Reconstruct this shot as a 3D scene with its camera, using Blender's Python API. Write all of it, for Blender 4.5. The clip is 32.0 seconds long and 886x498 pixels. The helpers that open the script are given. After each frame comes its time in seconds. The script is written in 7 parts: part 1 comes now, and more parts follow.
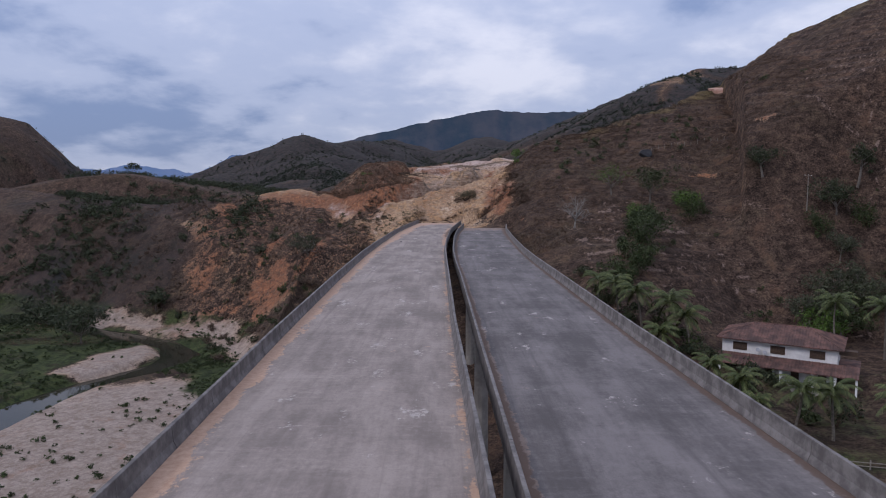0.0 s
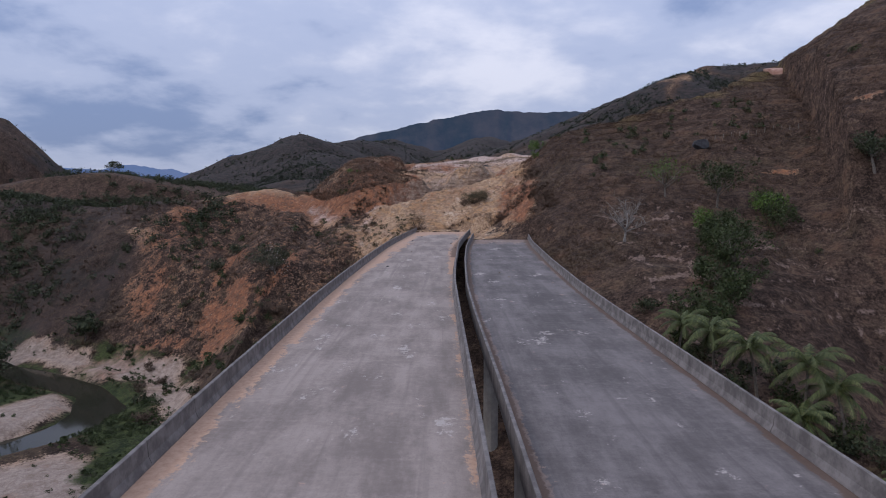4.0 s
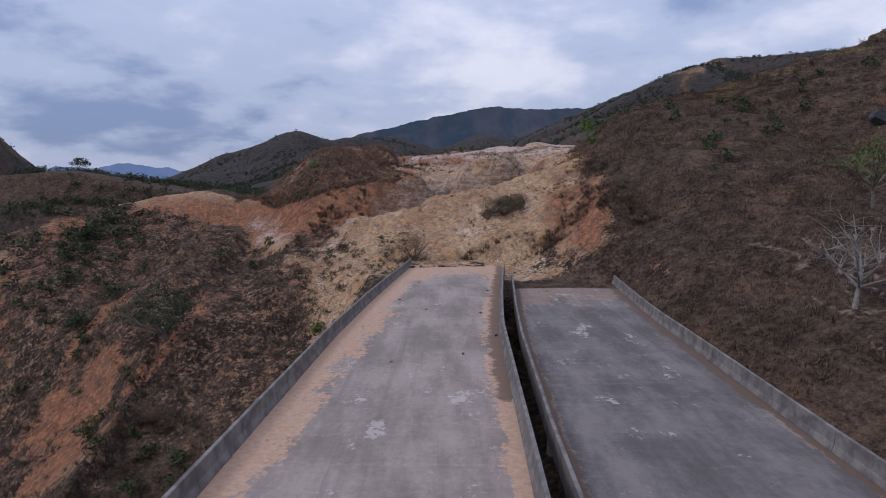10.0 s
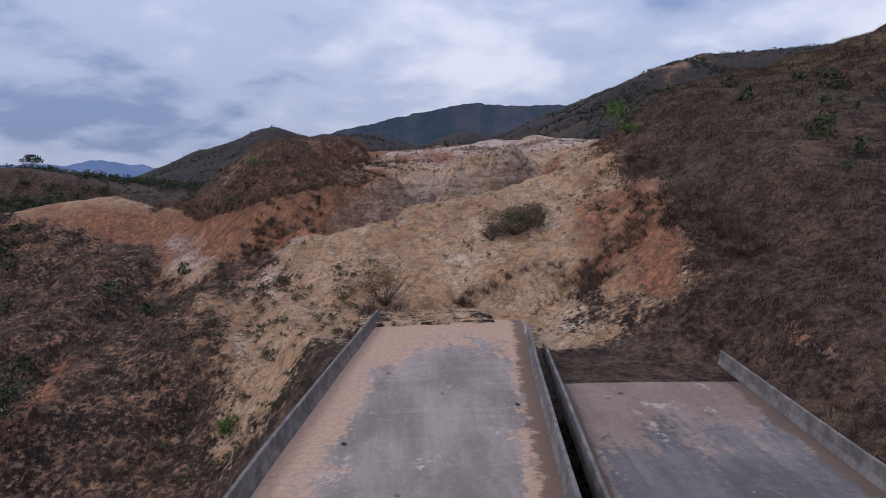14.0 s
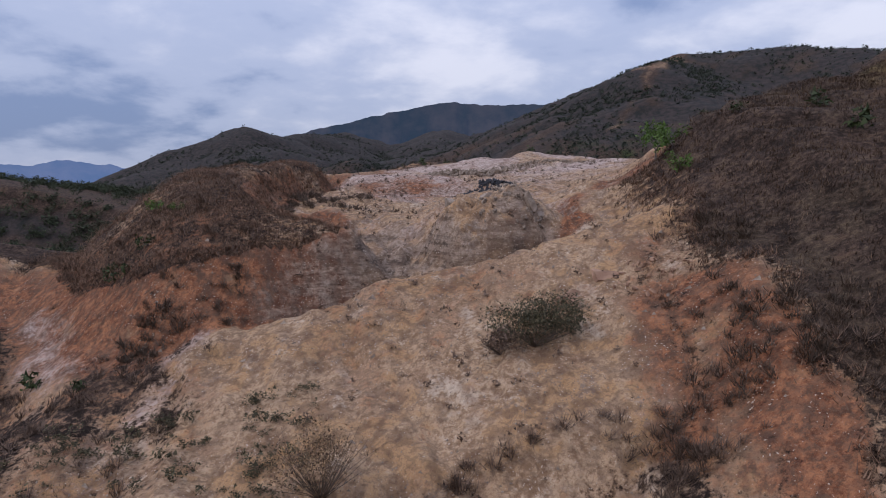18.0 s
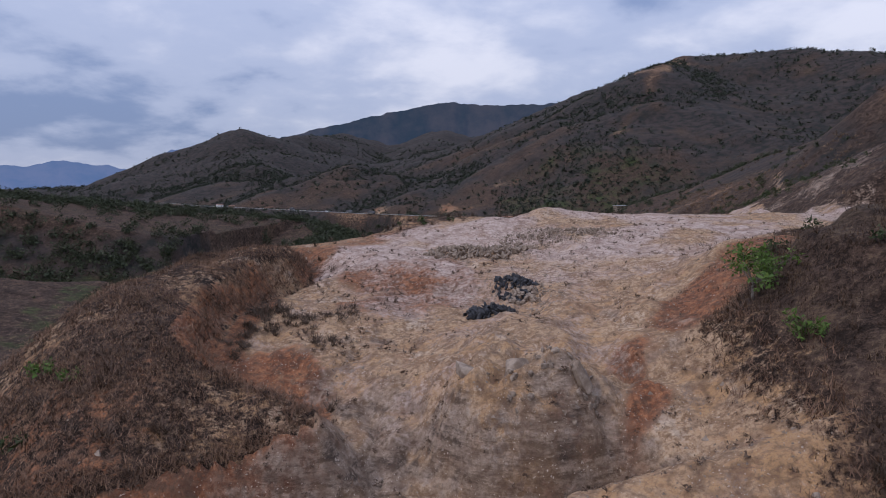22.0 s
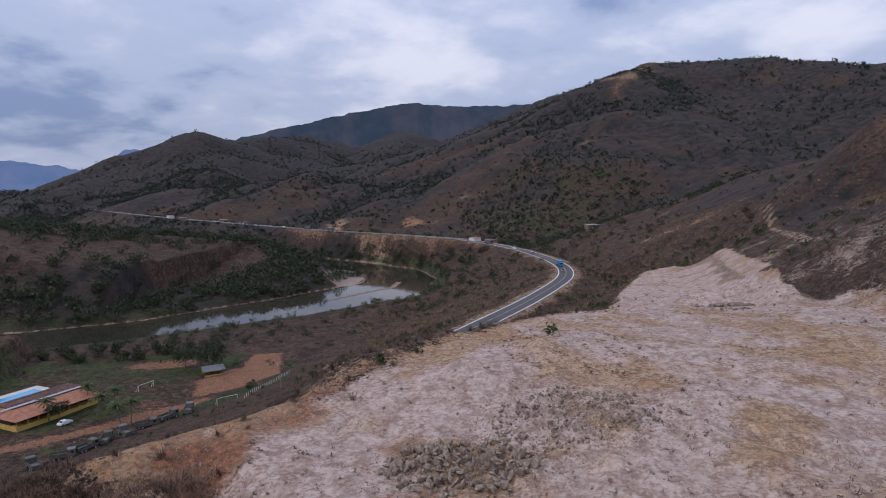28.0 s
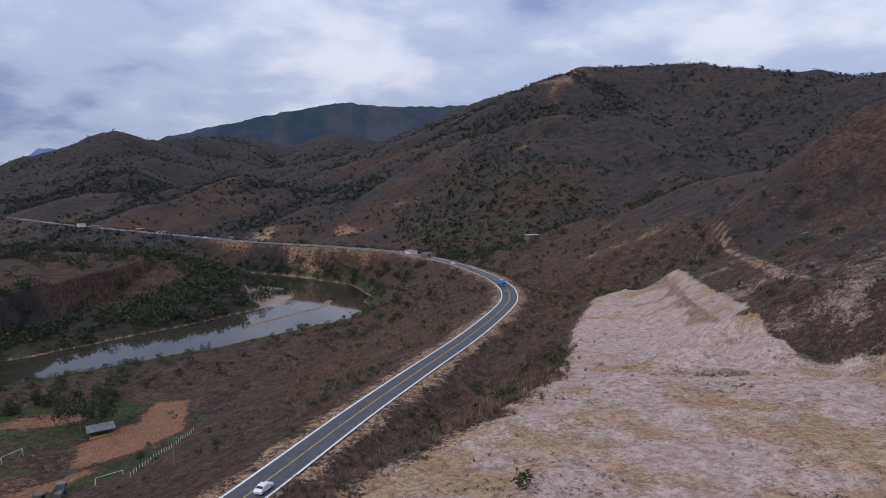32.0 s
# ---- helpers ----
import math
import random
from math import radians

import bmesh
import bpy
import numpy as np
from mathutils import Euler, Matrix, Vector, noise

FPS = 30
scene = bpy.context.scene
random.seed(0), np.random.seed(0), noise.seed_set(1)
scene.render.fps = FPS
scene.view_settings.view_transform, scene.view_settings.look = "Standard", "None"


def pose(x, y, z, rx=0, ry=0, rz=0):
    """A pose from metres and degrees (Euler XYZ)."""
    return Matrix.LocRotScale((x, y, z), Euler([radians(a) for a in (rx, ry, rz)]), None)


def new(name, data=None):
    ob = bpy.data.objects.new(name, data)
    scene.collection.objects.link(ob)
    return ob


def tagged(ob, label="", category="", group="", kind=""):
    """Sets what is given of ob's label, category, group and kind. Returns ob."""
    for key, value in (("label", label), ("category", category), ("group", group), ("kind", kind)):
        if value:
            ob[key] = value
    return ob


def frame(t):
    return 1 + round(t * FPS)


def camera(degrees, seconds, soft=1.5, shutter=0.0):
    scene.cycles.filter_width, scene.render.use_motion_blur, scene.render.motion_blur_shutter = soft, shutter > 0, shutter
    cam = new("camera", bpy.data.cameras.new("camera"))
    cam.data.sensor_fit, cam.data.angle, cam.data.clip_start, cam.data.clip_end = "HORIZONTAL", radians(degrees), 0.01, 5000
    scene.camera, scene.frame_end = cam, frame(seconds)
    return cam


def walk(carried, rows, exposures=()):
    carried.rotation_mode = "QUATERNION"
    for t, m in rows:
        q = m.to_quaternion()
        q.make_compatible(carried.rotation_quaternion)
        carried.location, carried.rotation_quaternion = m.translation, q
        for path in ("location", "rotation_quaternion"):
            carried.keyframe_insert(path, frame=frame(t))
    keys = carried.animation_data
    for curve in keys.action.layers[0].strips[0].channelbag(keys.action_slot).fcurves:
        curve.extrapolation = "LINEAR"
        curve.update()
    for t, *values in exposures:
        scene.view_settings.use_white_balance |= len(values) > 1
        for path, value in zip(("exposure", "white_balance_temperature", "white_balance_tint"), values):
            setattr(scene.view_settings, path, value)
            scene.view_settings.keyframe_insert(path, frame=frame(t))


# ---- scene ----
cam = camera(67.4, 32.0, soft=1.0)
METRES, EYE, TILT, LEAN, TURN = 260.0, 10.2, -5.3, 0.0, 0.0
ROWS = [
    (0.0, 0.0, 0.0, 0.0, 0.0, 0.0, -0.0),
    (0.5, -0.0002, 0.0173, 0.0015, 0.01, 0.02, 0.0),
    (1.0, -0.0004, 0.0354, 0.0032, 0.02, 0.03, -0.0),
    (1.5, -0.0007, 0.0544, 0.0048, 0.02, 0.05, -0.03),
    (2.0, -0.0009, 0.0738, 0.0066, 0.03, 0.05, -0.05),
    (2.5, -0.0013, 0.0932, 0.0084, 0.03, 0.07, -0.05),
    (3.0, -0.0018, 0.1138, 0.01, 0.03, 0.07, -0.05),
    (3.5, -0.0024, 0.1344, 0.0117, 0.03, 0.06, -0.05),
    (5.5, -0.0046, 0.2168, 0.0193, -0.0, -0.03, 0.01),
    (6.0, -0.005, 0.2374, 0.021, 0.01, -0.03, 0.03),
    (6.5, -0.0054, 0.2579, 0.0227, 0.02, -0.03, 0.04),
    (7.0, -0.0061, 0.2781, 0.0245, 0.0, -0.03, 0.04),
    (7.5, -0.0067, 0.2992, 0.0266, -0.0, -0.08, 0.04),
    (8.0, -0.0073, 0.3205, 0.0287, 0.0, -0.08, 0.04),
    (8.5, -0.0078, 0.3415, 0.0312, 0.02, -0.09, 0.06),
    (9.0, -0.0085, 0.3618, 0.0339, 0.03, -0.12, 0.04),
    (9.5, -0.0092, 0.38, 0.0362, 0.03, -0.12, 0.05),
    (10.0, -0.0097, 0.397, 0.0385, 0.04, -0.13, 0.07),
    (10.5, -0.0102, 0.4125, 0.0414, 0.05, -0.17, 0.06),
    (11.0, -0.0105, 0.4272, 0.0442, 0.05, -0.2, 0.06),
    (11.5, -0.0109, 0.4423, 0.0461, -0.22, -0.21, 0.09),
    (12.0, -0.0113, 0.4572, 0.0474, -0.78, -0.24, 0.16),
    (12.5, -0.0113, 0.4728, 0.0488, -1.59, -0.28, 0.25),
    (13.0, -0.0114, 0.4885, 0.0501, -1.64, -0.31, 0.28),
    (13.5, -0.0114, 0.5047, 0.0519, -1.64, -0.34, 0.29),
    (15.5, -0.0109, 0.5657, 0.0633, -1.69, -0.57, 0.36),
    (16.0, -0.0106, 0.5789, 0.0672, -1.92, -0.54, 0.38),
    (16.5, -0.0102, 0.5911, 0.071, -3.17, -0.54, 0.53),
    (17.0, -0.0098, 0.6031, 0.075, -3.68, -0.53, 0.58),
    (17.5, -0.0093, 0.6144, 0.0801, -3.7, -0.53, 0.58),
    (18.0, -0.0087, 0.6248, 0.0856, -3.7, -0.51, 0.6),
    (18.5, -0.0084, 0.6343, 0.0912, -3.76, -0.52, 0.61),
    (19.0, -0.0079, 0.6433, 0.0966, -3.73, -0.51, 0.65),
    (19.5, -0.0074, 0.6528, 0.1023, -3.74, -0.49, 0.67),
    (20.0, -0.007, 0.6625, 0.1086, -3.78, -0.55, 0.68),
    (20.5, -0.0065, 0.6731, 0.1151, -3.73, -0.52, 0.67),
    (21.0, -0.0064, 0.6842, 0.1226, -3.81, -0.57, 0.65),
    (21.5, -0.0062, 0.6951, 0.1296, -3.82, -0.59, 0.65),
    (22.0, -0.006, 0.7065, 0.1369, -3.8, -0.62, 0.61),
    (22.5, -0.0055, 0.7178, 0.1448, -3.77, -0.66, 0.62),
    (23.0, -0.0051, 0.7292, 0.1521, -3.78, -0.67, 0.58),
    (23.5, -0.0047, 0.7401, 0.1585, -3.76, -0.66, 0.59),
    (24.0, -0.0043, 0.7512, 0.1651, -3.76, -0.66, 0.58),
    (24.5, -0.0037, 0.762, 0.1708, -3.73, -0.67, 0.57),
    (25.0, -0.003, 0.7725, 0.1768, -3.7, -0.68, 0.54),
    (25.5, -0.0022, 0.783, 0.1826, -3.69, -0.69, 0.51),
    (27.5, 0.001, 0.8218, 0.2057, -5.62, -0.72, 0.66),
    (28.0, 0.0024, 0.8325, 0.2108, -6.94, -0.75, 0.76),
    (28.5, 0.0039, 0.8434, 0.2158, -6.94, -0.76, 0.76),
    (29.0, 0.0057, 0.8552, 0.2207, -7.42, -0.77, 0.81),
    (29.5, 0.0076, 0.8678, 0.2254, -7.96, -0.77, 0.87),
    (30.0, 0.0098, 0.8816, 0.2301, -8.52, -0.79, 0.89),
    (30.5, 0.0122, 0.896, 0.2348, -9.46, -0.79, 0.97),
    (31.0, 0.0154, 0.9121, 0.2398, -10.54, -0.82, 1.06),
    (31.5, 0.019, 0.9293, 0.2449, -11.48, -0.84, 1.13),
    (32.0, 0.0233, 0.9479, 0.2497, -12.43, -0.86, 1.2),
]
walk(cam, [(t, pose(0, 0, EYE, TILT, LEAN, TURN) @ pose(METRES * x, METRES * y, METRES * z, 90 + pitch, roll, yaw)) for t, x, y, z, yaw, pitch, roll in ROWS],
     exposures=[(0.0, 0.0, 6150, 19.0), (32.0, 0.0, 6150, 19.0)])

# ---- world and sun ----
world = bpy.data.worlds.new("overcast_sky")
scene.world = world
world.use_nodes = True
SUN_ELEV, SUN_AZ = 42.0, 246.0


def build_sky():
    nt = world.node_tree
    nt.nodes.clear()
    N, L = nt.nodes.new, nt.links.new
    out, bg = N("ShaderNodeOutputWorld"), N("ShaderNodeBackground")
    co, sep = N("ShaderNodeTexCoord"), N("ShaderNodeSeparateXYZ")
    L(co.outputs["Generated"], sep.inputs[0])

    def m(op, a, b=None):
        n = N("ShaderNodeMath")
        n.operation = op
        for i, v in enumerate((a, b)):
            if v is None:
                continue
            if isinstance(v, (int, float)):
                n.inputs[i].default_value = v
            else:
                L(v, n.inputs[i])
        return n.outputs[0]

    up = m("MAXIMUM", sep.outputs[2], 0.0)
    depth = m("ADD", up, 0.28)
    cmb = N("ShaderNodeCombineXYZ")
    L(m("ADD", m("DIVIDE", sep.outputs[0], depth), 3.7), cmb.inputs[0])
    L(m("ADD", m("DIVIDE", sep.outputs[1], depth), 1.3), cmb.inputs[1])
    n1 = N("ShaderNodeTexNoise")
    n1.inputs["Scale"].default_value, n1.inputs["Detail"].default_value = 0.95, 6.0
    n1.inputs["Roughness"].default_value, n1.inputs["Distortion"].default_value = 0.48, 0.1
    L(cmb.outputs[0], n1.inputs["Vector"])
    ramp = N("ShaderNodeValToRGB")
    ramp.color_ramp.interpolation = "EASE"
    els = ramp.color_ramp.elements
    els[0].position, els[0].color = 0.36, (0.25, 0.34, 0.53, 1)
    els[1].position, els[1].color = 0.62, (0.82, 0.86, 0.93, 1)
    e = els.new(0.47)
    e.color = (0.49, 0.57, 0.73, 1)
    n2 = N("ShaderNodeTexNoise")
    n2.inputs["Scale"].default_value, n2.inputs["Detail"].default_value = 2.9, 6.0
    n2.inputs["Roughness"].default_value, n2.inputs["Distortion"].default_value = 0.55, 0.15
    L(cmb.outputs[0], n2.inputs["Vector"])
    tone = m("ADD", m("MULTIPLY", n1.outputs[0], 0.62), m("MULTIPLY", n2.outputs[0], 0.38))
    L(tone, ramp.inputs[0])
    sky = N("ShaderNodeTexSky")
    sky.sky_type = "NISHITA"
    sky.sun_disc = False
    sky.sun_elevation, sky.sun_rotation = radians(SUN_ELEV), radians(SUN_AZ)
    dim = N("ShaderNodeMix")
    dim.data_type = "RGBA"
    dim.blend_type = "MULTIPLY"
    dim.inputs["Factor"].default_value = 1.0
    L(sky.outputs[0], dim.inputs[6])
    dim.inputs[7].default_value = (0.1, 0.1, 0.1, 1)
    mix = N("ShaderNodeMix")
    mix.data_type = "RGBA"
    mix.inputs["Factor"].default_value = 0.9
    L(dim.outputs[2], mix.inputs[6])
    L(ramp.outputs[0], mix.inputs[7])
    L(mix.outputs[2], bg.inputs[0])
    # an overcast sky is brightest overhead
    L(m("MULTIPLY", m("ADD", m("MULTIPLY", up, 0.9), 0.83), SKY_POWER), bg.inputs[1])
    L(bg.outputs[0], out.inputs[0])


SKY_POWER = 0.95
build_sky()
sun = new("sun", bpy.data.lights.new("sun", "SUN"))
sun.data.energy, sun.data.angle, sun.data.color = 1.0, radians(14), (1.0, 0.95, 0.88)
sun.matrix_basis = pose(0, 0, 300, 90 - SUN_ELEV, 0, 180 - SUN_AZ)

# ---- terrain ----
def lattice(ix, iy, seed):
    n = (ix * 374761393 + iy * 668265263 + seed * 974711 + 1013) & 0xFFFFFFFF
    n = ((n ^ (n >> 13)) * 1274126177) & 0xFFFFFFFF
    n = n ^ (n >> 16)
    return (n & 0xFFFFFF) / float(0xFFFFFF)


def value_noise(x, y, seed=0):
    """Smooth noise from -1 to 1."""
    fx, fy = np.floor(x), np.floor(y)
    ix, iy = fx.astype(np.int64), fy.astype(np.int64)
    u, v = x - fx, y - fy
    u, v = u * u * u * (u * (u * 6 - 15) + 10), v * v * v * (v * (v * 6 - 15) + 10)
    a, b = lattice(ix, iy, seed), lattice(ix + 1, iy, seed)
    c, d = lattice(ix, iy + 1, seed), lattice(ix + 1, iy + 1, seed)
    return 2 * (a + (b - a) * u + (c - a) * v + (a - b - c + d) * u * v) - 1


def fbm(x, y, size, octaves=4, seed=0, gain=0.5):
    total, amp, norm, s = 0.0, 1.0, 0.0, 1.0 / size
    for o in range(octaves):
        c, sn = math.cos(0.6 * o + seed), math.sin(0.6 * o + seed)
        total = total + amp * value_noise((x * c - y * sn) * s, (x * sn + y * c) * s, seed * 17 + o)
        norm += amp
        amp *= gain
        s *= 2.03
    return total / norm


def creased(x, y, size, octaves=4, seed=0):
    """Noise with sharp gullies, 0 in the gullies to 1 on the backs."""
    total, amp, norm, s = 0.0, 1.0, 0.0, 1.0 / size
    for o in range(octaves):
        c, sn = math.cos(0.7 * o + seed), math.sin(0.7 * o + seed)
        total = total + amp * np.abs(value_noise((x * c - y * sn) * s, (x * sn + y * c) * s, seed * 13 + o))
        norm += amp
        amp *= 0.5
        s *= 2.1
    return np.clip(total / norm * 1.6, 0, 1)


def step(a, b, v):
    t = np.clip((v - a) / (b - a), 0, 1)
    return t * t * (3 - 2 * t)


def along(x, y, line):
    """Distance to a line of points (x, y, values...) and the values at the nearest place."""
    line = np.asarray(line, float)
    best, vals = np.full(x.shape, 1e18), [np.zeros(x.shape) for _ in range(line.shape[1] - 2)]
    side = np.zeros(x.shape)
    for p, q in zip(line[:-1], line[1:]):
        dx, dy = q[0] - p[0], q[1] - p[1]
        t = np.clip(((x - p[0]) * dx + (y - p[1]) * dy) / (dx * dx + dy * dy), 0, 1)
        d = (x - p[0] - t * dx) ** 2 + (y - p[1] - t * dy) ** 2
        near = d < best
        best = np.where(near, d, best)
        side = np.where(near, dx * (y - p[1]) - dy * (x - p[0]), side)
        for i in range(len(vals)):
            vals[i] = np.where(near, p[2 + i] + t * (q[2 + i] - p[2 + i]), vals[i])
    return np.sqrt(best), vals, side


def inside(x, y, poly):
    """Signed distance to a polygon, positive inside."""
    poly = list(poly)
    d, _, _ = along(x, y, [(*p, 0) for p in poly + poly[:1]])
    odd = np.zeros(x.shape, bool)
    for (ax, ay), (bx, by) in zip(poly, poly[1:] + poly[:1]):
        if ay != by:
            odd ^= ((ay > y) != (by > y)) & (x < (bx - ax) * (y - ay) / (by - ay) + ax)
    return np.where(odd, d, -d)


def smax(a, b, k):
    h = np.clip(0.5 + 0.5 * (a - b) / k, 0, 1)
    return b + (a - b) * h + k * h * (1 - h)


def ridge(x, y, line, rnd=3.0, back=None):
    """A crest of points (x, y, z, slope); back: another slope on the crest's left."""
    d, (z, s), side = along(x, y, line)
    if back is not None:
        s = np.where(side > 0, back, s)
    return z - s * (np.sqrt(d * d + rnd * rnd) - rnd)


WATER = -31.0
GAP_LINE = [(-90, 3.6), (21, 1.1), (46, 0.5), (87, 0.1), (105, 0.0), (120, 0.25), (151, 1.4), (163, 2.4), (176, 3.6), (190, 5.1)]
LEFT_EDGE = [(-90, -7.9), (21, -10.2), (45, -10.85), (72, -11.3), (98, -11.45), (114, -11.2), (130, -10.75), (150, -10.05), (163, -9.2), (176, -8.1), (194, -6.4)]
INNER_EDGE = [(-90, 5.5), (20, 3.1), (43, 2.8), (73, 2.45), (92, 2.1), (108, 2.0), (132, 2.6), (150, 3.4), (160, 4.1), (173, 5.2), (185, 6.2)]
RIGHT_EDGE = [(-90, 16.4), (21, 14.3), (48, 13.5), (75, 13.2), (95, 12.95), (110, 13.05), (131, 13.7), (146, 14.4), (158, 14.9), (165, 15.4), (176, 16.4), (185, 17.2)]

CREEK = [(-120, -60), (-98, 50), (-82, 92), (-78, 114), (-78, 124), (-76, 132), (-71.6, 139), (-67, 145), (-64, 152), (-64.3, 159), (-70.7, 169), (-79, 175), (-90, 181), (-100, 187), (-109, 193), (-118, 200), (-160, 216), (-300, 260)]
RIVER = [(-600, 556, 26), (-330, 528, 26), (-172, 543, 22), (-125, 560, 20), (-103, 571, 19), (-70, 598, 24), (-42, 620, 26), (8, 664, 31), (28, 720, 26), (20, 765, 24), (-5, 805, 20),
         (-78, 870, 18), (-180, 930, 13), (-290, 1000, 13), (-450, 1130, 13), (-900, 1300, 13)]
ROAD = [(-330, 380, -14), (-180, 310, -11), (-110, 283, -9), (-62, 297, -7), (-30, 332, -5.5), (-4, 371, -5), (19, 409, -5), (42, 444, -5), (65, 478, -5), (86, 513, -5), (104, 546, -5),
        (114, 580, -5), (117, 620, -5), (113, 670, -5), (103, 715, -5), (82, 771, -5), (30, 835, -6), (-36, 890, -6), (-127, 1008, -7), (-321, 1276, -10), (-600, 1700, -12)]
RIGHT_HILL = [(47, 243, 29, 0.34), (73, 247, 39, 0.36), (104.5, 254, 48, 0.42), (122, 238, 63, 0.55), (139, 214, 70, 0.65), (200, 165, 85, 0.66), (310, 115, 105, 0.6), (600, 0, 130, 0.5)]
RIGHT_NOSE = [(47, 243, 28, 0.6), (29, 231, 19.5, 0.65), (22.5, 212, 12.5, 0.7), (20.5, 196, 7, 0.7), (23, 182, 2.5, 0.7), (27, 170, 0.5, 0.5)]
RIGHT_RIB = [(47, 243, 28, 0.45), (47, 218, 21, 0.45), (44, 192, 12.6, 0.45), (36, 165, 3.5, 0.5)]
EAST_HILL = [(420, 250, 150, 0.6), (320, 380, 115, 0.6), (253, 492, 85, 1.0), (277, 560, 60, 0.55), (304, 695, 50, 0.4), (262, 775, 22, 0.36)]
CUT_TOP = [(84, 258, 44, 0.75), (104, 290, 41, 0.8), (114, 325, 36, 0.8), (118, 350, 32, 0.78), (123.5, 385, 28, 0.6), (158, 450, 25, 0.55), (190, 511, 22, 0.55), (206, 545, 19, 0.5)]
LOW_BENCH = [(94, 356, 19, 0.7), (98.5, 365, 18.7, 0.8), (125, 425, 16.5, 0.85), (158, 493, 14, 0.8), (167, 512, 11.5, 0.7)]
CREST = [(-24, 215, 2.0, 0.3), (-20, 217, 4.5, 0.32), (-13, 219, 7.2, 0.36), (-6.4, 220, 9.2, 0.42), (0, 220.8, 10.2, 0.42), (4.8, 221, 11.1, 0.4), (10, 220.6, 12.6, 0.42), (16, 219.6, 14.1, 0.5), (23, 219.5, 16.4, 0.6)]
WEST_RIDGE = [(-18, 228, 5, 0.3), (-36, 237, 6.2, 0.3), (-48, 245, 8.5, 0.3), (-56, 248, 8.5, 0.3), (-70, 244, 7.6, 0.3), (-94, 245, 5.3, 0.3), (-107, 251, 3.6, 0.3), (-145, 268, 6, 0.3), (-230, 320, 12, 0.3), (-420, 420, 30, 0.3)]
WEST_NOSE = [(-20, 222, 4, 0.5), (-27, 206.7, -1.3, 0.5), (-38, 190, -5.4, 0.6), (-46, 177, -16, 0.7)]
FAR_WEST = [(-900, 820, 150, 0.3), (-523, 793, 92, 0.4), (-447, 804, 32, 0.3), (-314, 680, 27, 0.16), (-180, 760, 5, 0.14), (-90, 790, -6, 0.16), (-62, 735, -19, 0.2)]
PEAK = [(497, 1413, 250, 0.5), (560, 1500, 275, 0.5), (648, 1551, 289, 0.5), (772, 1399, 268, 0.5), (828, 1056, 205, 0.45), (820, 760, 170, 0.4), (700, 500, 150, 0.4)]
PEAK_SPUR = [(497, 1413, 250, 0.55), (367, 1193, 125, 0.5), (262, 1050, 55, 0.45), (168, 930, 8, 0.4)]
PEAK_SPUR_EAST = [(497, 1413, 250, 0.6), (470, 1180, 140, 0.5), (420, 960, 75, 0.42), (330, 800, 28, 0.4)]
NORTH_SPUR = [(497, 1413, 250, 0.45), (515, 1700, 258, 0.4), (529, 2001, 268, 0.4), (700, 2600, 300, 0.4)]
HUMP = [(-1400, 2200, 10, 0.3), (-850, 2083, 30, 0.3), (-640, 2070, 112, 0.35), (-424, 2066, 170, 0.4), (-367, 2372, 172, 0.4), (-260, 3000, 230, 0.4), (-147, 3997, 260, 0.4)]
HUMP_SPUR = [(-424, 2066, 170, 0.45), (-300, 1700, 90, 0.4), (-200, 1500, 45, 0.35), (-59, 1349, 72, 0.4), (40, 1180, 18, 0.35)]
SKYLINE_SPUR = [(280, 4000, 330, 0.35), (200, 3300, 250, 0.35), (120, 2600, 160, 0.32), (150, 2000, 110, 0.35), (230, 1650, 70, 0.35)]

KNOLLS = ((-47.1, 248.2, 18.0, 1.5), (-19.6, 253.6, 18.0, 1.2), (33.8, 163.5, 18.0, -1.9), (-53.6, 210.2, 7.0, -1.9), (25.6, 244.2, 18.0, -0.8), (-51.6, 92.7, 18.0, 1.6), (59.6, 200.2, 7.0, 1.4), (81.0, 167.5, 18.0, -1.4), (-38.0, 190.1, 7.0, 1.1), (-32.5, 186.4, 7.0, -1.2), (23.5, 179.1, 7.0, 0.9), (32.3, 178.4, 7.0, -1.1), (-47.9, 170.3, 18.0, 1.1), (19.8, 202.6, 7.0, 0.9), (33.0, 250.0, 7.0, -1.3), (-48.5, 189.0, 9.0, -2.4), (-49.0, 168.0, 9.0, 2.4), (-9.0, 231.5, 4.0, 1.0), (-3.0, 312.5, 7.0, 3.6), (6.0, 318.0, 7.0, 2.0))
ABUTMENT = [(-12, 189), (-16, 198), (-21, 207), (-20, 214), (0, 212), (26, 200), (22, 176), (3, 177), (-9, 182)]
BENCH = [(-16, 196), (-18, 216), (-14, 232), (-17, 240), (-18, 250), (-16, 262), (-4, 276), (14, 278), (34, 262), (30, 225), (24, 196)]
MOUND = [(-42, 243), (-34, 231), (-27.5, 226), (-21, 223.6), (-16, 225.2), (-12, 227.4), (-7.2, 228.6), (-8.0, 233), (-13, 236.5), (-17.5, 241.5), (-18.2, 250), (-16.2, 261), (-13.5, 274), (-15, 285), (-29, 280), (-41, 262)]
MOUND_EAST = MOUND[6:14]
MOUND_FRONT = MOUND[13:] + MOUND[:7]
PLATEAU = [(-31, 280), (-20, 288), (-7, 297), (3, 309), (13, 318.5), (28, 333), (42, 349), (58, 378), (75, 408), (91, 440), (124, 496), (146, 515), (154, 506), (134, 462), (114, 420), (97, 364),
           (104, 342), (92, 316), (68, 284), (47, 262), (30, 252), (22, 252), (6, 264), (-5, 275), (-14, 288)]
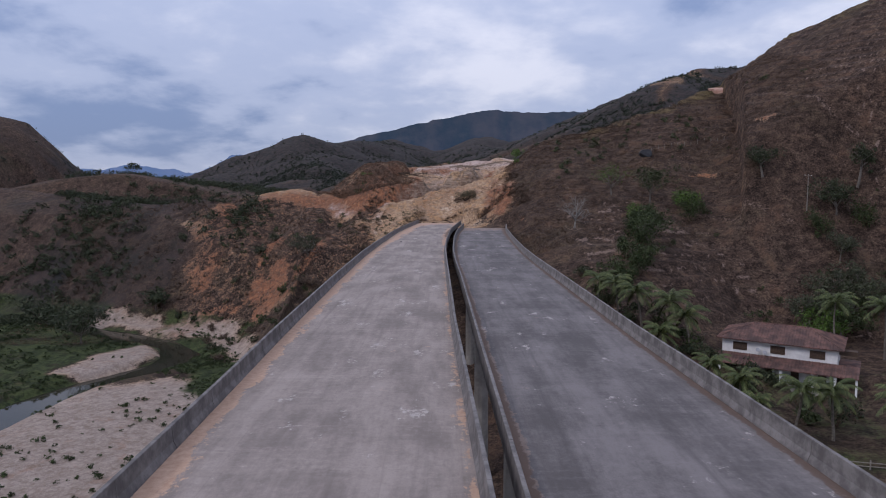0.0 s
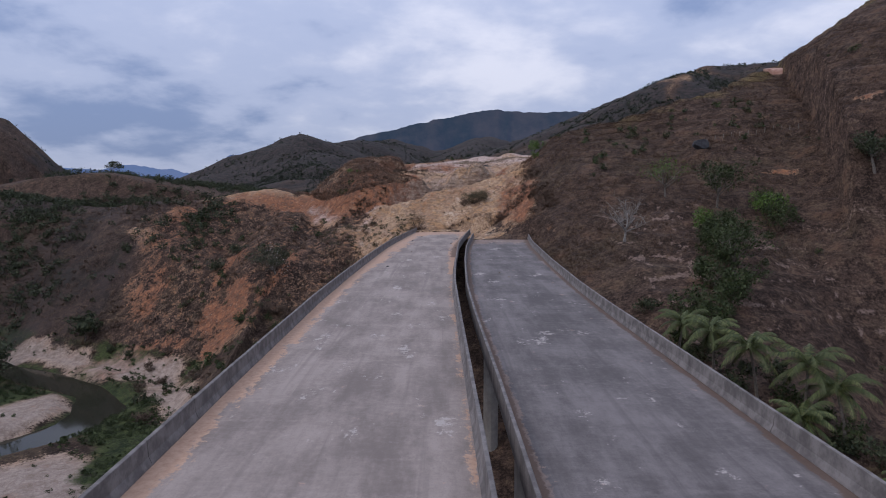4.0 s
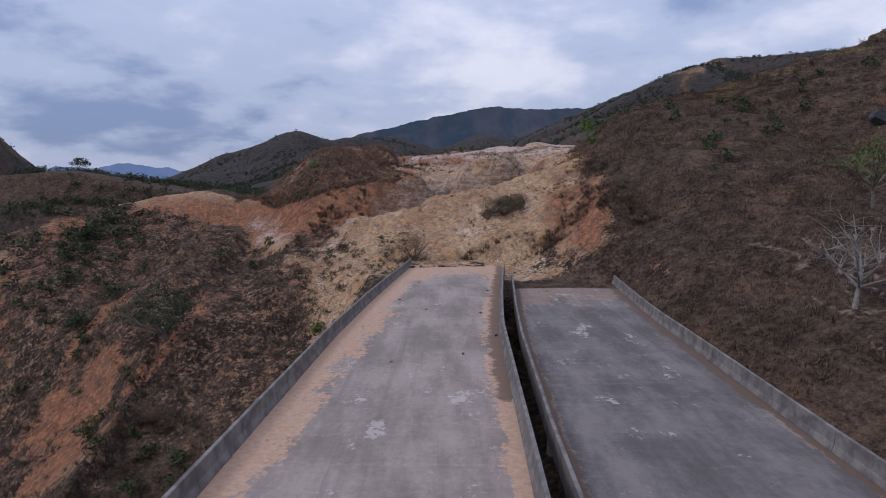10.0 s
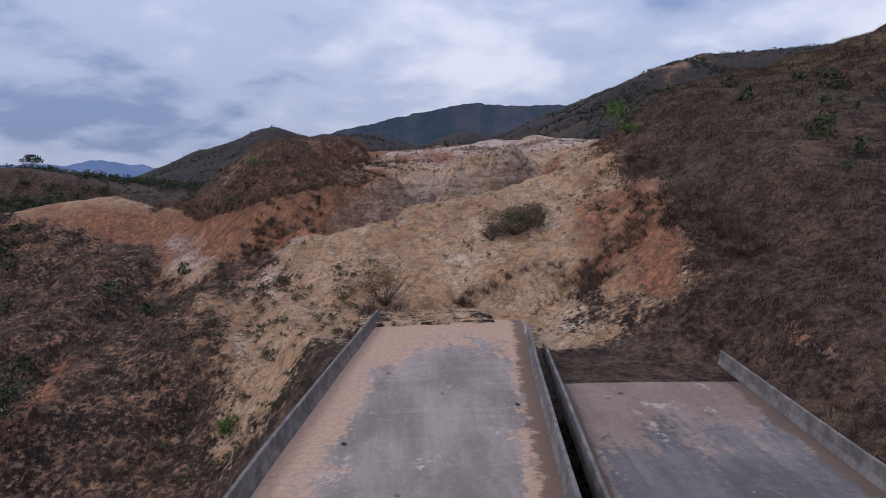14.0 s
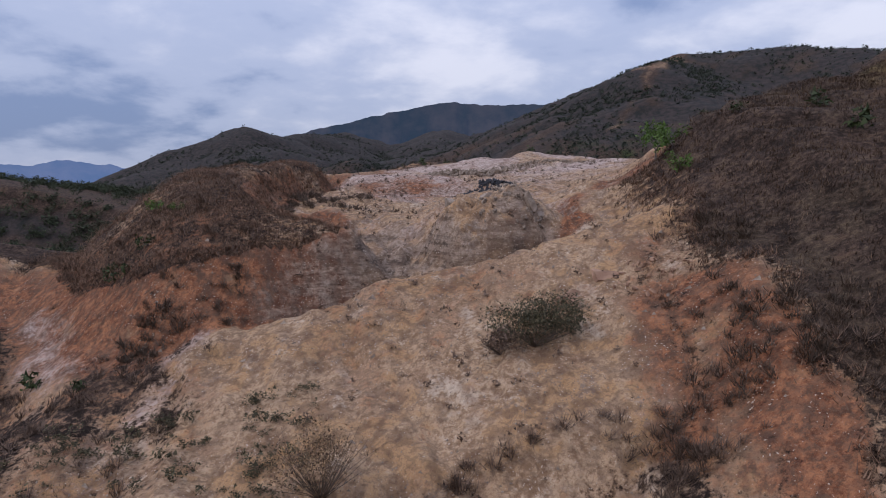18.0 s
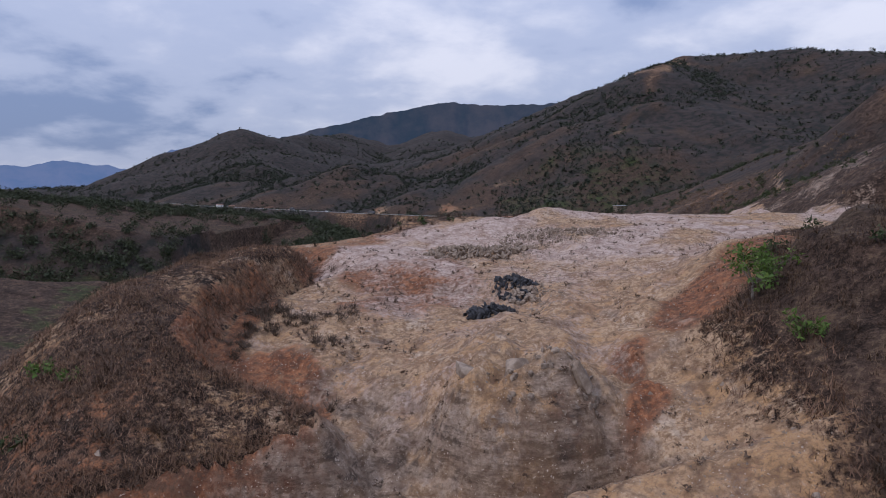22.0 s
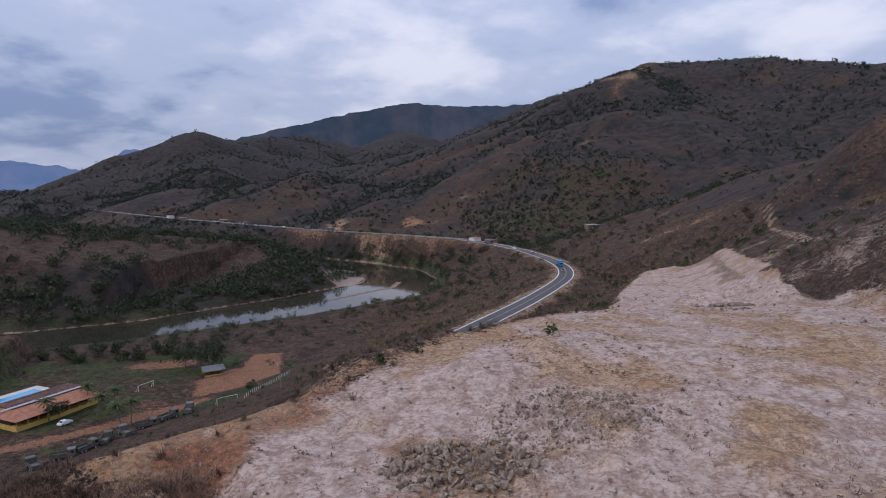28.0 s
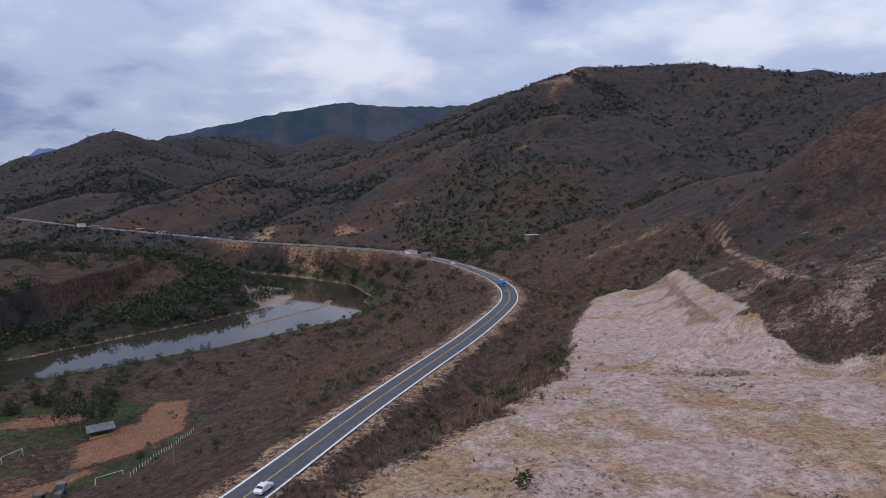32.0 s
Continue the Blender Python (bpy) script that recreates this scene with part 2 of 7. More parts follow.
TERRACE = [(18, 40), (85, 30), (82, 108), (50, 128), (30, 122)]


def at(line, v):
    a = np.asarray(line, float)
    return np.interp(v, a[:, 0], a[:, 1])


def ground_height(x, y):
    x, y = np.asarray(x, float), np.asarray(y, float)
    wob = np.clip((np.hypot(x, y - 250) - 300) / 500, 0, 1)
    xw, yw = x + wob * 45 * fbm(x, y, 260, 3, 5), y + wob * 45 * fbm(x, y, 260, 3, 6)
    h = -28 + 1.2 * fbm(x, y, 70, 3, 1) + 5 * wob * fbm(x, y, 300, 3, 2)
    dc = along(x, y, [(*p, 0) for p in CREEK])[0]
    k = step(60, 34, dc) * step(215, 200, y) * step(-14, -26, x)
    h = h * (1 - k) + (-29.6 + 0.3 * fbm(x, y, 20, 3, 22)) * k
    # far country
    far = smax(ridge(xw, yw, PEAK, 20), ridge(xw, yw, PEAK_SPUR, 12), 25)
    far = smax(far, ridge(xw, yw, PEAK_SPUR_EAST, 12), 25)
    far = smax(far, ridge(xw, yw, NORTH_SPUR, 15), 25)
    far = smax(far, ridge(xw, yw, HUMP, 40), 30)
    far = smax(far, ridge(xw, yw, HUMP_SPUR, 15), 25)
    far = smax(far, ridge(xw, yw, SKYLINE_SPUR, 25), 30)
    far = smax(far, ridge(xw, yw, FAR_WEST, 12), 12)
    far = far - np.clip((far + 20) / 60, 0, 1) * 26 * (1 - creased(x, y, 210, 4, 3)) * step(200, 900, np.hypot(x, y - 250))
    h = smax(h, far, 12)
    h = smax(h, ridge(xw, yw, EAST_HILL, 10), 10)
    # near hills
    near = ridge(x, y, RIGHT_HILL, 5, 0.62) - 0.6 * np.maximum(31 - x, 0)
    near = smax(near, ridge(x, y, RIGHT_NOSE, 2.5), 4)
    near = smax(near, ridge(x, y, RIGHT_RIB, 5), 4)
    west = ridge(x, y, WEST_RIDGE, 5, 0.43)
    west = smax(west, ridge(x, y, WEST_NOSE, 4), 4)
    near = smax(near, west, 3)
    # ravine below the right hill
    d, (dep,), _ = along(x, y, [(48, 120, 2), (60, 146, 2), (70, 175, 2), (84, 212, 1)])
    near = near - dep * np.exp(-(d / 8) ** 2)
    h = smax(h, near, 4)
    # shelf east of the plateau, above the rock cut
    d, (z, sl), side = along(x, y, CUT_TOP)
    shelf = np.where(side > 0, z - sl * d, z + np.interp(d, [0, 2.6, 17, 19.5, 110, 300], [0, 0.1, 9, 9.2, 40, 22]))
    d, (z, sl), side = along(x, y, LOW_BENCH)
    low = np.where(side > 0, z - sl * d, z - 0.45 * np.maximum(d - 3.5, 0))
    shelf = smax(shelf, low, 0.8)
    k = step(570, 535, y) * step(285, 318, y)
    h = np.where(k > 0, h * (1 - k) + smax(h, shelf, 2) * k, h)
    s = inside(x, y, [(24, 236), (30, 240), (40, 243.5), (56, 247), (78, 256), (100, 275), (118, 300), (100, 340), (60, 300), (20, 262)])
    cutback = np.interp(x, [24, 32, 45, 62, 90], [18.6, 22.8, 23.0, 22.9, 22.6])
    h = np.where(s > -14, -smax(-h, -(cutback + 1.15 * np.maximum(-s, 0)), 1.5), h)
    # road bench
    d, (rz,), _ = along(x, y, ROAD)
    h = smax(h, rz - 0.34 * np.maximum(d - 6, 0), 4)
    # quarry: bench, crest, plateau, mound, abutment
    s = inside(x, y, BENCH)
    front = np.interp(y, [170, 188, 200, 222], [-1.5, -0.6, 0.3, 5.0])
    draw = np.interp(y, [222, 226, 232, 242, 256, 264, 272], [7.0, 8.0, 11.4, 13.9, 15.0, 15.7, 18.0])
    hill_mid = np.interp(y, [222, 225.5, 227.5, 230, 236, 254, 264, 272], [8.2, 9.2, 13.4, 16.5, 16.4, 15.4, 16.0, 17.6])
    ramp_east = np.interp(y, [222, 226, 231, 238, 248, 256, 264, 272], [9.5, 11.6, 14.0, 16.2, 17.0, 17.3, 17.8, 18.8])
    back = draw + (hill_mid - draw) * step(-1.0, 4.5, x) + (ramp_east - hill_mid) * step(11.0, 16.5, x)
    zb = front + (back - front) * step(221, 223, y)
    h = smax(h, zb + np.where(y < 215, np.interp(x, [-16, -6], [0.95, 0.55]), 0.55) * np.minimum(s, 0), 1.2)
    c = ridge(x, y, CREST, 1.2, 0.75) - 0.9 * np.maximum(along(x, y, CREST)[0] - 20, 0)
    h = smax(h, c, 0.6)
    s = inside(x, y, PLATEAU)
    zp = np.interp(y, [255, 270, 300, 315, 330, 350, 365, 392, 421, 450, 510], [16.3, 18.0, 19.5, 20.5, 20.9, 18, 14.5, 9.3, 6.4, 5.2, 4.2])
    zp = zp + np.interp(x, [18, 34, 80, 95], [0, 2.4, 2.4, 1.0]) * step(330, 300, y)
    h = smax(h, zp + 0.55 * np.minimum(s, 0), 2.5)
    s = inside(x, y, MOUND)
    rim = np.interp(x, [-40, -34, -27.5, -21, -16, -9], [6.0, 6.8, 8.2, 10.4, 12.2, 13.3]) + 0.08 * np.maximum(y - 240, 0)
    cap = np.interp(y, [225, 235, 245, 257, 277], [13.8, 15.6, 17.5, 19.2, 21.6]) - 0.008 * (x + 25) ** 2
    df = along(x, y, [(*p, 0) for p in MOUND_FRONT])[0]
    de = along(x, y, [(*p, 0) for p in MOUND_EAST])[0]
    top = -smax(-(rim + 0.72 * df), -cap, 4)
    top = -smax(-top, -(13.3 + 0.075 * np.maximum(y - 238, 0) + 1.6 * de), 0.8)
    top = np.where(s < 0, rim + s * np.where(y > 255, 0.6, np.interp(x, [-40, -29], [0.32, 1.1])), top)
    h = smax(h, top, 1.6)
    s = inside(x, y, ABUTMENT)
    h = smax(h, -0.8 + np.interp(x, [-12, 2], [1.15, 0.6]) * np.minimum(s, 0), 2)
    h = smax(h, -20.4 + 0.4 * np.minimum(inside(x, y, TERRACE), 0), 4)
    d = -inside(x, y, [(50, 112), (62, 100), (92, 92), (90, 124), (66, 128)])
    h = -smax(-h, -(-19.6 + 0.55 * np.maximum(d, 0) + 0.012 * np.maximum(d, 0) ** 2), 1.5)
    # rock outcrop behind the crest, and small spoil heaps
    for cx, cy, r, up in ((14, 300, 11, 2.0), (27, 306, 9, 1.9), (84, 372, 9, 4.5), (60, 352, 8, 1.6), (22, 281, 7, 1.6), (97, 365, 6, 2.0)) + KNOLLS:
        q = np.hypot(x - cx, y - cy) / r
        h = h + up * np.exp(-q * q * 1.3) * (1 + 0.35 * fbm(x, y, 4, 3, 9))
    # washed-out gully behind the crest
    d, (dep,), _ = along(x, y, [(-14, 222.5, 0.4), (-8, 224.5, 1.6), (-3, 225.5, 1.2), (5, 225, 1.4), (11, 224, 1.2)])
    h = h - dep * np.exp(-(d / 2.6) ** 2)
    d, (dep,), _ = along(x, y, [(-3, 240, 0.1), (-1, 233, 0.3), (1.5, 228, 1.7), (4, 225, 1.2)])
    h = h - dep * np.exp(-(d / 1.7) ** 2)
    d, (dep,), _ = along(x, y, [(15, 243, 0.3), (13.6, 236, 1.2), (13.2, 230, 1.8), (11.5, 225.5, 1.2)])
    h = h - dep * np.exp(-(d / 2.0) ** 2)
    # gullies and roughness
    steep = np.clip(np.exp(-((y - 205) / 70) ** 2) * np.exp(-((x + 55) / 50) ** 2), 0, 1)
    h = h - 4.0 * steep * (1 - creased(x * 1.4, y * 0.55, 26, 4, 4))
    bare = quarry(x, y)
    core = bare * step(300, 270, y)
    face = step(3, 0, np.abs(inside(x, y, MOUND) + 4)) * step(258, 245, y)
    lip = 1 - 0.85 * np.exp(-(along(x, y, CREST)[0] / 3.0) ** 2)
    h = h - 0.9 * core * lip * (1 - creased(x * 1.1, y * 0.5, 8, 3, 7)) - 0.5 * step(226, 221, y) * core * (1 - creased(x, y * 0.16, 3.2, 3, 15))
    ledge = creased(x * 0.8 + y * 0.55, y * 0.7 - x * 0.5, 5.5, 4, 16)
    rocky = np.exp(-((x - 7.5) / 8.5) ** 2 - ((y - 231) / 7.0) ** 2)
    h = h + core * step(223, 227, y) * step(262, 250, y) * ((0.8 + 2.2 * rocky) * (ledge - 0.42))
    beds = 0.55 * x + 0.75 * y + 0.5 * h + 1.2 * fbm(x, y, 6, 3, 78)
    h = h + core * rocky * (0.9 * (np.abs((beds / 2.4) % 1 - 0.35) - 0.3) + 0.9 * (creased(x, y, 2.6, 3, 79) - 0.5))
    h = h - 0.8 * face * (1 - creased(x, y * 0.5, 3.0, 3, 17))
    cutz = step(14, 7, np.abs(along(x, y, CUT_TOP)[0] - 9)) * step(268, 290, y) * step(560, 530, y)
    h = h + 1.1 * cutz * (creased(x * 0.9 - y * 0.3 + 0.9 * h, (y * 0.9 + x * 0.4) * 0.35, 6, 4, 18) - 0.5)
    h = h + 0.55 * fbm(x, y, 11, 4, 8) + 0.22 * fbm(x, y, 2.6, 3, 11) * np.clip(1.4 - np.hypot(x, y - 240) / 260, 0.0, 1)
    h = h + core * (0.16 * fbm(x, y, 1.5, 3, 44) - 0.28 * (1 - creased(x + 0.3 * y, y * 0.22, 1.7, 3, 45)) * step(226, 221, y))
    hill = step(24, 34, x) * step(96, 120, y) * step(268, 250, y)
    h = h + 0.30 * hill * np.sin(h * 2.7 + 4 * fbm(x, y, 16, 4, 41)) + 1.1 * hill * fbm(x, y, 24, 4, 42)
    # creek flat
    s = inside(x, y, [(-170, 40), (-24, 40), (-26, 118), (-48, 152), (-55, 172), (-78, 186), (-112, 201), (-170, 212)])
    k = step(-8, -16, x)
    h = np.minimum(h, -29.5 + 0.3 * fbm(x, y, 20, 3, 22) + 0.75 * np.maximum(-s, 0) + 0.01 * np.maximum(-s, 0) ** 2 + 200 * (1 - k))
    # water courses
    d, _, _ = along(x, y, [(*p, 0) for p in CREEK])
    bed = WATER - 1.0 + 0.5 * np.maximum(d - 1.8 - 1.4 * fbm(x, y, 12, 2, 12), 0) + 0.5 * np.maximum(d - 7, 0)
    h = np.minimum(h, bed)
    d, (hw,), _ = along(x, y, RIVER)
    bar = 2.3 * np.exp(-((x + 16) / 14) ** 2 - ((y - 750) / 32) ** 2) + 1.6 * np.exp(-(along(x, y, [(-21, 637, 0), (0.6, 662, 0), (21, 683, 0), (27, 706, 0)])[0] / 4.0) ** 2)
    edge = d - hw - 4 * fbm(x, y, 30, 3, 14)
    h = np.minimum(h, WATER - 1.2 + np.minimum(bar, 1.95) + (0.36 + 0.26 * step(690, 760, y) * step(-30, 15, x)) * np.maximum(edge, 0) + 0.004 * np.maximum(edge, 0) ** 2)
    k = step(1.25, 0.85, np.hypot((x + 13) / 15, (y - 733) / 38) + 0.2 * fbm(x, y, 16, 3, 46))
    h = h * (1 - k) + (WATER + 0.9 + 0.25 * fbm(x, y, 12, 3, 47)) * k
    # road surface
    d, (rz,), _ = along(x, y, ROAD)
    k = step(13, 5.5, d)
    h = h * (1 - k) + (rz - 0.25) * k
    # keep the ground under the decks
    on = step(19.5, 15.5, np.abs(x - 2.5)) * step(186, 180, y)
    h = np.minimum(h, h * (1 - on) + np.minimum(h, -1.2) * on)
    # soil spread over the end of the left deck
    k = step(188.5, 190.0, y + 1.3 * fbm(x, y, 3, 3, 48)) * step(-10.5, -8.5, x) * step(5.5, 3.0, x) * step(200, 196, y)
    h = np.maximum(h, 0.2 + 0.12 * fbm(x, y, 2.2, 3, 49) - 300 * (1 - k))
    return h


def quarry(x, y):
    """1 where the quarry has laid the ground bare."""
    n = 3.6 * fbm(x, y, 11, 4, 21)
    a = step(-4, 4.5, inside(x, y, [(-16, 194), (-22, 216), (-19, 222), (-14, 228), (-10, 234), (-15, 238), (-18, 243), (-19, 251), (-17, 262), (-14, 276), (-7, 295), (3, 308), (13, 317), (28, 331), (42, 347), (57, 377), (89, 440), (122, 497), (146, 518), (156, 506), (134, 460), (114, 418), (96, 362),
                                      (103, 340), (90, 313), (66, 281), (44, 259), (27, 248), (23, 240), (22, 222), (17, 208), (18, 196), (6, 190)]) + n)
    return a


# ---- end terrain ----

# ---- materials ----
class Nodes:
    """Short hand for node trees."""

    def __init__(self, name):
        self.mat = bpy.data.materials.new(name)
        self.mat.use_nodes = True
        self.nt = self.mat.node_tree
        self.bsdf = self.nt.nodes["Principled BSDF"]
        self.co = self.nt.nodes.new("ShaderNodeTexCoord").outputs["Object"]

    def put(self, socket, v):
        if isinstance(v, (int, float)):
            socket.default_value = v
        elif isinstance(v, tuple):
            socket.default_value = (*v, 1) if len(v) == 3 and len(socket.default_value) == 4 else v
        else:
            self.nt.links.new(v, socket)

    def noise(self, scale, detail=4.0, rough=0.55, vec=None, distort=0.0):
        n = self.nt.nodes.new("ShaderNodeTexNoise")
        for k, v in (("Scale", scale), ("Detail", detail), ("Roughness", rough), ("Distortion", distort)):
            n.inputs[k].default_value = v
        self.nt.links.new(vec or self.co, n.inputs["Vector"])
        return n.outputs[0]

    def voronoi(self, scale, vec=None, feature="F1"):
        n = self.nt.nodes.new("ShaderNodeTexVoronoi")
        n.feature = feature
        n.inputs["Scale"].default_value = scale
        self.nt.links.new(vec or self.co, n.inputs["Vector"])
        return n.outputs[0]

    def scaled(self, x, y, z):
        n = self.nt.nodes.new("ShaderNodeMapping")
        n.inputs["Scale"].default_value = (x, y, z)
        self.nt.links.new(self.co, n.inputs["Vector"])
        return n.outputs[0]

    def ramp(self, v, a, b, lo=0.0, hi=1.0):
        n = self.nt.nodes.new("ShaderNodeMapRange")
        n.interpolation_type = "SMOOTHSTEP"
        for i, q in enumerate((v, a, b, lo, hi)):
            self.put(n.inputs[i], q)
        return n.outputs[0]

    def math(self, op, a, b=0.0):
        n = self.nt.nodes.new("ShaderNodeMath")
        n.operation = op
        self.put(n.inputs[0], a)
        self.put(n.inputs[1], b)
        return n.outputs[0]

    def mix(self, f, a, b, blend="MIX"):
        n = self.nt.nodes.new("ShaderNodeMix")
        n.data_type = "RGBA"
        n.blend_type = blend
        self.put(n.inputs["Factor"], f)
        self.put(n.inputs[6], a)
        self.put(n.inputs[7], b)
        return n.outputs[2]

    def attr(self, name):
        n = self.nt.nodes.new("ShaderNodeAttribute")
        n.attribute_name = name
        sep = self.nt.nodes.new("ShaderNodeSeparateColor")
        self.nt.links.new(n.outputs["Color"], sep.inputs[0])
        return sep.outputs

    def island(self):
        return self.nt.nodes.new("ShaderNodeNewGeometry").outputs["Random Per Island"]

    def single(self):
        return self.nt.nodes.new("ShaderNodeObjectInfo").outputs["Random"]

    def bump(self, height, strength=0.4, dist=0.05):
        n = self.nt.nodes.new("ShaderNodeBump")
        n.inputs["Strength"].default_value, n.inputs["Distance"].default_value = strength, dist
        self.nt.links.new(height, n.inputs["Height"])
        self.nt.links.new(n.outputs[0], self.bsdf.inputs["Normal"])

    def done(self, color, rough=0.9, metal=0.0, spec=None):
        self.put(self.bsdf.inputs["Base Color"], color)
        self.put(self.bsdf.inputs["Roughness"], rough)
        self.bsdf.inputs["Metallic"].default_value = metal
        if spec is not None:
            self.bsdf.inputs["Specular IOR Level"].default_value = spec
        return self.mat


def ground_material():
    m = Nodes("ground_cover")
    r, g, b = m.attr("cover")[:3]
    r2, g2, b2 = m.attr("cover2")[:3]
    big, mid = m.noise(0.035, 5, 0.6), m.noise(0.16, 6, 0.62)
    m2, fine, tiny = m.noise(0.55, 6, 0.66), m.noise(2.2, 6, 0.7), m.noise(8.0, 4, 0.75)
    grain = m.noise(22.0, 3, 0.7)

    def around(n, k):
        return m.math("MULTIPLY", m.math("SUBTRACT", n, 0.5), k)

    def add(*v):
        out = v[0]
        for q in v[1:]:
            out = m.math("ADD", out, q)
        return out

    # dry grass: dark hollows, brown stems, tan heads
    gt = add(m2, around(fine, 0.9), around(tiny, 0.7), around(mid, 0.6))
    grass = m.mix(m.ramp(gt, 0.32, 0.54), (0.022, 0.014, 0.010), (0.068, 0.043, 0.031))
    grass = m.mix(m.ramp(gt, 0.54, 0.78), grass, (0.140, 0.095, 0.063))
    grass = m.mix(m.ramp(add(big, around(m2, 0.5)), 0.50, 0.70, 0, 0.3), grass, (0.062, 0.050, 0.026))
    grass = m.mix(m.ramp(add(mid, around(m2, 0.4)), 0.55, 0.72, 0, 0.5), grass, (0.105, 0.054, 0.033))
    # bare soil: pale sandy clay with ochre, whitish and gravelly patches
    st = add(m2, around(fine, 0.8), around(tiny, 0.5))
    pale = m.mix(m.ramp(st, 0.30, 0.66), (0.235, 0.140, 0.080), (0.485, 0.330, 0.205))
    pale = m.mix(m.ramp(add(mid, around(m2, 0.9)), 0.48, 0.62, 0, 0.75), pale, (0.42, 0.238, 0.108))
    white = m.noise(0.23, 6, 0.68, m.scaled(1, 0.6, 1.6))
    pale = m.mix(m.ramp(add(white, around(fine, 0.5)), 0.56, 0.70, 0, 0.65), pale, (0.60, 0.485, 0.37))
    grey = m.noise(0.31, 6, 0.7, m.scaled(1.3, 0.8, 1.2))
    pale = m.mix(m.ramp(add(grey, around(tiny, 0.5)), 0.58, 0.70, 0, 0.65), pale, (0.24, 0.19, 0.16))
    # red earth with dark wash-down streaks
    streak = m.noise(1.1, 6, 0.7, m.scaled(1.3, 1.3, 0.16))
    orange = m.mix(m.ramp(st, 0.31, 0.67), (0.150, 0.056, 0.028), (0.37, 0.160, 0.078))
    orange = m.mix(m.ramp(add(streak, around(fine, 0.4)), 0.46, 0.62, 0, 0.8), orange, (0.075, 0.041, 0.028))
    orange = m.mix(m.ramp(m.noise(0.4, 5, 0.65), 0.58, 0.72, 0, 0.5), orange, (0.38, 0.235, 0.135))
    soil = m.mix(m.ramp(add(g, around(m2, 0.9), around(fine, 0.4)), 0.3, 0.7), pale, orange)
    # layered rock, its beds dipping
    tilt = m.nt.nodes.new("ShaderNodeMapping")
    tilt.inputs["Rotation"].default_value = (0.95, 0.45, 0.4)
    tilt.inputs["Scale"].default_value = (0.25, 0.25, 1.7)
    m.nt.links.new(m.co, tilt.inputs["Vector"])
    bed = m.noise(0.8, 6, 0.72, tilt.outputs[0])
    bt = add(bed, around(fine, 0.5), around(m2, 0.4))
    rock = m.mix(m.ramp(bt, 0.34, 0.62), (0.075, 0.054, 0.042), (0.33, 0.245, 0.185))
    rock = m.mix(m.ramp(bt, 0.60, 0.80), rock, (0.43, 0.36, 0.30))
    soil = m.mix(m.ramp(add(r2, around(m2, 0.8)), 0.3, 0.7), soil, rock)
    # gravel and crumbs
    soil = m.mix(m.ramp(add(tiny, around(grain, 0.4), around(mid, 0.5)), 0.56, 0.68, 0, 0.5), soil, (0.125, 0.082, 0.060))
    soil = m.mix(m.ramp(grain, 0.60, 0.70, 0, 0.25), soil, (0.58, 0.47, 0.38))
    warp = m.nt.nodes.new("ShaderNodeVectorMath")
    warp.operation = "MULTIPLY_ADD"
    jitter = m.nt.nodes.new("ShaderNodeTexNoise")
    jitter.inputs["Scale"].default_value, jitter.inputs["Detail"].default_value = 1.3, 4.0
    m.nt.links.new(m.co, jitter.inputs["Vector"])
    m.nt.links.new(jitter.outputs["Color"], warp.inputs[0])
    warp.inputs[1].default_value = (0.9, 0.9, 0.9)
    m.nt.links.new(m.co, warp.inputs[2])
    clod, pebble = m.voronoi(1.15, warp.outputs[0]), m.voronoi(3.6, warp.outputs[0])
    # shade in the gaps between clods, painted into the soil colour in patches
    shade_patch = m.ramp(mid, 0.38, 0.6)
    soil = m.mix(m.math("MULTIPLY", m.ramp(add(clod, around(fine, 0.5)), 0.42, 0.74, 0, 0.42), shade_patch), soil, (0.115, 0.070, 0.046))
    soil = m.mix(m.ramp(add(pebble, around(m2, 0.6)), 0.20, 0.06, 0, 0.5), soil, (0.56, 0.44, 0.33))
    # darker again in the gaps between pebbles
    soil = m.mix(m.ramp(add(pebble, around(m2, 0.5)), 0.60, 0.80, 0, 0.38), soil, (0.125, 0.080, 0.054))
    sand = m.mix(m.ramp(add(m2, around(fine, 0.6)), 0.3, 0.72), (0.235, 0.182, 0.146), (0.36, 0.29, 0.242))
    soil = m.mix(b2, soil, sand)
    chalk = m.mix(m.ramp(st, 0.30, 0.66), (0.29, 0.198, 0.158), (0.52, 0.408, 0.345))
    chalk = m.mix(m.ramp(add(grey, around(tiny, 0.4)), 0.56, 0.72, 0, 0.45), chalk, (0.27, 0.21, 0.18))
    fc = add(m.attr("cover3")[0], around(mid, 0.9), around(fine, 0.5))
    soil = m.mix(m.ramp(fc, 0.35, 0.7), soil, chalk)
    # brown clods with painted shade between, loose stones and trodden earth over the pale clay
    worn = m.noise(0.26, 6, 0.72, warp.outputs[0])
    soil = m.mix(m.ramp(add(worn, around(fine, 0.35)), 0.53, 0.68, 0, 0.42), soil, (0.27, 0.142, 0.085))
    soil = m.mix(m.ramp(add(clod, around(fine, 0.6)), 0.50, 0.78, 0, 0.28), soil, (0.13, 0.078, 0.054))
    soil = m.mix(m.ramp(add(pebble, around(m2, 0.6)), 0.16, 0.04, 0, 0.5), soil, (0.58, 0.49, 0.42))
    f = add(r, around(m2, 1.0), around(fine, 0.9), around(tiny, 0.35))
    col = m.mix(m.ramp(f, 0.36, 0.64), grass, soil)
    green = m.mix(m.ramp(gt, 0.3, 0.72), (0.014, 0.022, 0.008), (0.062, 0.074, 0.026))
    fg = add(b, around(mid, 1.0), around(fine, 0.7))
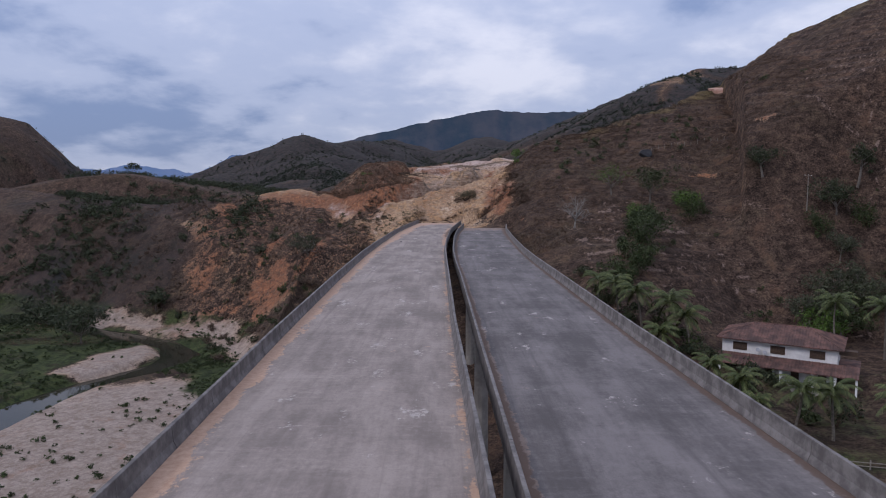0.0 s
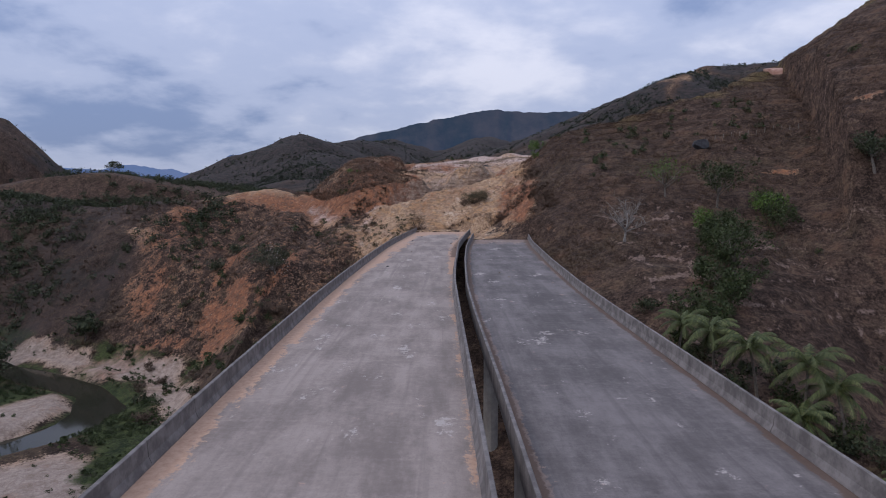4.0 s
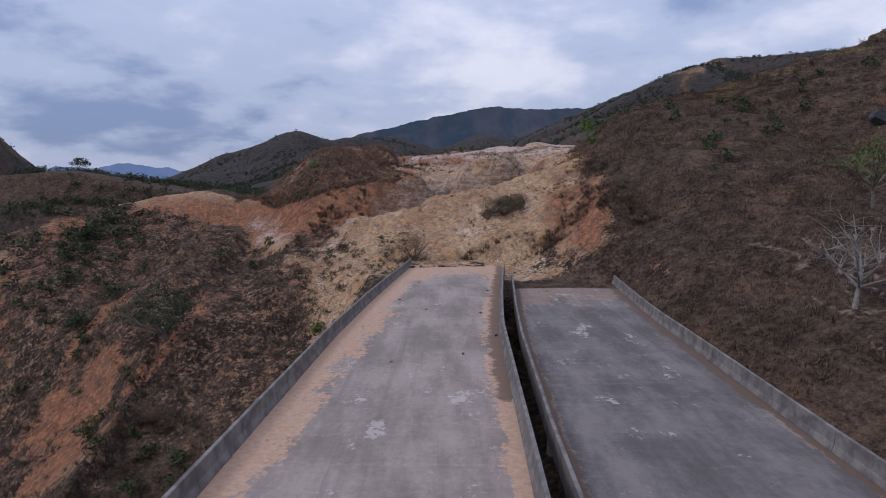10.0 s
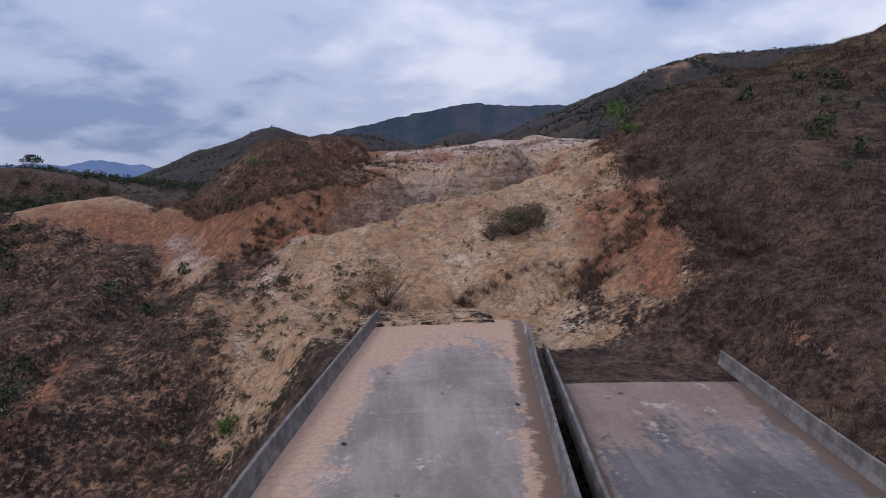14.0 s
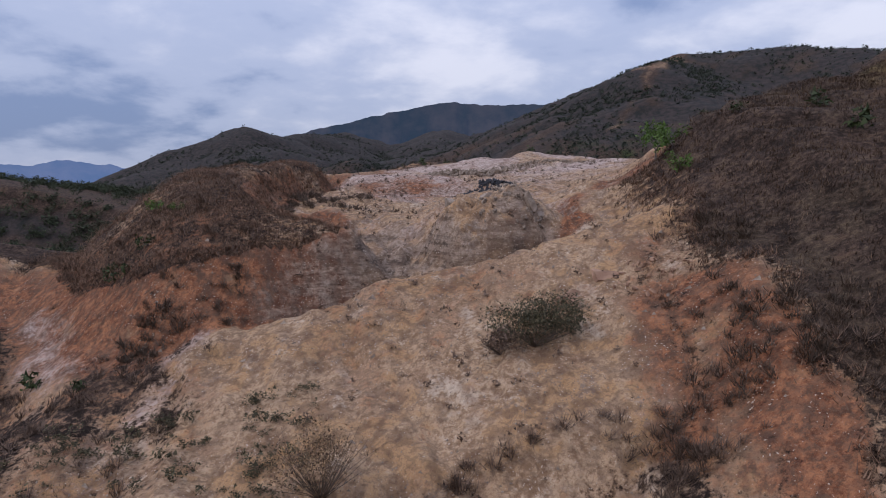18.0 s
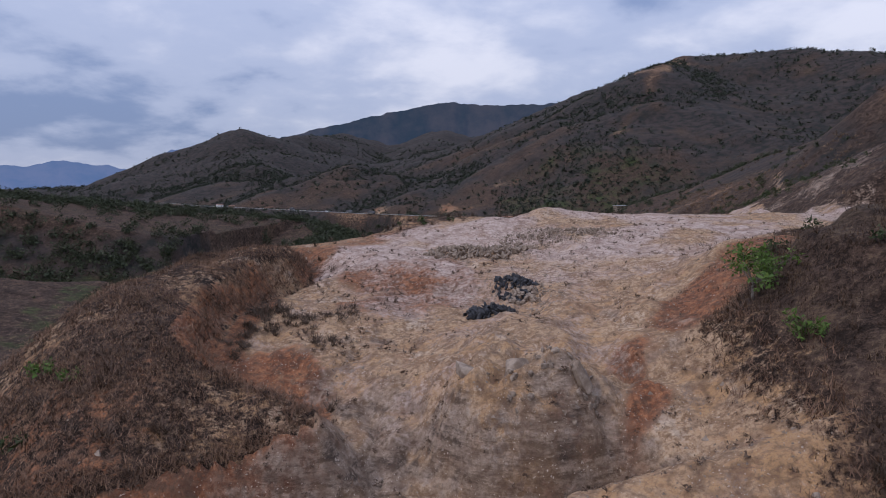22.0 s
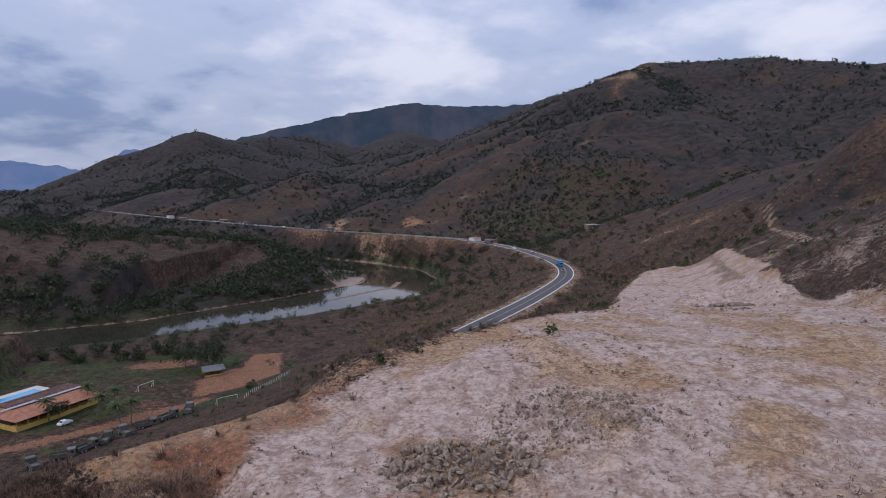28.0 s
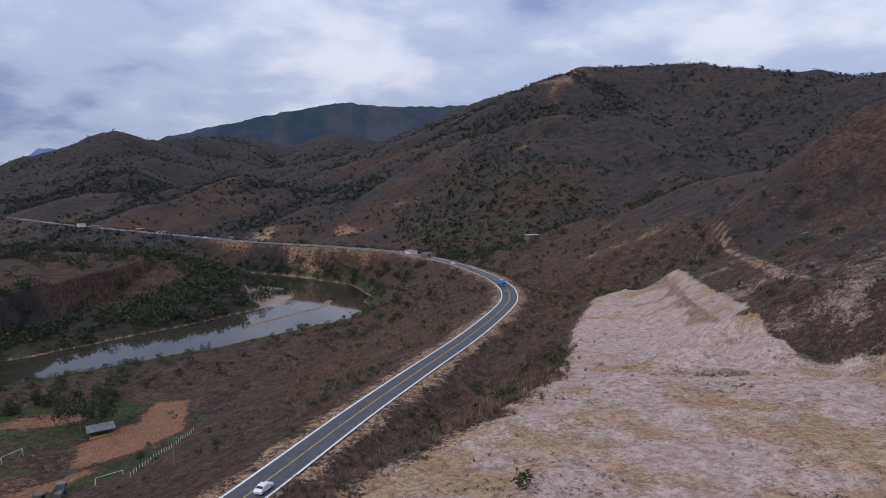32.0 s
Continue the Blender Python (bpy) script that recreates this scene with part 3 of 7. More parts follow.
    col = m.mix(m.ramp(fg, 0.4, 0.75), col, green)
    wn = add(m.noise(0.09, 6, 0.68), around(m.noise(0.5, 4, 0.7), 0.5))
    lines, olive = m.attr("cover3")[1], m.attr("cover3")[2]
    fl = add(lines, around(fine, 0.8), around(m2, 0.5))
    col = m.mix(m.ramp(fl, 0.42, 0.72, 0, 0.8), col, m.mix(m.ramp(fine, 0.35, 0.65), (0.13, 0.088, 0.068), (0.235, 0.168, 0.135)))
    fo = add(olive, around(mid, 0.9), around(fine, 0.8))
    col = m.mix(m.ramp(fo, 0.4, 0.8, 0, 0.8), col, m.mix(m.ramp(gt, 0.3, 0.72), (0.045, 0.034, 0.012), (0.17, 0.125, 0.058)))
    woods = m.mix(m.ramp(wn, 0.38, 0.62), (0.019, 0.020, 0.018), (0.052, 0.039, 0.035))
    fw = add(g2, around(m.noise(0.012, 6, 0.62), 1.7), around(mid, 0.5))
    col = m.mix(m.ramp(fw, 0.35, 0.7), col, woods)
    m.bump(add(m.math("MULTIPLY", m2, 1.6), m.math("MULTIPLY", fine, 1.0), m.math("MULTIPLY", tiny, 0.35), m.math("MULTIPLY", m.math("MULTIPLY", bed, r2), 1.5)), 0.7, 0.3)
    return m.done(col, 0.95, spec=0.15)


def plain(name, a, b, scale=3.0, rough=0.85, bump=0.3, dist=0.02, metal=0.0, fine=20.0):
    m = Nodes(name)
    n = m.noise(scale, 5, 0.6)
    f = m.noise(fine, 4, 0.65)
    col = m.mix(m.ramp(n, 0.35, 0.68), a, b)
    col = m.mix(m.ramp(f, 0.5, 0.75, 0, 0.35), col, tuple(0.6 * v for v in a))
    if bump:
        m.bump(f, bump, dist)
    return m.done(col, rough, metal)


def deck_material(name, a, b, sandy):
    m = Nodes(name)
    e = m.attr("edge")

    def around(n, k):
        return m.math("MULTIPLY", m.math("SUBTRACT", n, 0.5), k)

    streak = m.noise(0.5, 7, 0.68, m.scaled(1.0, 0.22, 1))
    blot = m.noise(0.16, 6, 0.62)
    fine, tiny = m.noise(3.0, 6, 0.72), m.noise(14.0, 4, 0.7)
    tone = m.math("ADD", streak, m.math("ADD", around(blot, 0.7), around(fine, 0.35)))
    col = m.mix(m.ramp(tone, 0.28, 0.72), tuple(v * 0.82 for v in a), tuple(v * 1.08 for v in b))
    cross = m.noise(0.9, 6, 0.65, m.scaled(0.10, 1.0, 1))
    col = m.mix(m.ramp(m.math("ADD", cross, around(fine, 0.4)), 0.54, 0.76, 0, 0.35), col, tuple(v * 1.28 for v in b))
    col = m.mix(m.ramp(m.noise(0.6, 6, 0.65, m.scaled(0.3, 1.0, 1)), 0.54, 0.7, 0, 0.3), col, tuple(v * 0.72 for v in a))
    tyre = m.noise(1.0, 4, 0.6, m.scaled(1.6, 0.03, 1))
    col = m.mix(m.ramp(tyre, 0.52, 0.72, 0, 0.4), col, tuple(v * 0.66 for v in a))
    spot = m.math("ADD", m.noise(0.42, 6, 0.7, m.scaled(1.0, 0.55, 1)), around(fine, 0.3))
    col = m.mix(m.ramp(spot, 0.61, 0.66, 0, 0.6), col, (0.46, 0.41, 0.37))
    col = m.mix(m.ramp(m.noise(0.75, 5, 0.7), 0.66, 0.72, 0, 0.5), col, (0.42, 0.27, 0.20))
    col = m.mix(m.ramp(tiny, 0.5, 0.72, 0, 0.3), col, tuple(v * 0.6 for v in a))
    sand_n = m.math("ADD", e[0], m.math("ADD", around(m.noise(0.6, 6, 0.75, m.scaled(1, 0.45, 1)), 2.0), around(fine, 0.8)))
    sand = m.mix(m.ramp(fine, 0.3, 0.7), (0.345, 0.205, 0.132), (0.465, 0.305, 0.21))
    col = m.mix(m.ramp(sand_n, 0.44, 0.60, 0, sandy), col, sand)
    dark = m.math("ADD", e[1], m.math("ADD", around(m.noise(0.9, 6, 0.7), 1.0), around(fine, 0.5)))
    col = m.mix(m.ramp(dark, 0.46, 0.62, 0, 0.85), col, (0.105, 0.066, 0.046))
    m.bump(m.math("ADD", fine, m.math("MULTIPLY", tiny, 0.5)), 0.3, 0.03)
    return m.done(col, 0.82, spec=0.3)


GROUND = ground_material()
DECK_PALE = deck_material("deck_concrete_pale", (0.205, 0.166, 0.143), (0.285, 0.234, 0.203), 0.92)
DECK_DARK = deck_material("deck_concrete_dark", (0.100, 0.086, 0.081), (0.165, 0.144, 0.137), 0.3)
BARRIER = plain("barrier_concrete", (0.092, 0.080, 0.074), (0.190, 0.170, 0.158), 1.2, 0.85, 0.3, 0.01, fine=9.0)
CONCRETE = plain("pier_concrete", (0.19, 0.17, 0.15), (0.29, 0.265, 0.235), 0.6, 0.85)


def water_material():
    m = Nodes("river_water")
    n = m.noise(1.2, 5, 0.65, m.scaled(1.0, 0.5, 1))
    m.bump(n, 0.15, 0.03)
    col = m.mix(m.ramp(m.noise(0.02, 3), 0.35, 0.65), (0.022, 0.022, 0.015), (0.04, 0.036, 0.024))
    mat = m.done(col, 0.05, spec=0.28)
    m.bsdf.inputs["IOR"].default_value = 1.333
    return mat


WATER_MAT = water_material()
ASPHALT = plain("asphalt", (0.05, 0.05, 0.052), (0.075, 0.074, 0.075), 0.4, 0.8, 0.2, 0.01)
PAINT = plain("road_paint", (0.55, 0.55, 0.53), (0.75, 0.75, 0.72), 1.5, 0.7, 0.0)
PAINT_YELLOW = plain("yellow_road_paint", (0.45, 0.33, 0.08), (0.6, 0.45, 0.12), 1.5, 0.7, 0.0)


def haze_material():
    """Far ranges; the haze of kilometres of bright air is put in as blue emission."""
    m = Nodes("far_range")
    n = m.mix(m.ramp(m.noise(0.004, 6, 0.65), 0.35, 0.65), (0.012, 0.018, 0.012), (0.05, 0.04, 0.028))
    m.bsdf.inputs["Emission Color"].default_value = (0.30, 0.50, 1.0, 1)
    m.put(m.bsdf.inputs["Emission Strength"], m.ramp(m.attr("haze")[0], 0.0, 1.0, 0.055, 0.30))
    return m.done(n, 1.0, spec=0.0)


HAZE = haze_material()

# ---- building helpers ----
def mesh_object(name, verts, faces, material, parent=None, smooth=False):
    me = bpy.data.meshes.new(name)
    me.from_pydata([tuple(v) for v in verts], [], [tuple(f) for f in faces])
    me.update()
    if smooth:
        me.polygons.foreach_set("use_smooth", [True] * len(me.polygons))
    for mt in material if isinstance(material, (list, tuple)) else [material]:
        me.materials.append(mt)
    ob = new(name, me)
    if parent is not None:
        ob.parent = parent
    return ob


def part(name, bm, material, parent=None, label="", smooth=False):
    me = bpy.data.meshes.new(name)
    bm.to_mesh(me)
    bm.free()
    if smooth:
        me.polygons.foreach_set("use_smooth", [True] * len(me.polygons))
    for mt in material if isinstance(material, (list, tuple)) else [material]:
        me.materials.append(mt)
    ob = new(name, me)
    if parent is not None:
        ob.parent = parent
    return tagged(ob, label=label)


def empty(name, m, label, category, group="", kind=""):
    ob = new(name)
    ob.matrix_basis = m
    return tagged(ob, label, category, group, kind)


def grid_mesh(name, xs, ys, height, material):
    """A sheet over a grid of xs and ys, quads, smooth."""
    X, Y = np.meshgrid(xs, ys)
    Z = height(X, Y)
    nx, ny = len(xs), len(ys)
    co = np.stack([X, Y, Z], -1).reshape(-1, 3).astype(np.float32)
    i = np.arange(nx * ny).reshape(ny, nx)
    f = np.stack([i[:-1, :-1], i[:-1, 1:], i[1:, 1:], i[1:, :-1]], -1).reshape(-1, 4).astype(np.int32)
    me = bpy.data.meshes.new(name)
    me.vertices.add(len(co))
    me.vertices.foreach_set("co", co.ravel())
    me.loops.add(f.size)
    me.loops.foreach_set("vertex_index", f.ravel())
    me.polygons.add(len(f))
    me.polygons.foreach_set("loop_start", np.arange(0, f.size, 4, dtype=np.int32))
    me.polygons.foreach_set("use_smooth", np.ones(len(f), bool))
    me.update()
    me.materials.append(material)
    return me, X, Y, Z


def colour_attribute(me, name, r, g, b):
    a = me.attributes.new(name, "FLOAT_COLOR", "POINT")
    v = np.stack([r, g, b, np.ones_like(r)], -1).astype(np.float32)
    a.data.foreach_set("color", np.clip(v, 0, 1).ravel())


def spaced(start, end, first, growth):
    out, s = [start], first
    sign = 1 if end > start else -1
    while (end - out[-1]) * sign > 0:
        out.append(out[-1] + sign * s)
        s *= 1 + growth
    return out[1:]


# ---- ground sheet ----
xs = np.array(sorted(spaced(-110, -2600, 1.6, 0.032) + list(np.arange(-110, -45, 1.2)) + list(np.arange(-45, 45, 0.42)) + list(np.arange(45, 130.1, 0.85)) + spaced(130, 2600, 1.6, 0.03)))
ys = np.array(sorted(spaced(0, -700, 3, 0.05) + list(np.arange(0, 100, 2.0)) + list(np.arange(100, 180, 0.9)) + list(np.arange(180, 280, 0.42)) + list(np.arange(280, 345, 0.65)) + list(np.arange(345, 500.1, 1.4)) + spaced(500, 4680, 2.0, 0.017)))
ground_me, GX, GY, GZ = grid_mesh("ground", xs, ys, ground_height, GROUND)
ground = tagged(new("ground", ground_me), "dry brown hills with bare quarry soil and river valley", "ground", kind="structure")


def near_line(X, Y, line, half, soft, n):
    d = along(X, Y, [(*p, 0) for p in line])[0]
    return step(half + soft, max(half - soft, 0.0), d + n)


def cover_masks(X, Y, Z):
    gy, gx = np.gradient(Z, ys, xs)
    slope = np.hypot(gx, gy)
    n1, n2, n3 = fbm(X, Y, 22, 4, 31), fbm(X, Y, 8, 4, 32), fbm(X, Y, 4, 4, 37)
    bare = quarry(X, Y)
    # eroded west bank: thin washed-out rills between scrub
    zone = step(-100, -66, X) * step(-13, -22, X) * step(160, 182, Y) * step(248, 236, Y)
    rill = 1 - creased(X * 1.1, Y * 0.35, 20, 4, 38)
    er = zone * step(0.46, 0.9, 0.6 * rill + 0.6 * fbm(X, Y, 30, 4, 36) + 0.55 * n2 + 0.1)
    big_scar = step(-3, 3, inside(X, Y, [(-93, 233), (-80, 236), (-68, 237), (-64, 229), (-70, 217), (-70, 204), (-68, 194), (-76, 192), (-83, 203), (-82, 214)]) + 5 * n2 + 2 * n3) * (0.75 + 0.5 * n2) + 0.8 * near_line(X, Y, [(-38, 200), (-36, 190), (-40, 182)], 1.6, 2.2, 3 * n2)
    er = np.clip(np.maximum(er, 0.68 * big_scar), 0, 1)
    md = inside(X, Y, MOUND)
    de = along(X, Y, [(*p, 0) for p in MOUND_EAST])[0]
    width = np.interp(Y, [234, 239, 262, 280], [0.3, 2.6, 2.8, 1.2])
    mde = np.where(md > 0, np.minimum(md, de - width), md)
    grassy = step(-0.6, 0.7, mde + 0.6 * n2)
    edge_e = step(5, 3.5, de) * step(235, 239, Y)
    crest = np.asarray(CREST, float)
    ahead = Y - np.interp(X, crest[:, 0], crest[:, 1])
    behind = step(0.3, 2.2, ahead + 0.6 * n3)
    front = step(-9, -5.5, md + 2 * n2) * (1 - grassy) * step(248, 242, Y) * step(-5, -9, X) * step(-37, -31, X) * np.maximum(behind, step(-20, -23, X))
    east = edge_e * step(-3.5, -1, md + n2) * (1 - grassy) * step(294, 280, Y)
    nose = along(X, Y, [(31, 233, 0), (24.5, 214, 0), (22, 198, 0), (24, 184, 0), (27, 176, 0)])[0]
    right_cut = step(24, 18, X + 3 * n2) * step(13, 6, nose + 3 * n2) * step(182, 195, Y) * step(230, 212, Y)
    scar = 0.8 * near_line(X, Y, [(69, 187), (72.5, 186), (75, 184)], 0.9, 1.2, 1.5 * n3) + 0.7 * near_line(X, Y, [(82, 176), (86, 174)], 0.8, 1.0, 1.2 * n3) + 0.62 * near_line(X, Y, [(21.5, 174.5), (21.2, 177.5)], 0.3, 0.9, 1.2 * n3)
    track = near_line(X, Y, [(-22, 222), (-32, 228), (-42, 236), (-55, 240), (-70, 246)], 4.4, 3, 3.5 * n2)
    fill = step(-4, 4, inside(X, Y, [(-21, 190), (-25, 199), (-30, 208), (-23, 213), (-13, 208), (-8, 204), (-8, 188), (-18, 184)]) + 4 * n2)
    ribbon = step(1.9, 0.7, np.abs(ahead) + 0.8 * n3) * step(-25, -21, X) * step(22, 18, X)
    strata = step(1.4, 2.6, ahead + 0.8 * n3) * step(13, 7, ahead + 3 * n2) * step(-6, -2, X + 2 * n2) * step(20, 15, X) * step(-0.35, 0.15, n2 + 0.6 * n3)
    ochre = bare * (1 - behind) * step(-0.02, 0.28, fbm(X, Y * 0.5, 9, 4, 71))
    slip = near_line(X, Y, [(19.8, 206), (18.4, 200), (17.2, 194), (17, 189)], 1.8, 2.2, 3 * n3) + 0.5 * near_line(X, Y, [(16.5, 214), (15, 208), (14.5, 200)], 0.8, 2.2, 3 * n3)
    pale_spot = near_line(X, Y, [(-38, 232), (-34, 224), (-31, 219)], 3.0, 2.6, 3 * n2) + 0.8 * near_line(X, Y, [(-19, 217), (-20, 211)], 1.5, 1.3, 2 * n3)
    apron = step(184, 189, Y) * step(203, 198, Y) * step(-12, -9, X) * step(22, 17, X) * (0.75 + 0.6 * n2)
    rim = step(11, 1, np.abs(inside(X, Y, PLATEAU)) + 5 * n2) * step(330, 290, Y) * step(40, 0, X) * step(-30, -22, X)
    patch = near_line(X, Y, [(16.5, 236), (16, 231), (13.4, 227.4)], 1.5, 1.2, 1.5 * n3) + near_line(X, Y, [(22, 240), (26, 244), (32, 250), (38, 253)], 2.6, 2.4, 3 * n2)
    scrub = step(5, 1.0, np.abs(Y - 195.5 - 0.12 * X) + 2.5 * n2) * step(-9, -4, X)
    cd, _, side = along(X, Y, CUT_TOP)
    bd, _, bside = along(X, Y, LOW_BENCH)
    cut_zone = step(282, 300, Y) * step(560, 530, Y)
    faces = np.where(side > 0, step(34, 20, cd), step(26, 17, cd)) * cut_zone
    benches = np.maximum.reduce([0.6 * step(1.8, 0.6, np.abs(cd - 1.2) + n3) * step(372, 388, Y), step(2.4, 1.0, np.abs(bd - 1.2) + n3) * step(350, 362, Y), 0.5 * step(1.6, 0.5, np.abs(np.where(side > 0, 99, cd) - 18.2) + n3)]) * cut_zone * step(-0.95, -0.5, n1 + n2) * step(545, 515, Y)
    low_face = step(518, 504, Y) * step(0, 1.5, np.where(bside > 0, bd, 0)) * step(20, 12, bd) * cut_zone * step(352, 368, Y)
    cutrock = faces * np.clip(np.interp(Y, [300, 395, 425, 500], [0.32, 0.36, 0.09, 0.03]) + 0.55 * n1 + 0.6 * n2, 0, 1)
    cutrock = np.maximum(cutrock, low_face * np.clip(0.85 + 0.4 * n2, 0, 1))
    spur = near_line(X, Y, [(176, 612), (190, 600), (204, 580)], 7, 5, 5 * n2) + 0.9 * near_line(X, Y, [(206, 596), (222, 580)], 4, 3, 3 * n2)
    bare = bare * (1 - grassy) * (1 - 0.3 * step(265, 290, Y) * step(0.12, 0.5, fbm(X, Y, 15, 5, 43)))
    hill = step(24, 34, X) * step(96, 120, Y) * step(268, 250, Y)
    net = np.maximum(step(0.66, 0.98, np.sin(Z * 2.7 + 4 * fbm(X, Y, 16, 4, 41) + 1.2)), 0.7 * step(0.88, 1.0, np.sin(Z * 1.5 + 0.5 * (X - Y) + 5 * fbm(X, Y, 24, 4, 73))))
    lines = hill * net * np.clip(0.6 + 0.9 * n1, 0, 1) * np.interp(Y, [150, 200], [1.0, 0.55])
    for trail in ([(30, 152), (36, 143), (44, 138)], [(62, 166), (70, 158), (80, 152)], [(29, 176), (33, 165), (34, 158)], [(86, 196), (96, 170), (104, 160)]):
        lines = np.maximum(lines, 0.6 * near_line(X, Y, trail, 0.4, 0.8, 0.5 * n3))
    dh = along(X, Y, [p[:2] + (0,) for p in RIGHT_HILL])[0]
    olive = step(22, 4, dh + 9 * n1) * step(36, 56, X) * (0.6 + 0.5 * n2)
    r = np.maximum.reduce([bare * (1 - 0.42 * scrub), 0.85 * np.clip(patch, 0, 1), 0.44 * grassy * np.clip(0.8 + n2, 0, 1), er * (1 - grassy), 0.37 * zone * (1 - grassy), front, 0.66 * east, 0.75 * right_cut, np.clip(scar, 0, 1), track * (1 - grassy), 0.75 * fill, 0.8 * np.clip(slip, 0, 1), 0.8 * np.clip(pale_spot, 0, 1) * (1 - grassy), 0.75 * apron, (0.25 + 0.5 * step(272, 284, Y)) * rim, cutrock, 0.95 * benches, np.clip(spur, 0, 1) * (0.5 + 0.5 * n2)])
    lanes = bare * step(0.05, 0.4, fbm(X, Y * 0.5, 14, 4, 82)) * step(228, 238, Y) * step(312, 292, Y) * step(30, 10, X)
    g = np.clip(0.36 * lanes + er * 0.48 + zone * 0.42 + front * (0.95 + 0.3 * n2) + east * (0.45 + 0.5 * n2) + 0.42 * right_cut + 0.5 * slip + 0.2 * ochre + scar + 0.45 * step(-0.1, 0.35, n2) * step(18, 8, X - 0.45 * (Y - 262)) * bare * step(250, 262, Y) + 0.3 * track + 0.45 * rim + 0.8 * np.clip(patch, 0, 1) + bare * step(0.0, 0.5, n1) * step(350, 300, Y) * (0.22 + 0.25 * behind), 0, 1)
    back = step(221, 225, Y) * step(262, 246, Y)
    rockm = bare * (step(0.12, 0.5, fbm(X, Y, 7, 4, 33) + 0.5 * (slope - 0.6)) * (0.25 + 0.3 * behind) + 0.1 * back * step(-0.1, 0.5, n2))
    gully = near_line(X, Y, [(-5.5, 228), (-1, 229.5), (2, 229)], 1.5, 1.6, 2.0 * n2)
    ledge = step(1.3, 0.4, np.hypot(X - 8.5, (Y - 230) * 0.9) / 8 + 0.3 * n2)
    rockm = np.maximum.reduce([rockm * (1 - ribbon), 0.45 * ledge * step(-0.2, 0.3, n2), 0.6 * strata * step(-0.1, 0.35, n2) * (r > 0.2), 0.8 * gully * (r > 0.2), (cutrock > 0.02) * (0.62 + 0.4 * n2) * (1 - 0.7 * benches)])
    knoll = step(1.4, 0.6, np.hypot(X - 82, Y - 366) / 9 + 0.3 * n2)
    rockm = np.maximum(rockm, 0.75 * knoll * step(0.35, 0.7, slope))
    dc = along(X, Y, [(*p, 0) for p in CREEK])[0]
    dr, (hw,), _ = along(X, Y, RIVER)
    near_flat = step(-6, 6, inside(X, Y, [(-110, 60), (-30, 60), (-30, 118), (-58, 140), (-70, 130), (-74, 112), (-80, 80)]) + 5 * n1)
    point = step(-3, 3, inside(X, Y, [(-84, 140), (-76, 138), (-69, 148), (-68, 160), (-76, 166), (-82, 156)]) + 2.5 * n2)
    strip = near_line(X, Y, [(-104, 196), (-76, 184), (-60, 176), (-53, 165), (-46, 152), (-36, 140)], 4, 3.5, 5 * n2)
    low = step(WATER + 6.5, WATER + 4.5, Z)
    sand = low * np.clip(near_flat + point + 0.9 * strip, 0, 1)
    sand = np.maximum(sand, 0.55 * step(WATER + 0.9, WATER + 0.4, Z) * step(70, 30, dr - hw))
    sand = np.maximum(sand, step(1.2, 0.9, np.hypot((X + 13) / 15, (Y - 733) / 38) + 0.2 * n1))
    r = np.maximum(r, sand)
    verdure = near_line(X, Y, [(-58, 156), (-54, 146), (-47, 134), (-40, 122), (-33, 110)], 5.5, 4, 6 * n2)
    green = step(70, 30, dc) * step(WATER + 7, WATER + 4.5, Z) * (0.75 + 0.5 * n1) * (1 - 0.85 * sand)
    green = np.maximum(green, low * verdure * 0.85)
    green = np.maximum(green, step(4, 16, inside(X, Y, TERRACE)) * 0.5)
    green = np.maximum(green, step(20, 4, np.abs(dr - hw - 6)) * step(WATER + 10, WATER + 5, Z) * 0.65 * (1 - sand))
    field = step(-5, 5, inside(X, Y, [(-140, 405), (-80, 400), (-30, 440), (-22, 482), (-62, 508), (-150, 490)]) + 6 * n1)
    yard = np.maximum.reduce([step(1.2, 0.7, np.hypot((X + 78) / 15, (Y - 489) / 8) + 0.3 * n2) * 0.8, step(-2.5, 2.5, inside(X, Y, [(-56, 447), (-40, 452), (-30, 468), (-33, 500), (-44, 500), (-47, 480), (-60, 464)]) + 2 * n2),
                              near_line(X, Y, [(-112, 398), (-98, 407), (-85, 415), (-75, 424), (-63, 431), (-52, 442)], 3.4, 2, 2.5 * n2) * 0.9, step(1.2, 0.7, np.hypot((X + 70) / 9, (Y - 440) / 5) + 0.4 * n2) * 0.6])
    r = np.maximum(r * (1 - field), np.maximum(0.78 * yard, 0.25 * field))
    g = np.where(yard > 0.05, 0.62, g)
    hollow = step(1.15, 0.75, np.hypot((X - 225) / 120, (Y - 950) / 170) + 0.25 * fbm(X, Y, 60, 3, 60)) + near_line(X, Y, [(240, 1000), (330, 1130), (400, 1220)], 26, 24, 40 * n1)
    green = np.maximum(green, 0.62 * np.clip(hollow, 0, 1) * (0.8 + 0.5 * n1))
    green = np.maximum(green, field * 0.72 * (1 - yard) * (0.8 + 0.5 * n1)) * (1 - 0.9 * yard)
    rd = along(X, Y, ROAD)[0]
    verge = step(13, 5.5, rd + 4 * n2) * 0.52
    r = np.maximum(r, verge)
    far = np.hypot(X, Y - 250)
    r = np.maximum(r, step(300, 420, far) * (step(0.26, 0.5, fbm(X, Y, 120, 5, 39)) * 0.6 + 0.2 * step(0.1, 0.5, n1)) * step(120, 30, Z) * step(-260, -160, X))
    g = np.maximum(g, step(300, 420, far) * (0.35 + 0.4 * n1))
    vale = 1 - creased(X, Y, 210, 4, 3)
    woods = step(420, 900, far) * (0.50 + 0.45 * step(1300, 1900, Y) + 0.42 * step(0.30, 0.7, vale) + 0.2 * step(150, 400, X))
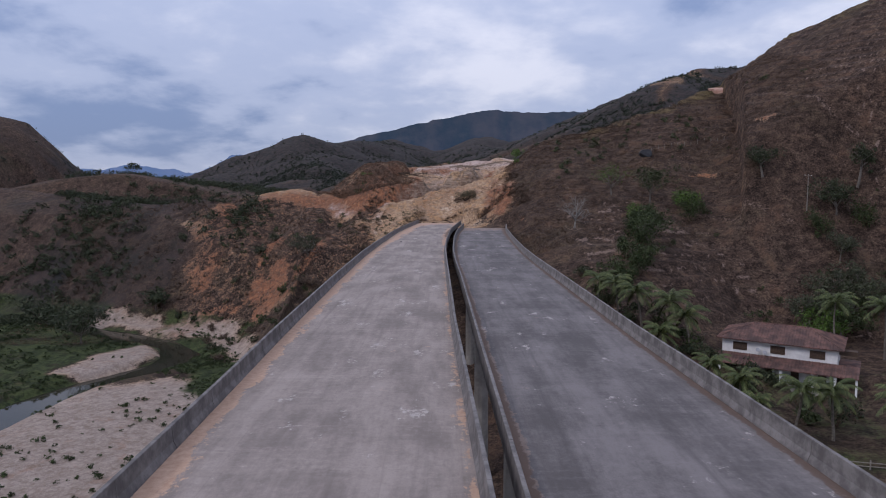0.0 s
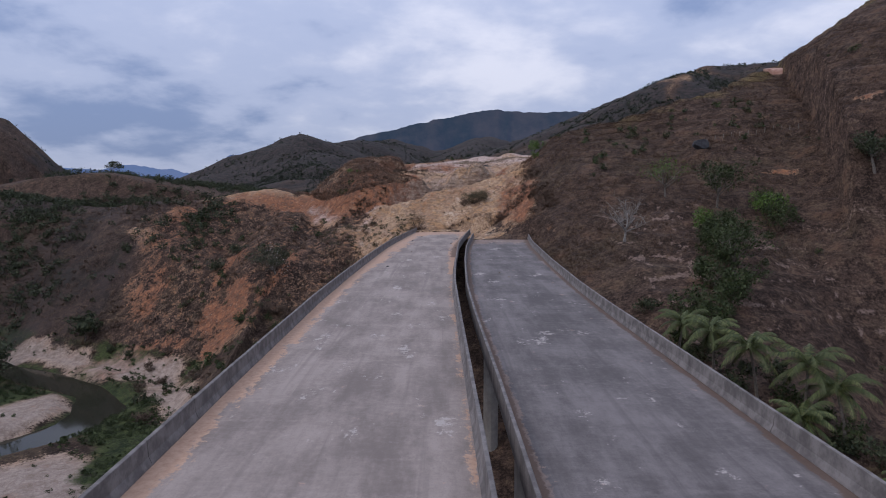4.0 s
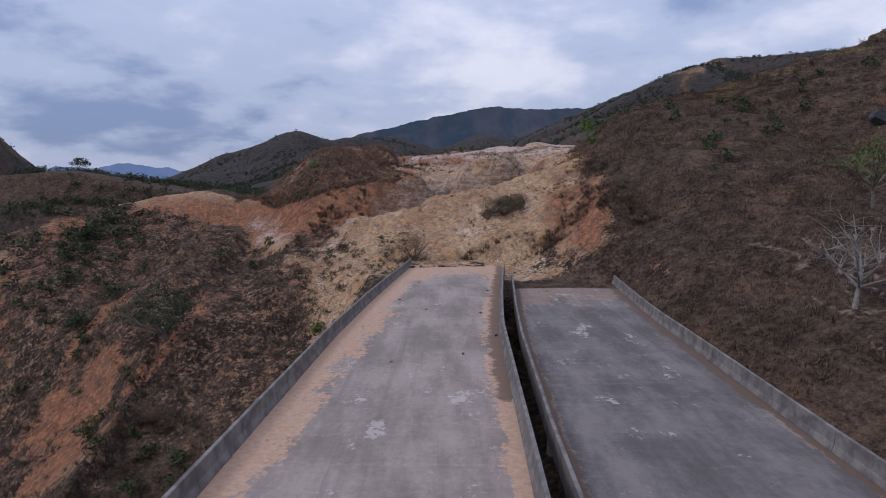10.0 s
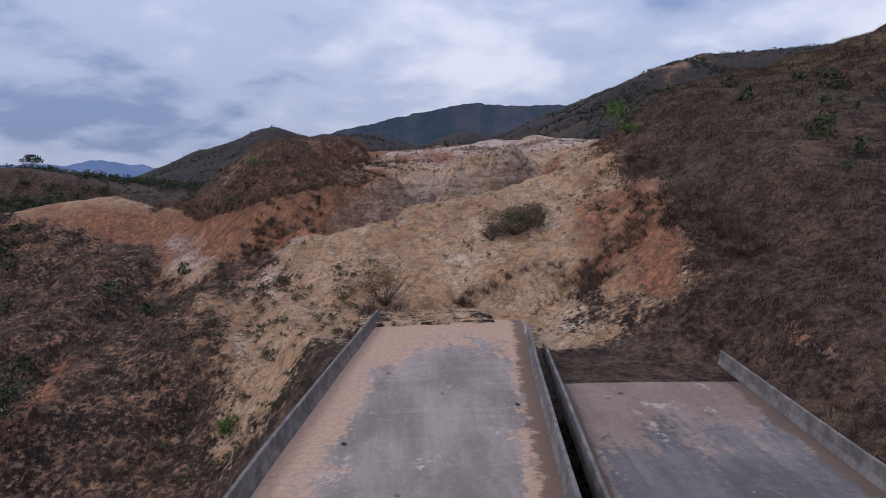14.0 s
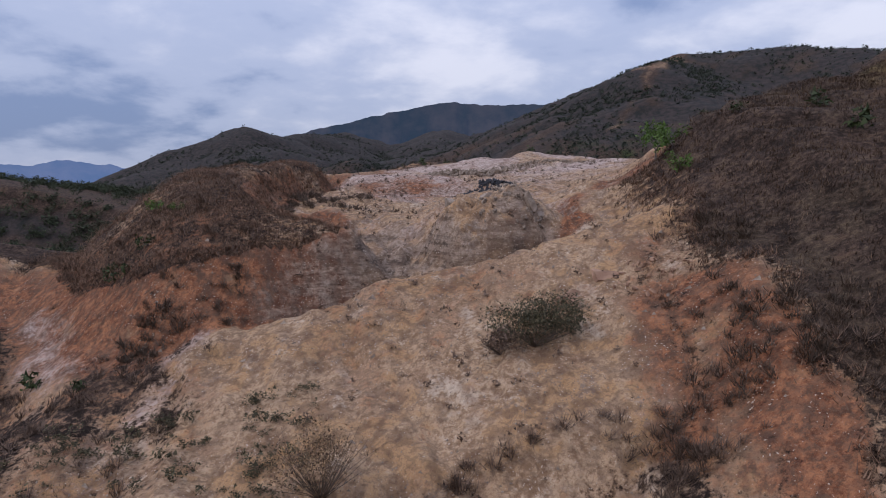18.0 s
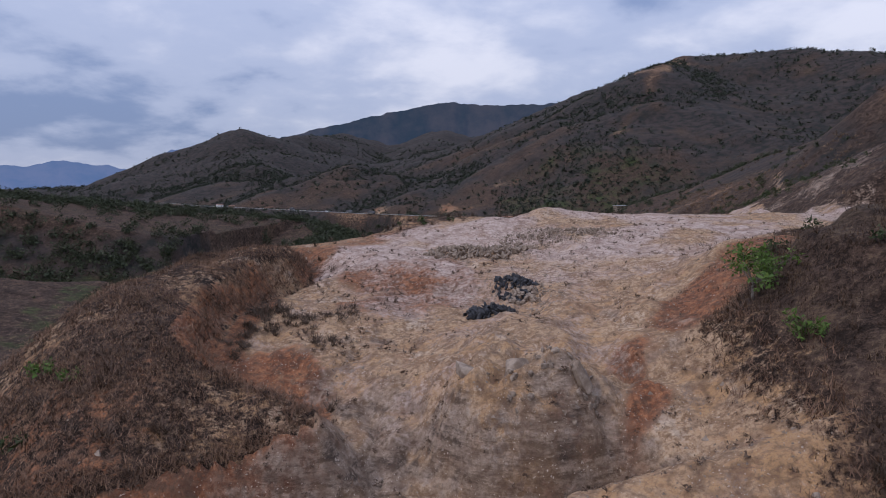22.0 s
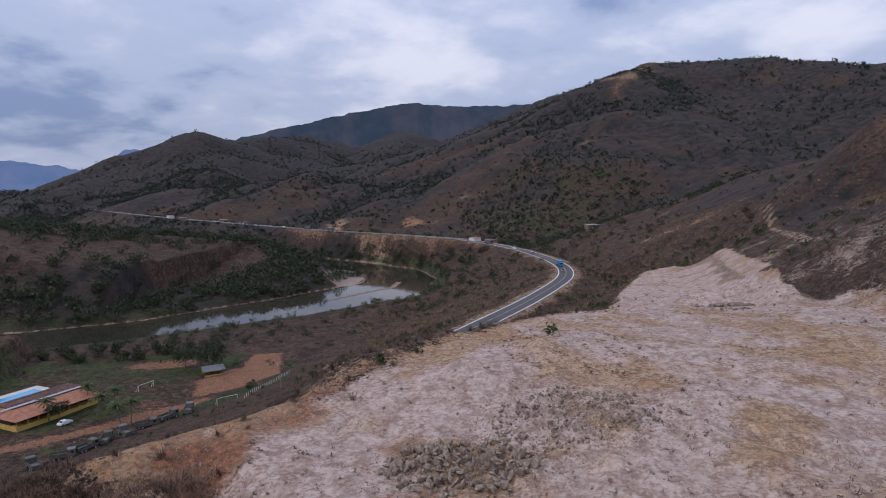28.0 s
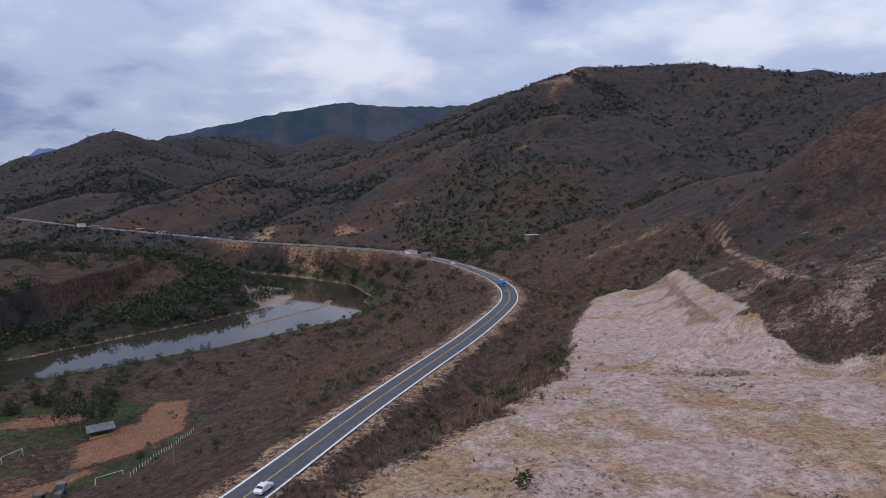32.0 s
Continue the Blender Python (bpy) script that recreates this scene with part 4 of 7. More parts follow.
    tops = near_line(X, Y, [(430, 1330), (497, 1413), (560, 1500)], 22, 20, 30 * n1) + 0.8 * near_line(X, Y, [(497, 1413), (367, 1193), (300, 1100)], 7, 8, 14 * n1)
    woods = woods * (1 - 0.8 * np.clip(tops, 0, 1))
    r = np.maximum(r, 0.5 * np.clip(tops, 0, 1))
    woods = np.maximum(woods, step(60, 25, np.abs(dr - hw - 25)) * step(520, 620, Y) * step(20, -20, Z) * (0.2 + 0.5 * step(15, -25, X - 0.16 * (Y - 600) + 30)))
    woods = woods * (1 - sand * step(600, 620, Y))
    white_slip = near_line(X, Y, [(13, 206), (12.4, 203), (11.2, 200)], 0.7, 1.6, 3.0 * n3)
    chalk = 0.28 * ribbon + 0.42 * pale_spot + 0.25 * fill + 0.3 * white_slip + bare * np.clip(0.95 + 0.5 * n1 + 0.8 * n2 * step(262, 280, Y), 0.2, 1.35) * (0.42 * step(222, 234, Y) + 0.28 * step(240, 290, Y) + 0.12 * step(310, 340, Y)) + 0.85 * np.clip(benches + 0.35 * low_face, 0, 1) * (0.7 + 0.5 * n2)
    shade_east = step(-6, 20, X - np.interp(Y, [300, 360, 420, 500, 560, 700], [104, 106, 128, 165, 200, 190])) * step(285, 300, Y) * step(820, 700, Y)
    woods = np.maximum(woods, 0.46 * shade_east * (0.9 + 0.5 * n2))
    woods = np.maximum(woods, 0.42 * step(-66, -86, X) * step(182, 196, Y) * step(420, 330, Y) * step(-1.0, 0.3, n1 + 0.3))
    return r, g, green, rockm, woods, sand, chalk, np.clip(np.maximum(faces, benches), 0, 1), lines, olive


masks = [v.ravel() for v in cover_masks(GX, GY, GZ)]
colour_attribute(ground_me, "cover", masks[0], masks[1], masks[2])
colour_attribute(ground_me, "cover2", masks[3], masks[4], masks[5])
colour_attribute(ground_me, "cover3", masks[6], masks[8], masks[9])


def sample(grid, x, y):
    """Bilinear lookup of a ground grid."""
    i = np.clip(np.searchsorted(xs, x) - 1, 0, len(xs) - 2)
    j = np.clip(np.searchsorted(ys, y) - 1, 0, len(ys) - 2)
    u, v = (x - xs[i]) / (xs[i + 1] - xs[i]), (y - ys[j]) / (ys[j + 1] - ys[j])
    return grid[j, i] * (1 - u) * (1 - v) + grid[j, i + 1] * u * (1 - v) + grid[j + 1, i] * (1 - u) * v + grid[j + 1, i + 1] * u * v


def floor_z(x, y):
    return float(sample(GZ, np.array([x]), np.array([y]))[0])


water = mesh_object("water", [(-1200, -500, WATER), (500, -500, WATER), (500, 1500, WATER), (-1200, 1500, WATER)], [(0, 1, 2, 3)], WATER_MAT)
tagged(water, "still dark river water reflecting the cloudy sky", "water", kind="structure")


def far_range(name, az_el, dist, noise_up, seed, haze, label):
    """A distant range as a leaning relief, beyond the end of the ground sheet."""
    pts = np.asarray(az_el, float)
    az = np.linspace(pts[0, 0], pts[-1, 0], 260)
    el = np.interp(az, pts[:, 0], pts[:, 1])
    up = dist * np.tan(np.radians(el)) + noise_up * fbm(az * 30, az * 0 + seed, 22, 5, seed)
    rows = []
    for t in np.linspace(0, 1, 14):
        d = dist - (1 - t) * 420 + 40 * fbm(az * 60, az * 0 + t * 110, 22, 5, seed + 1) * math.sin(math.pi * t)
        rows.append(np.stack([d * np.sin(np.radians(az)), d * np.cos(np.radians(az)), -60 + (up + 60) * t ** 1.25], -1))
    V = np.concatenate(rows)
    n = len(az)
    F = [(j * n + i, j * n + i + 1, (j + 1) * n + i + 1, (j + 1) * n + i) for j in range(13) for i in range(n - 1)]
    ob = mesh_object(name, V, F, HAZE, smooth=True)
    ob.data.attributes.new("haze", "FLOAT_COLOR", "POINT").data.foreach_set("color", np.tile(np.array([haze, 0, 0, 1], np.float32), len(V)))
    return tagged(ob, label, "mountains", kind="structure")


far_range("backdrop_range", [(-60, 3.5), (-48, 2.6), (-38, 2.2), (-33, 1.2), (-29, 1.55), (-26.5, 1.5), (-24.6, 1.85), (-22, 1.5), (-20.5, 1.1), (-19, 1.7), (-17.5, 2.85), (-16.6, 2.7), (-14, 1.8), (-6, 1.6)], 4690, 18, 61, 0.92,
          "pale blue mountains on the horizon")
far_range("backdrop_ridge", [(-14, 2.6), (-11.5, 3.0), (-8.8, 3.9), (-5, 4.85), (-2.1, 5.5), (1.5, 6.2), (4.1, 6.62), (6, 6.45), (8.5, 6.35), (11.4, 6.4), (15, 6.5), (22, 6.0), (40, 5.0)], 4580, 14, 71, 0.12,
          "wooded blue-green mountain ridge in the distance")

# ---- the two viaducts ----
def deck_slab(name, left, right, y0, y1, z0, material, parent, sand_l, sand_r, label):
    yy = np.arange(y0, y1 + 0.01, 1.5)
    u = np.linspace(0, 1, 15)
    verts, edge = [], []
    for y in yy:
        a, b = float(at(left, y)), float(at(right, y))
        for t in u:
            x = a + (b - a) * t
            verts.append((x, y, z0 + 0.05 * math.sin(math.pi * t)))
            dl, dr = x - a, b - x
            s = max(0, 1 - dl / sand_l(y)) + max(0, 1 - dr / sand_r(y)) * (0.5 if y < 118 else 1.0) + max(0, 1 - (y1 - y) / 17.0) * 1.15
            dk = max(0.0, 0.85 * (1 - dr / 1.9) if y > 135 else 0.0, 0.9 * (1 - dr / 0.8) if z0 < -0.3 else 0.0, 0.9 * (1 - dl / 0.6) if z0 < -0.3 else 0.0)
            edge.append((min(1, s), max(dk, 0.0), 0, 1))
    n = len(u)
    faces = [(j * n + i, j * n + i + 1, (j + 1) * n + i + 1, (j + 1) * n + i) for j in range(len(yy) - 1) for i in range(n - 1)]
    k = len(verts)
    for y in yy:
        a, b = float(at(left, y)) - 0.45, float(at(right, y)) + 0.45
        verts += [(a, y, z0 - 0.02), (a, y, z0 - 0.3), (b, y, z0 - 0.3), (b, y, z0 - 0.02)]
        edge += [(0, 0, 0, 1)] * 4
    for j in range(len(yy) - 1):
        p, q = k + 4 * j, k + 4 * (j + 1)
        faces += [(p + 1, p, q, q + 1), (p + 2, p + 1, q + 1, q + 2), (p + 3, p + 2, q + 2, q + 3)]
        faces += [(p, j * n, (j + 1) * n, q), (j * n + n - 1, p + 3, q + 3, (j + 1) * n + n - 1)]
    last = len(yy) - 1
    faces += [(k + 4 * last, k + 4 * last + 1, k + 4 * last + 2, k + 4 * last + 3)]
    ob = mesh_object(name, verts, faces, material, parent)
    a = ob.data.attributes.new("edge", "FLOAT_COLOR", "POINT")
    a.data.foreach_set("color", np.array(edge, np.float32).ravel())
    return tagged(ob, label=label)


def barrier_run(line, y0, y1, side, z0, parent, length=4.8):
    """Concrete barrier cast in lengths; side: 1 where the traffic is at its right."""
    prof = [(0.12, 0.0), (0.14, 0.09), (0.24, 0.33), (0.28, 0.9), (0.30, 0.92), (0.44, 0.92), (0.46, 0.9), (0.46, -0.28)]
    y = y0
    rng = random.Random(int(y0 * 10 + side))
    while y < y1 - 0.5:
        e = min(y + length, y1)
        dz, dx = rng.uniform(-0.008, 0.008), rng.uniform(-0.006, 0.006)
        verts, cuts = [], [y + 0.012, (y + e) / 2, e - 0.012]
        for c in cuts:
            x = float(at(line, c)) + dx
            verts += [(x - side * px, c, z0 + pz + (dz if pz > 0 else 0)) for px, pz in prof]
        n = len(prof)
        faces = []
        for j in range(2):
            for i in range(n):
                f = (j * n + i, j * n + (i + 1) % n, (j + 1) * n + (i + 1) % n, (j + 1) * n + i)
                faces.append(f if side > 0 else f[::-1])
        faces += [tuple(range(n))[::side], tuple(range(2 * n, 3 * n))[::-side]]
        mesh_object("barrier_panel", verts, faces, BARRIER, parent)
        y = e


def prism(bm, pts, z0, z1):
    lo = [bm.verts.new((x, y, z0)) for x, y in pts]
    hi = [bm.verts.new((x, y, z1)) for x, y in pts]
    n = len(pts)
    bm.faces.new(lo[::-1])
    bm.faces.new(hi)
    for i in range(n):
        bm.faces.new((lo[i], lo[(i + 1) % n], hi[(i + 1) % n], hi[i]))


def viaduct(name, left, right, y1, z0, material, label, sl, sr, ends):
    top = empty(name, pose(0, 0, 0), label, "bridge", "viaducts")
    deck_slab("deck", left, right, -90, y1, z0, material, top, sl, sr, "stained cast concrete deck")
    barrier_run(left, -90, ends[0], 1, z0, top)
    barrier_run(right, -90, ends[1], -1, z0, top)
    # girders and piers
    for k in range(4):
        t = 0.14 + 0.24 * k
        verts, faces = [], []
        yy = np.arange(-90, y1, 6.0)
        for y in yy:
            x = float(at(left, y)) * (1 - t) + float(at(right, y)) * t
            verts += [(x - 0.3, y, z0 - 0.3), (x - 0.3, y, z0 - 2.1), (x + 0.3, y, z0 - 2.1), (x + 0.3, y, z0 - 0.3)]
        for j in range(len(yy) - 1):
            p, q = 4 * j, 4 * j + 4
            faces += [(p + 1, p, q, q + 1), (p + 2, p + 1, q + 1, q + 2), (p + 3, p + 2, q + 2, q + 3)]
        mesh_object("girder", verts, faces, CONCRETE, top)
    for y in (-60, -24, 12, 48, 84, 120, 154):
        a, b = float(at(left, y)), float(at(right, y))
        bm = bmesh.new()
        prism(bm, [(a + 0.6, y - 0.9), (b - 0.6, y - 0.9), (b - 0.6, y + 0.9), (a + 0.6, y + 0.9)], z0 - 3.6, z0 - 2.1)
        part("pier_cap", bm, CONCRETE, top)
        for t in (0.25, 0.75):
            x = a + (b - a) * t
            bm = bmesh.new()
            prism(bm, [(x + 0.9 * math.cos(i * math.pi / 6), y + 0.9 * math.sin(i * math.pi / 6)) for i in range(12)], floor_z(x, y) - 0.6, z0 - 3.6)
            part("pier", bm, CONCRETE, top, smooth=False)
    return top


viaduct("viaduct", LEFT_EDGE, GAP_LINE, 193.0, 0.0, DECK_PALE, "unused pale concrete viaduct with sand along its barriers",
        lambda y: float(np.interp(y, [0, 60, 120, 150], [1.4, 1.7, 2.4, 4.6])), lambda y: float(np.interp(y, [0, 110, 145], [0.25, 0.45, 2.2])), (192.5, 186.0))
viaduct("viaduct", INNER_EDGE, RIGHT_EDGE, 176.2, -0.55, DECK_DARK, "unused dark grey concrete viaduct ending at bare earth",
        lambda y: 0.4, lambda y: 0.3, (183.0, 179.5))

# ---- valley road ----
def ribbon(name, line, off0, off1, dz, material, parent=None, y0=None):
    a = np.asarray(line, float)
    seg = np.hypot(*np.diff(a[:, :2], axis=0).T)
    s = np.concatenate([[0], np.cumsum(seg)])
    ss = np.arange(0, s[-1], 3.0)
    P = np.stack([np.interp(ss, s, a[:, i]) for i in range(3)], -1)
    k = np.ones(9) / 9
    for _ in range(2):
        for i in range(3):
            P[4:-4, i] = np.convolve(P[:, i], k, "valid")
    T = np.gradient(P[:, :2], axis=0)
    T /= np.hypot(*T.T)[:, None]
    Nn = np.stack([T[:, 1], -T[:, 0]], -1)
    L, R = P.copy(), P.copy()
    L[:, :2] += Nn * off0
    R[:, :2] += Nn * off1
    L[:, 2] += dz
    R[:, 2] += dz
    n = len(P)
    verts = np.concatenate([L, R])
    faces = [(i, n + i, n + i + 1, i + 1) for i in range(n - 1)]
    return mesh_object(name, verts, faces, material, parent)


road = ribbon("road", ROAD, -4.2, 4.2, 0.02, ASPHALT)
tagged(road, "two-lane asphalt road curving along the valley side", "road", kind="structure")
for o in (-4.15, 3.6):
    tagged(ribbon("edge_line", ROAD, o, o + 0.55, 0.03, PAINT, road), kind="structure")
tagged(ribbon("centre_line", ROAD, -0.1, 0.1, 0.03, PAINT_YELLOW, road), kind="structure")

# ---- plants ----
def leaf_material(name, a, b, c, rough=0.7):
    m = Nodes(name)
    col = m.mix(m.ramp(m.island(), 0.0, 1.0), a, b)
    col = m.mix(m.ramp(m.noise(0.35, 3), 0.4, 0.65), col, c)
    return m.done(col, rough, spec=0.2)


DRY = leaf_material("dry_grass", (0.038, 0.022, 0.015), (0.165, 0.105, 0.066), (0.070, 0.042, 0.026))
TAN = leaf_material("long_tan_grass", (0.135, 0.076, 0.048), (0.31, 0.19, 0.118), (0.20, 0.118, 0.072))
TAN_DARK = leaf_material("brown_brush", (0.075, 0.045, 0.03), (0.32, 0.215, 0.12), (0.15, 0.094, 0.054))
OLIVE = leaf_material("dry_olive_leaves", (0.04, 0.036, 0.02), (0.13, 0.11, 0.06), (0.07, 0.06, 0.034))
TWIG = leaf_material("dry_twigs", (0.05, 0.034, 0.025), (0.16, 0.11, 0.078), (0.085, 0.06, 0.043))
BRUSH = leaf_material("brown_brush_twigs", (0.062, 0.040, 0.029), (0.185, 0.122, 0.086), (0.105, 0.068, 0.048))
LEAF = leaf_material("dull_green_leaves", (0.02, 0.032, 0.011), (0.06, 0.078, 0.026), (0.035, 0.045, 0.018))
FRESH = leaf_material("fresh_green_leaves", (0.045, 0.085, 0.015), (0.11, 0.17, 0.035), (0.07, 0.12, 0.025))
DARK_LEAF = leaf_material("dark_woodland_leaves", (0.017, 0.026, 0.013), (0.064, 0.072, 0.034), (0.036, 0.044, 0.022))
# distance haze put into the leaf colour, greyer than the near woods
WOOD_LEAF = leaf_material("hazed_woodland_leaves", (0.016, 0.025, 0.015), (0.050, 0.056, 0.034), (0.030, 0.036, 0.026))
PALM_LEAF = leaf_material("palm_leaves", (0.028, 0.045, 0.013), (0.12, 0.13, 0.045), (0.06, 0.075, 0.026), 0.5)
GREY_LEAF = leaf_material("grey_green_leaves", (0.03, 0.036, 0.02), (0.085, 0.09, 0.05), (0.05, 0.055, 0.032))
BARK = plain("bark", (0.09, 0.075, 0.06), (0.17, 0.145, 0.12), 4.0, 0.9, 0.5, 0.02)
GREY_BARK = plain("grey_bark", (0.16, 0.145, 0.13), (0.27, 0.25, 0.22), 4.0, 0.9, 0.5, 0.02)
rs = np.random.RandomState(7)


def grass_template(n=9, seed=0, h=0.42, spread=0.6, width=0.03, bent=1.7):
    r = np.random.RandomState(seed)
    v = []
    for _ in range(n):
        a, lean = r.uniform(0, 2 * math.pi), r.uniform(0.2, bent)
        b = np.array([r.normal(0, spread * 0.4), r.normal(0, spread * 0.4), -0.08])
        hh = h * r.uniform(0.5, 1.1)
        tip = b + np.array([math.cos(a) * lean * hh * 0.7, math.sin(a) * lean * hh * 0.7, hh])
        p = np.array([-math.sin(a), math.cos(a), 0]) * width
        v += [b - p, b + p, tip]
    return np.array(v)


def leaf_template(n, seed, size=(1, 1, 1), leaf=0.25, hollow=0.55, lift=1.0, lobes=5):
    """A crown of n loose leaf triangles in several uneven lobes, base at z = 0."""
    r = np.random.RandomState(seed)
    cen = [(0, 0, lift * 0.55)] + [(r.uniform(-0.6, 0.6), r.uniform(-0.6, 0.6), lift * r.uniform(0.3, 1.0)) for _ in range(lobes - 1)]
    rad = [0.55] + [r.uniform(0.25, 0.5) for _ in range(lobes - 1)]
    v = []
    for _ in range(n):
        k = r.randint(lobes)
        d = r.normal(size=3)
        d /= np.linalg.norm(d)
        c = (np.array(cen[k]) + d * rad[k] * (hollow + (1 - hollow) * r.uniform()) * r.uniform(0.8, 1.25)) * size
        q = r.normal(size=(3, 3)) * leaf * r.uniform(0.6, 1.3)
        v += [c + q[0], c + q[1], c + q[2]]
    return np.array(v)


def twig_template(n, seed, h=0.95, spread=1.0, width=0.018):
    r = np.random.RandomState(seed)
    v = []
    for _ in range(n):
        b = np.array([r.normal(0, 0.12), r.normal(0, 0.12), -0.1])
        a = r.uniform(0, 2 * math.pi)
        e = b + np.array([math.cos(a) * spread * r.uniform(0.2, 1), math.sin(a) * spread * r.uniform(0.2, 1), h * r.uniform(0.35, 1)])
        s = b + (e - b) * r.uniform(0.0, 0.6)
        p = np.array([-math.sin(a), math.cos(a), 0.3]) * width
        v += [s - p, s + p, e + r.normal(size=3) * 0.12]
    return np.array(v)


def triangles(name, verts, material):
    n = len(verts)
    me = bpy.data.meshes.new(name)
    me.vertices.add(n)
    me.vertices.foreach_set("co", verts.astype(np.float32).ravel())
    me.loops.add(n)
    me.loops.foreach_set("vertex_index", np.arange(n, dtype=np.int32))
    me.polygons.add(n // 3)
    me.polygons.foreach_set("loop_start", np.arange(0, n, 3, dtype=np.int32))
    me.update()
    me.materials.append(material)
    return me


def scatter(name, label, category, templates, x, y, scale, material, tall=None, sink=0.0):
    """One object of kind stuff: a template at each place, turned and scaled at random."""
    z = sample(GZ, x, y) - sink
    out = []
    pick = rs.randint(len(templates), size=len(x))
    for k, t in enumerate(templates):
        i = np.where(pick == k)[0]
        if not len(i):
            continue
        a = rs.uniform(0, 2 * math.pi, len(i))
        c, s = np.cos(a)[:, None], np.sin(a)[:, None]
        sc = scale[i][:, None]
        up = sc if tall is None else sc * tall[i][:, None]
        vx = (t[None, :, 0] * c - t[None, :, 1] * s) * sc + x[i][:, None]
        vy = (t[None, :, 0] * s + t[None, :, 1] * c) * sc + y[i][:, None]
        vz = t[None, :, 2] * up + z[i][:, None]
        out.append(np.stack([vx, vy, vz], -1).reshape(-1, 3))
    ob = new(name, triangles(name, np.concatenate(out), material))
    return tagged(ob, label, category, kind="stuff")


def places(n, x0, x1, y0, y1, density):
    """n tries in a box, kept with the chance that density(x, y, z) gives."""
    x, y = rs.uniform(x0, x1, n), rs.uniform(y0, y1, n)
    keep = rs.uniform(size=n) < density(x, y)
    return x[keep], y[keep]


COVER = [m.reshape(GX.shape) for m in masks]


def on_ground(x, y, k):
    return sample(COVER[k], x, y)


def off_road(x, y, m=7.0):
    return (along(x, y, ROAD)[0] > m) & ~((x > at(LEFT_EDGE, y) - 1.0) & (x < at(RIGHT_EDGE, y) + 1.0) & (y < 195))


def grass_density(x, y):
    bare = on_ground(x, y, 0)
    return off_road(x, y) * (1 - 0.85 * on_ground(x, y, 7)) * np.clip(1.0 - 1.6 * on_ground(x, y, 8), 0, 1) * np.clip(1.0 - 1.35 * bare, 0.03, 1) * np.clip(0.6 + 0.9 * fbm(x, y, 9, 3, 51), 0.05, 1) * (sample(GZ, x, y) > WATER + 0.6)


tufts = [grass_template(9, k) for k in range(6)]
gx, gy = [np.concatenate(v) for v in zip(places(54000, 18, 105, 150, 262, grass_density), places(12000, -46, 0, 196, 300, grass_density), places(22000, -120, -14, 165, 246, grass_density),
                                         places(16000, 20, 60, 230, 290, grass_density), places(18000, -90, 150, 300, 460, grass_density))]
RUSSET = leaf_material("russet_grass", (0.105, 0.057, 0.036), (0.225, 0.133, 0.082), (0.150, 0.084, 0.052))
scatter("dry_grass", "dry brown grass tufts covering the hillsides", "grass", tufts, gx, gy, rs.uniform(0.6, 1.25, len(gx)), DRY)


def scrub_density(x, y):
    bare = on_ground(x, y, 0)
    return off_road(x, y, 9) * (1 - 0.93 * on_ground(x, y, 7)) * np.clip(0.9 - 1.2 * bare, 0.02, 1) * step(0.05, 0.45, fbm(x, y, 26, 4, 52)) * (sample(GZ, x, y) > WATER + 0.8)


def thicket_density(x, y):
    bare = on_ground(x, y, 0)
    return off_road(x, y, 9) * np.clip(1.0 - 1.15 * bare, 0.02, 1) * step(-0.35, 0.25, fbm(x, y, 22, 4, 52)) * (sample(GZ, x, y) > WATER + 2.5)


twigs = [twig_template(44, k, width=0.026) for k in range(6)]
sx, sy = [np.concatenate(v) for v in zip(places(6000, -130, -14, 150, 245, thicket_density), places(500, 20, 100, 150, 255, scrub_density), places(2200, -130, 120, 300, 560, scrub_density),
                                         places(900, -9, 25, 188, 201, lambda x, y: 0.75 * off_road(x, y) * step(-0.3, 0.2, fbm(x, y, 5, 3, 80))), places(4500, -40, 150, 315, 560, scrub_density))]
scatter("dry_scrub", "leafless brown scrub on the slopes", "shrubs", twigs, sx, sy, rs.uniform(0.5, 1.5, len(sx)), BRUSH)

bushes = [leaf_template(90, k, (1.2, 1.2, 1.1), 0.14) for k in range(6)]


def bush_density(x, y):
    z = sample(GZ, x, y)
    return off_road(x, y, 9) * (1 - 0.9 * on_ground(x, y, 7)) * np.clip(0.8 - 0.9 * on_ground(x, y, 0), 0.0, 1) * step(0.12, 0.5, fbm(x, y, 30, 4, 53)) * (z > WATER + 0.8)


bx, by = [np.concatenate(v) for v in zip(places(1500, -140, -20, 150, 245, bush_density), places(420, 24, 110, 130, 260, bush_density), places(1500, -160, 130, 300, 560, bush_density))]
scatter("low_bushes", "dull green bushes among the dry scrub", "bushes", bushes, bx, by, rs.uniform(0.5, 1.5, len(bx)), LEAF)

mx, my = places(34000, -60, -4, 218, 300, lambda x, y: grass_density(x, y) * step(-6, 0, inside(x, y, MOUND)))
scatter("mound_grass", "russet dry grass on the grassy mound", "grass", [grass_template(10, 140 + k, 0.5, 0.7, 0.03) for k in range(5)], mx, my, rs.uniform(0.6, 1.3, len(mx)), RUSSET)
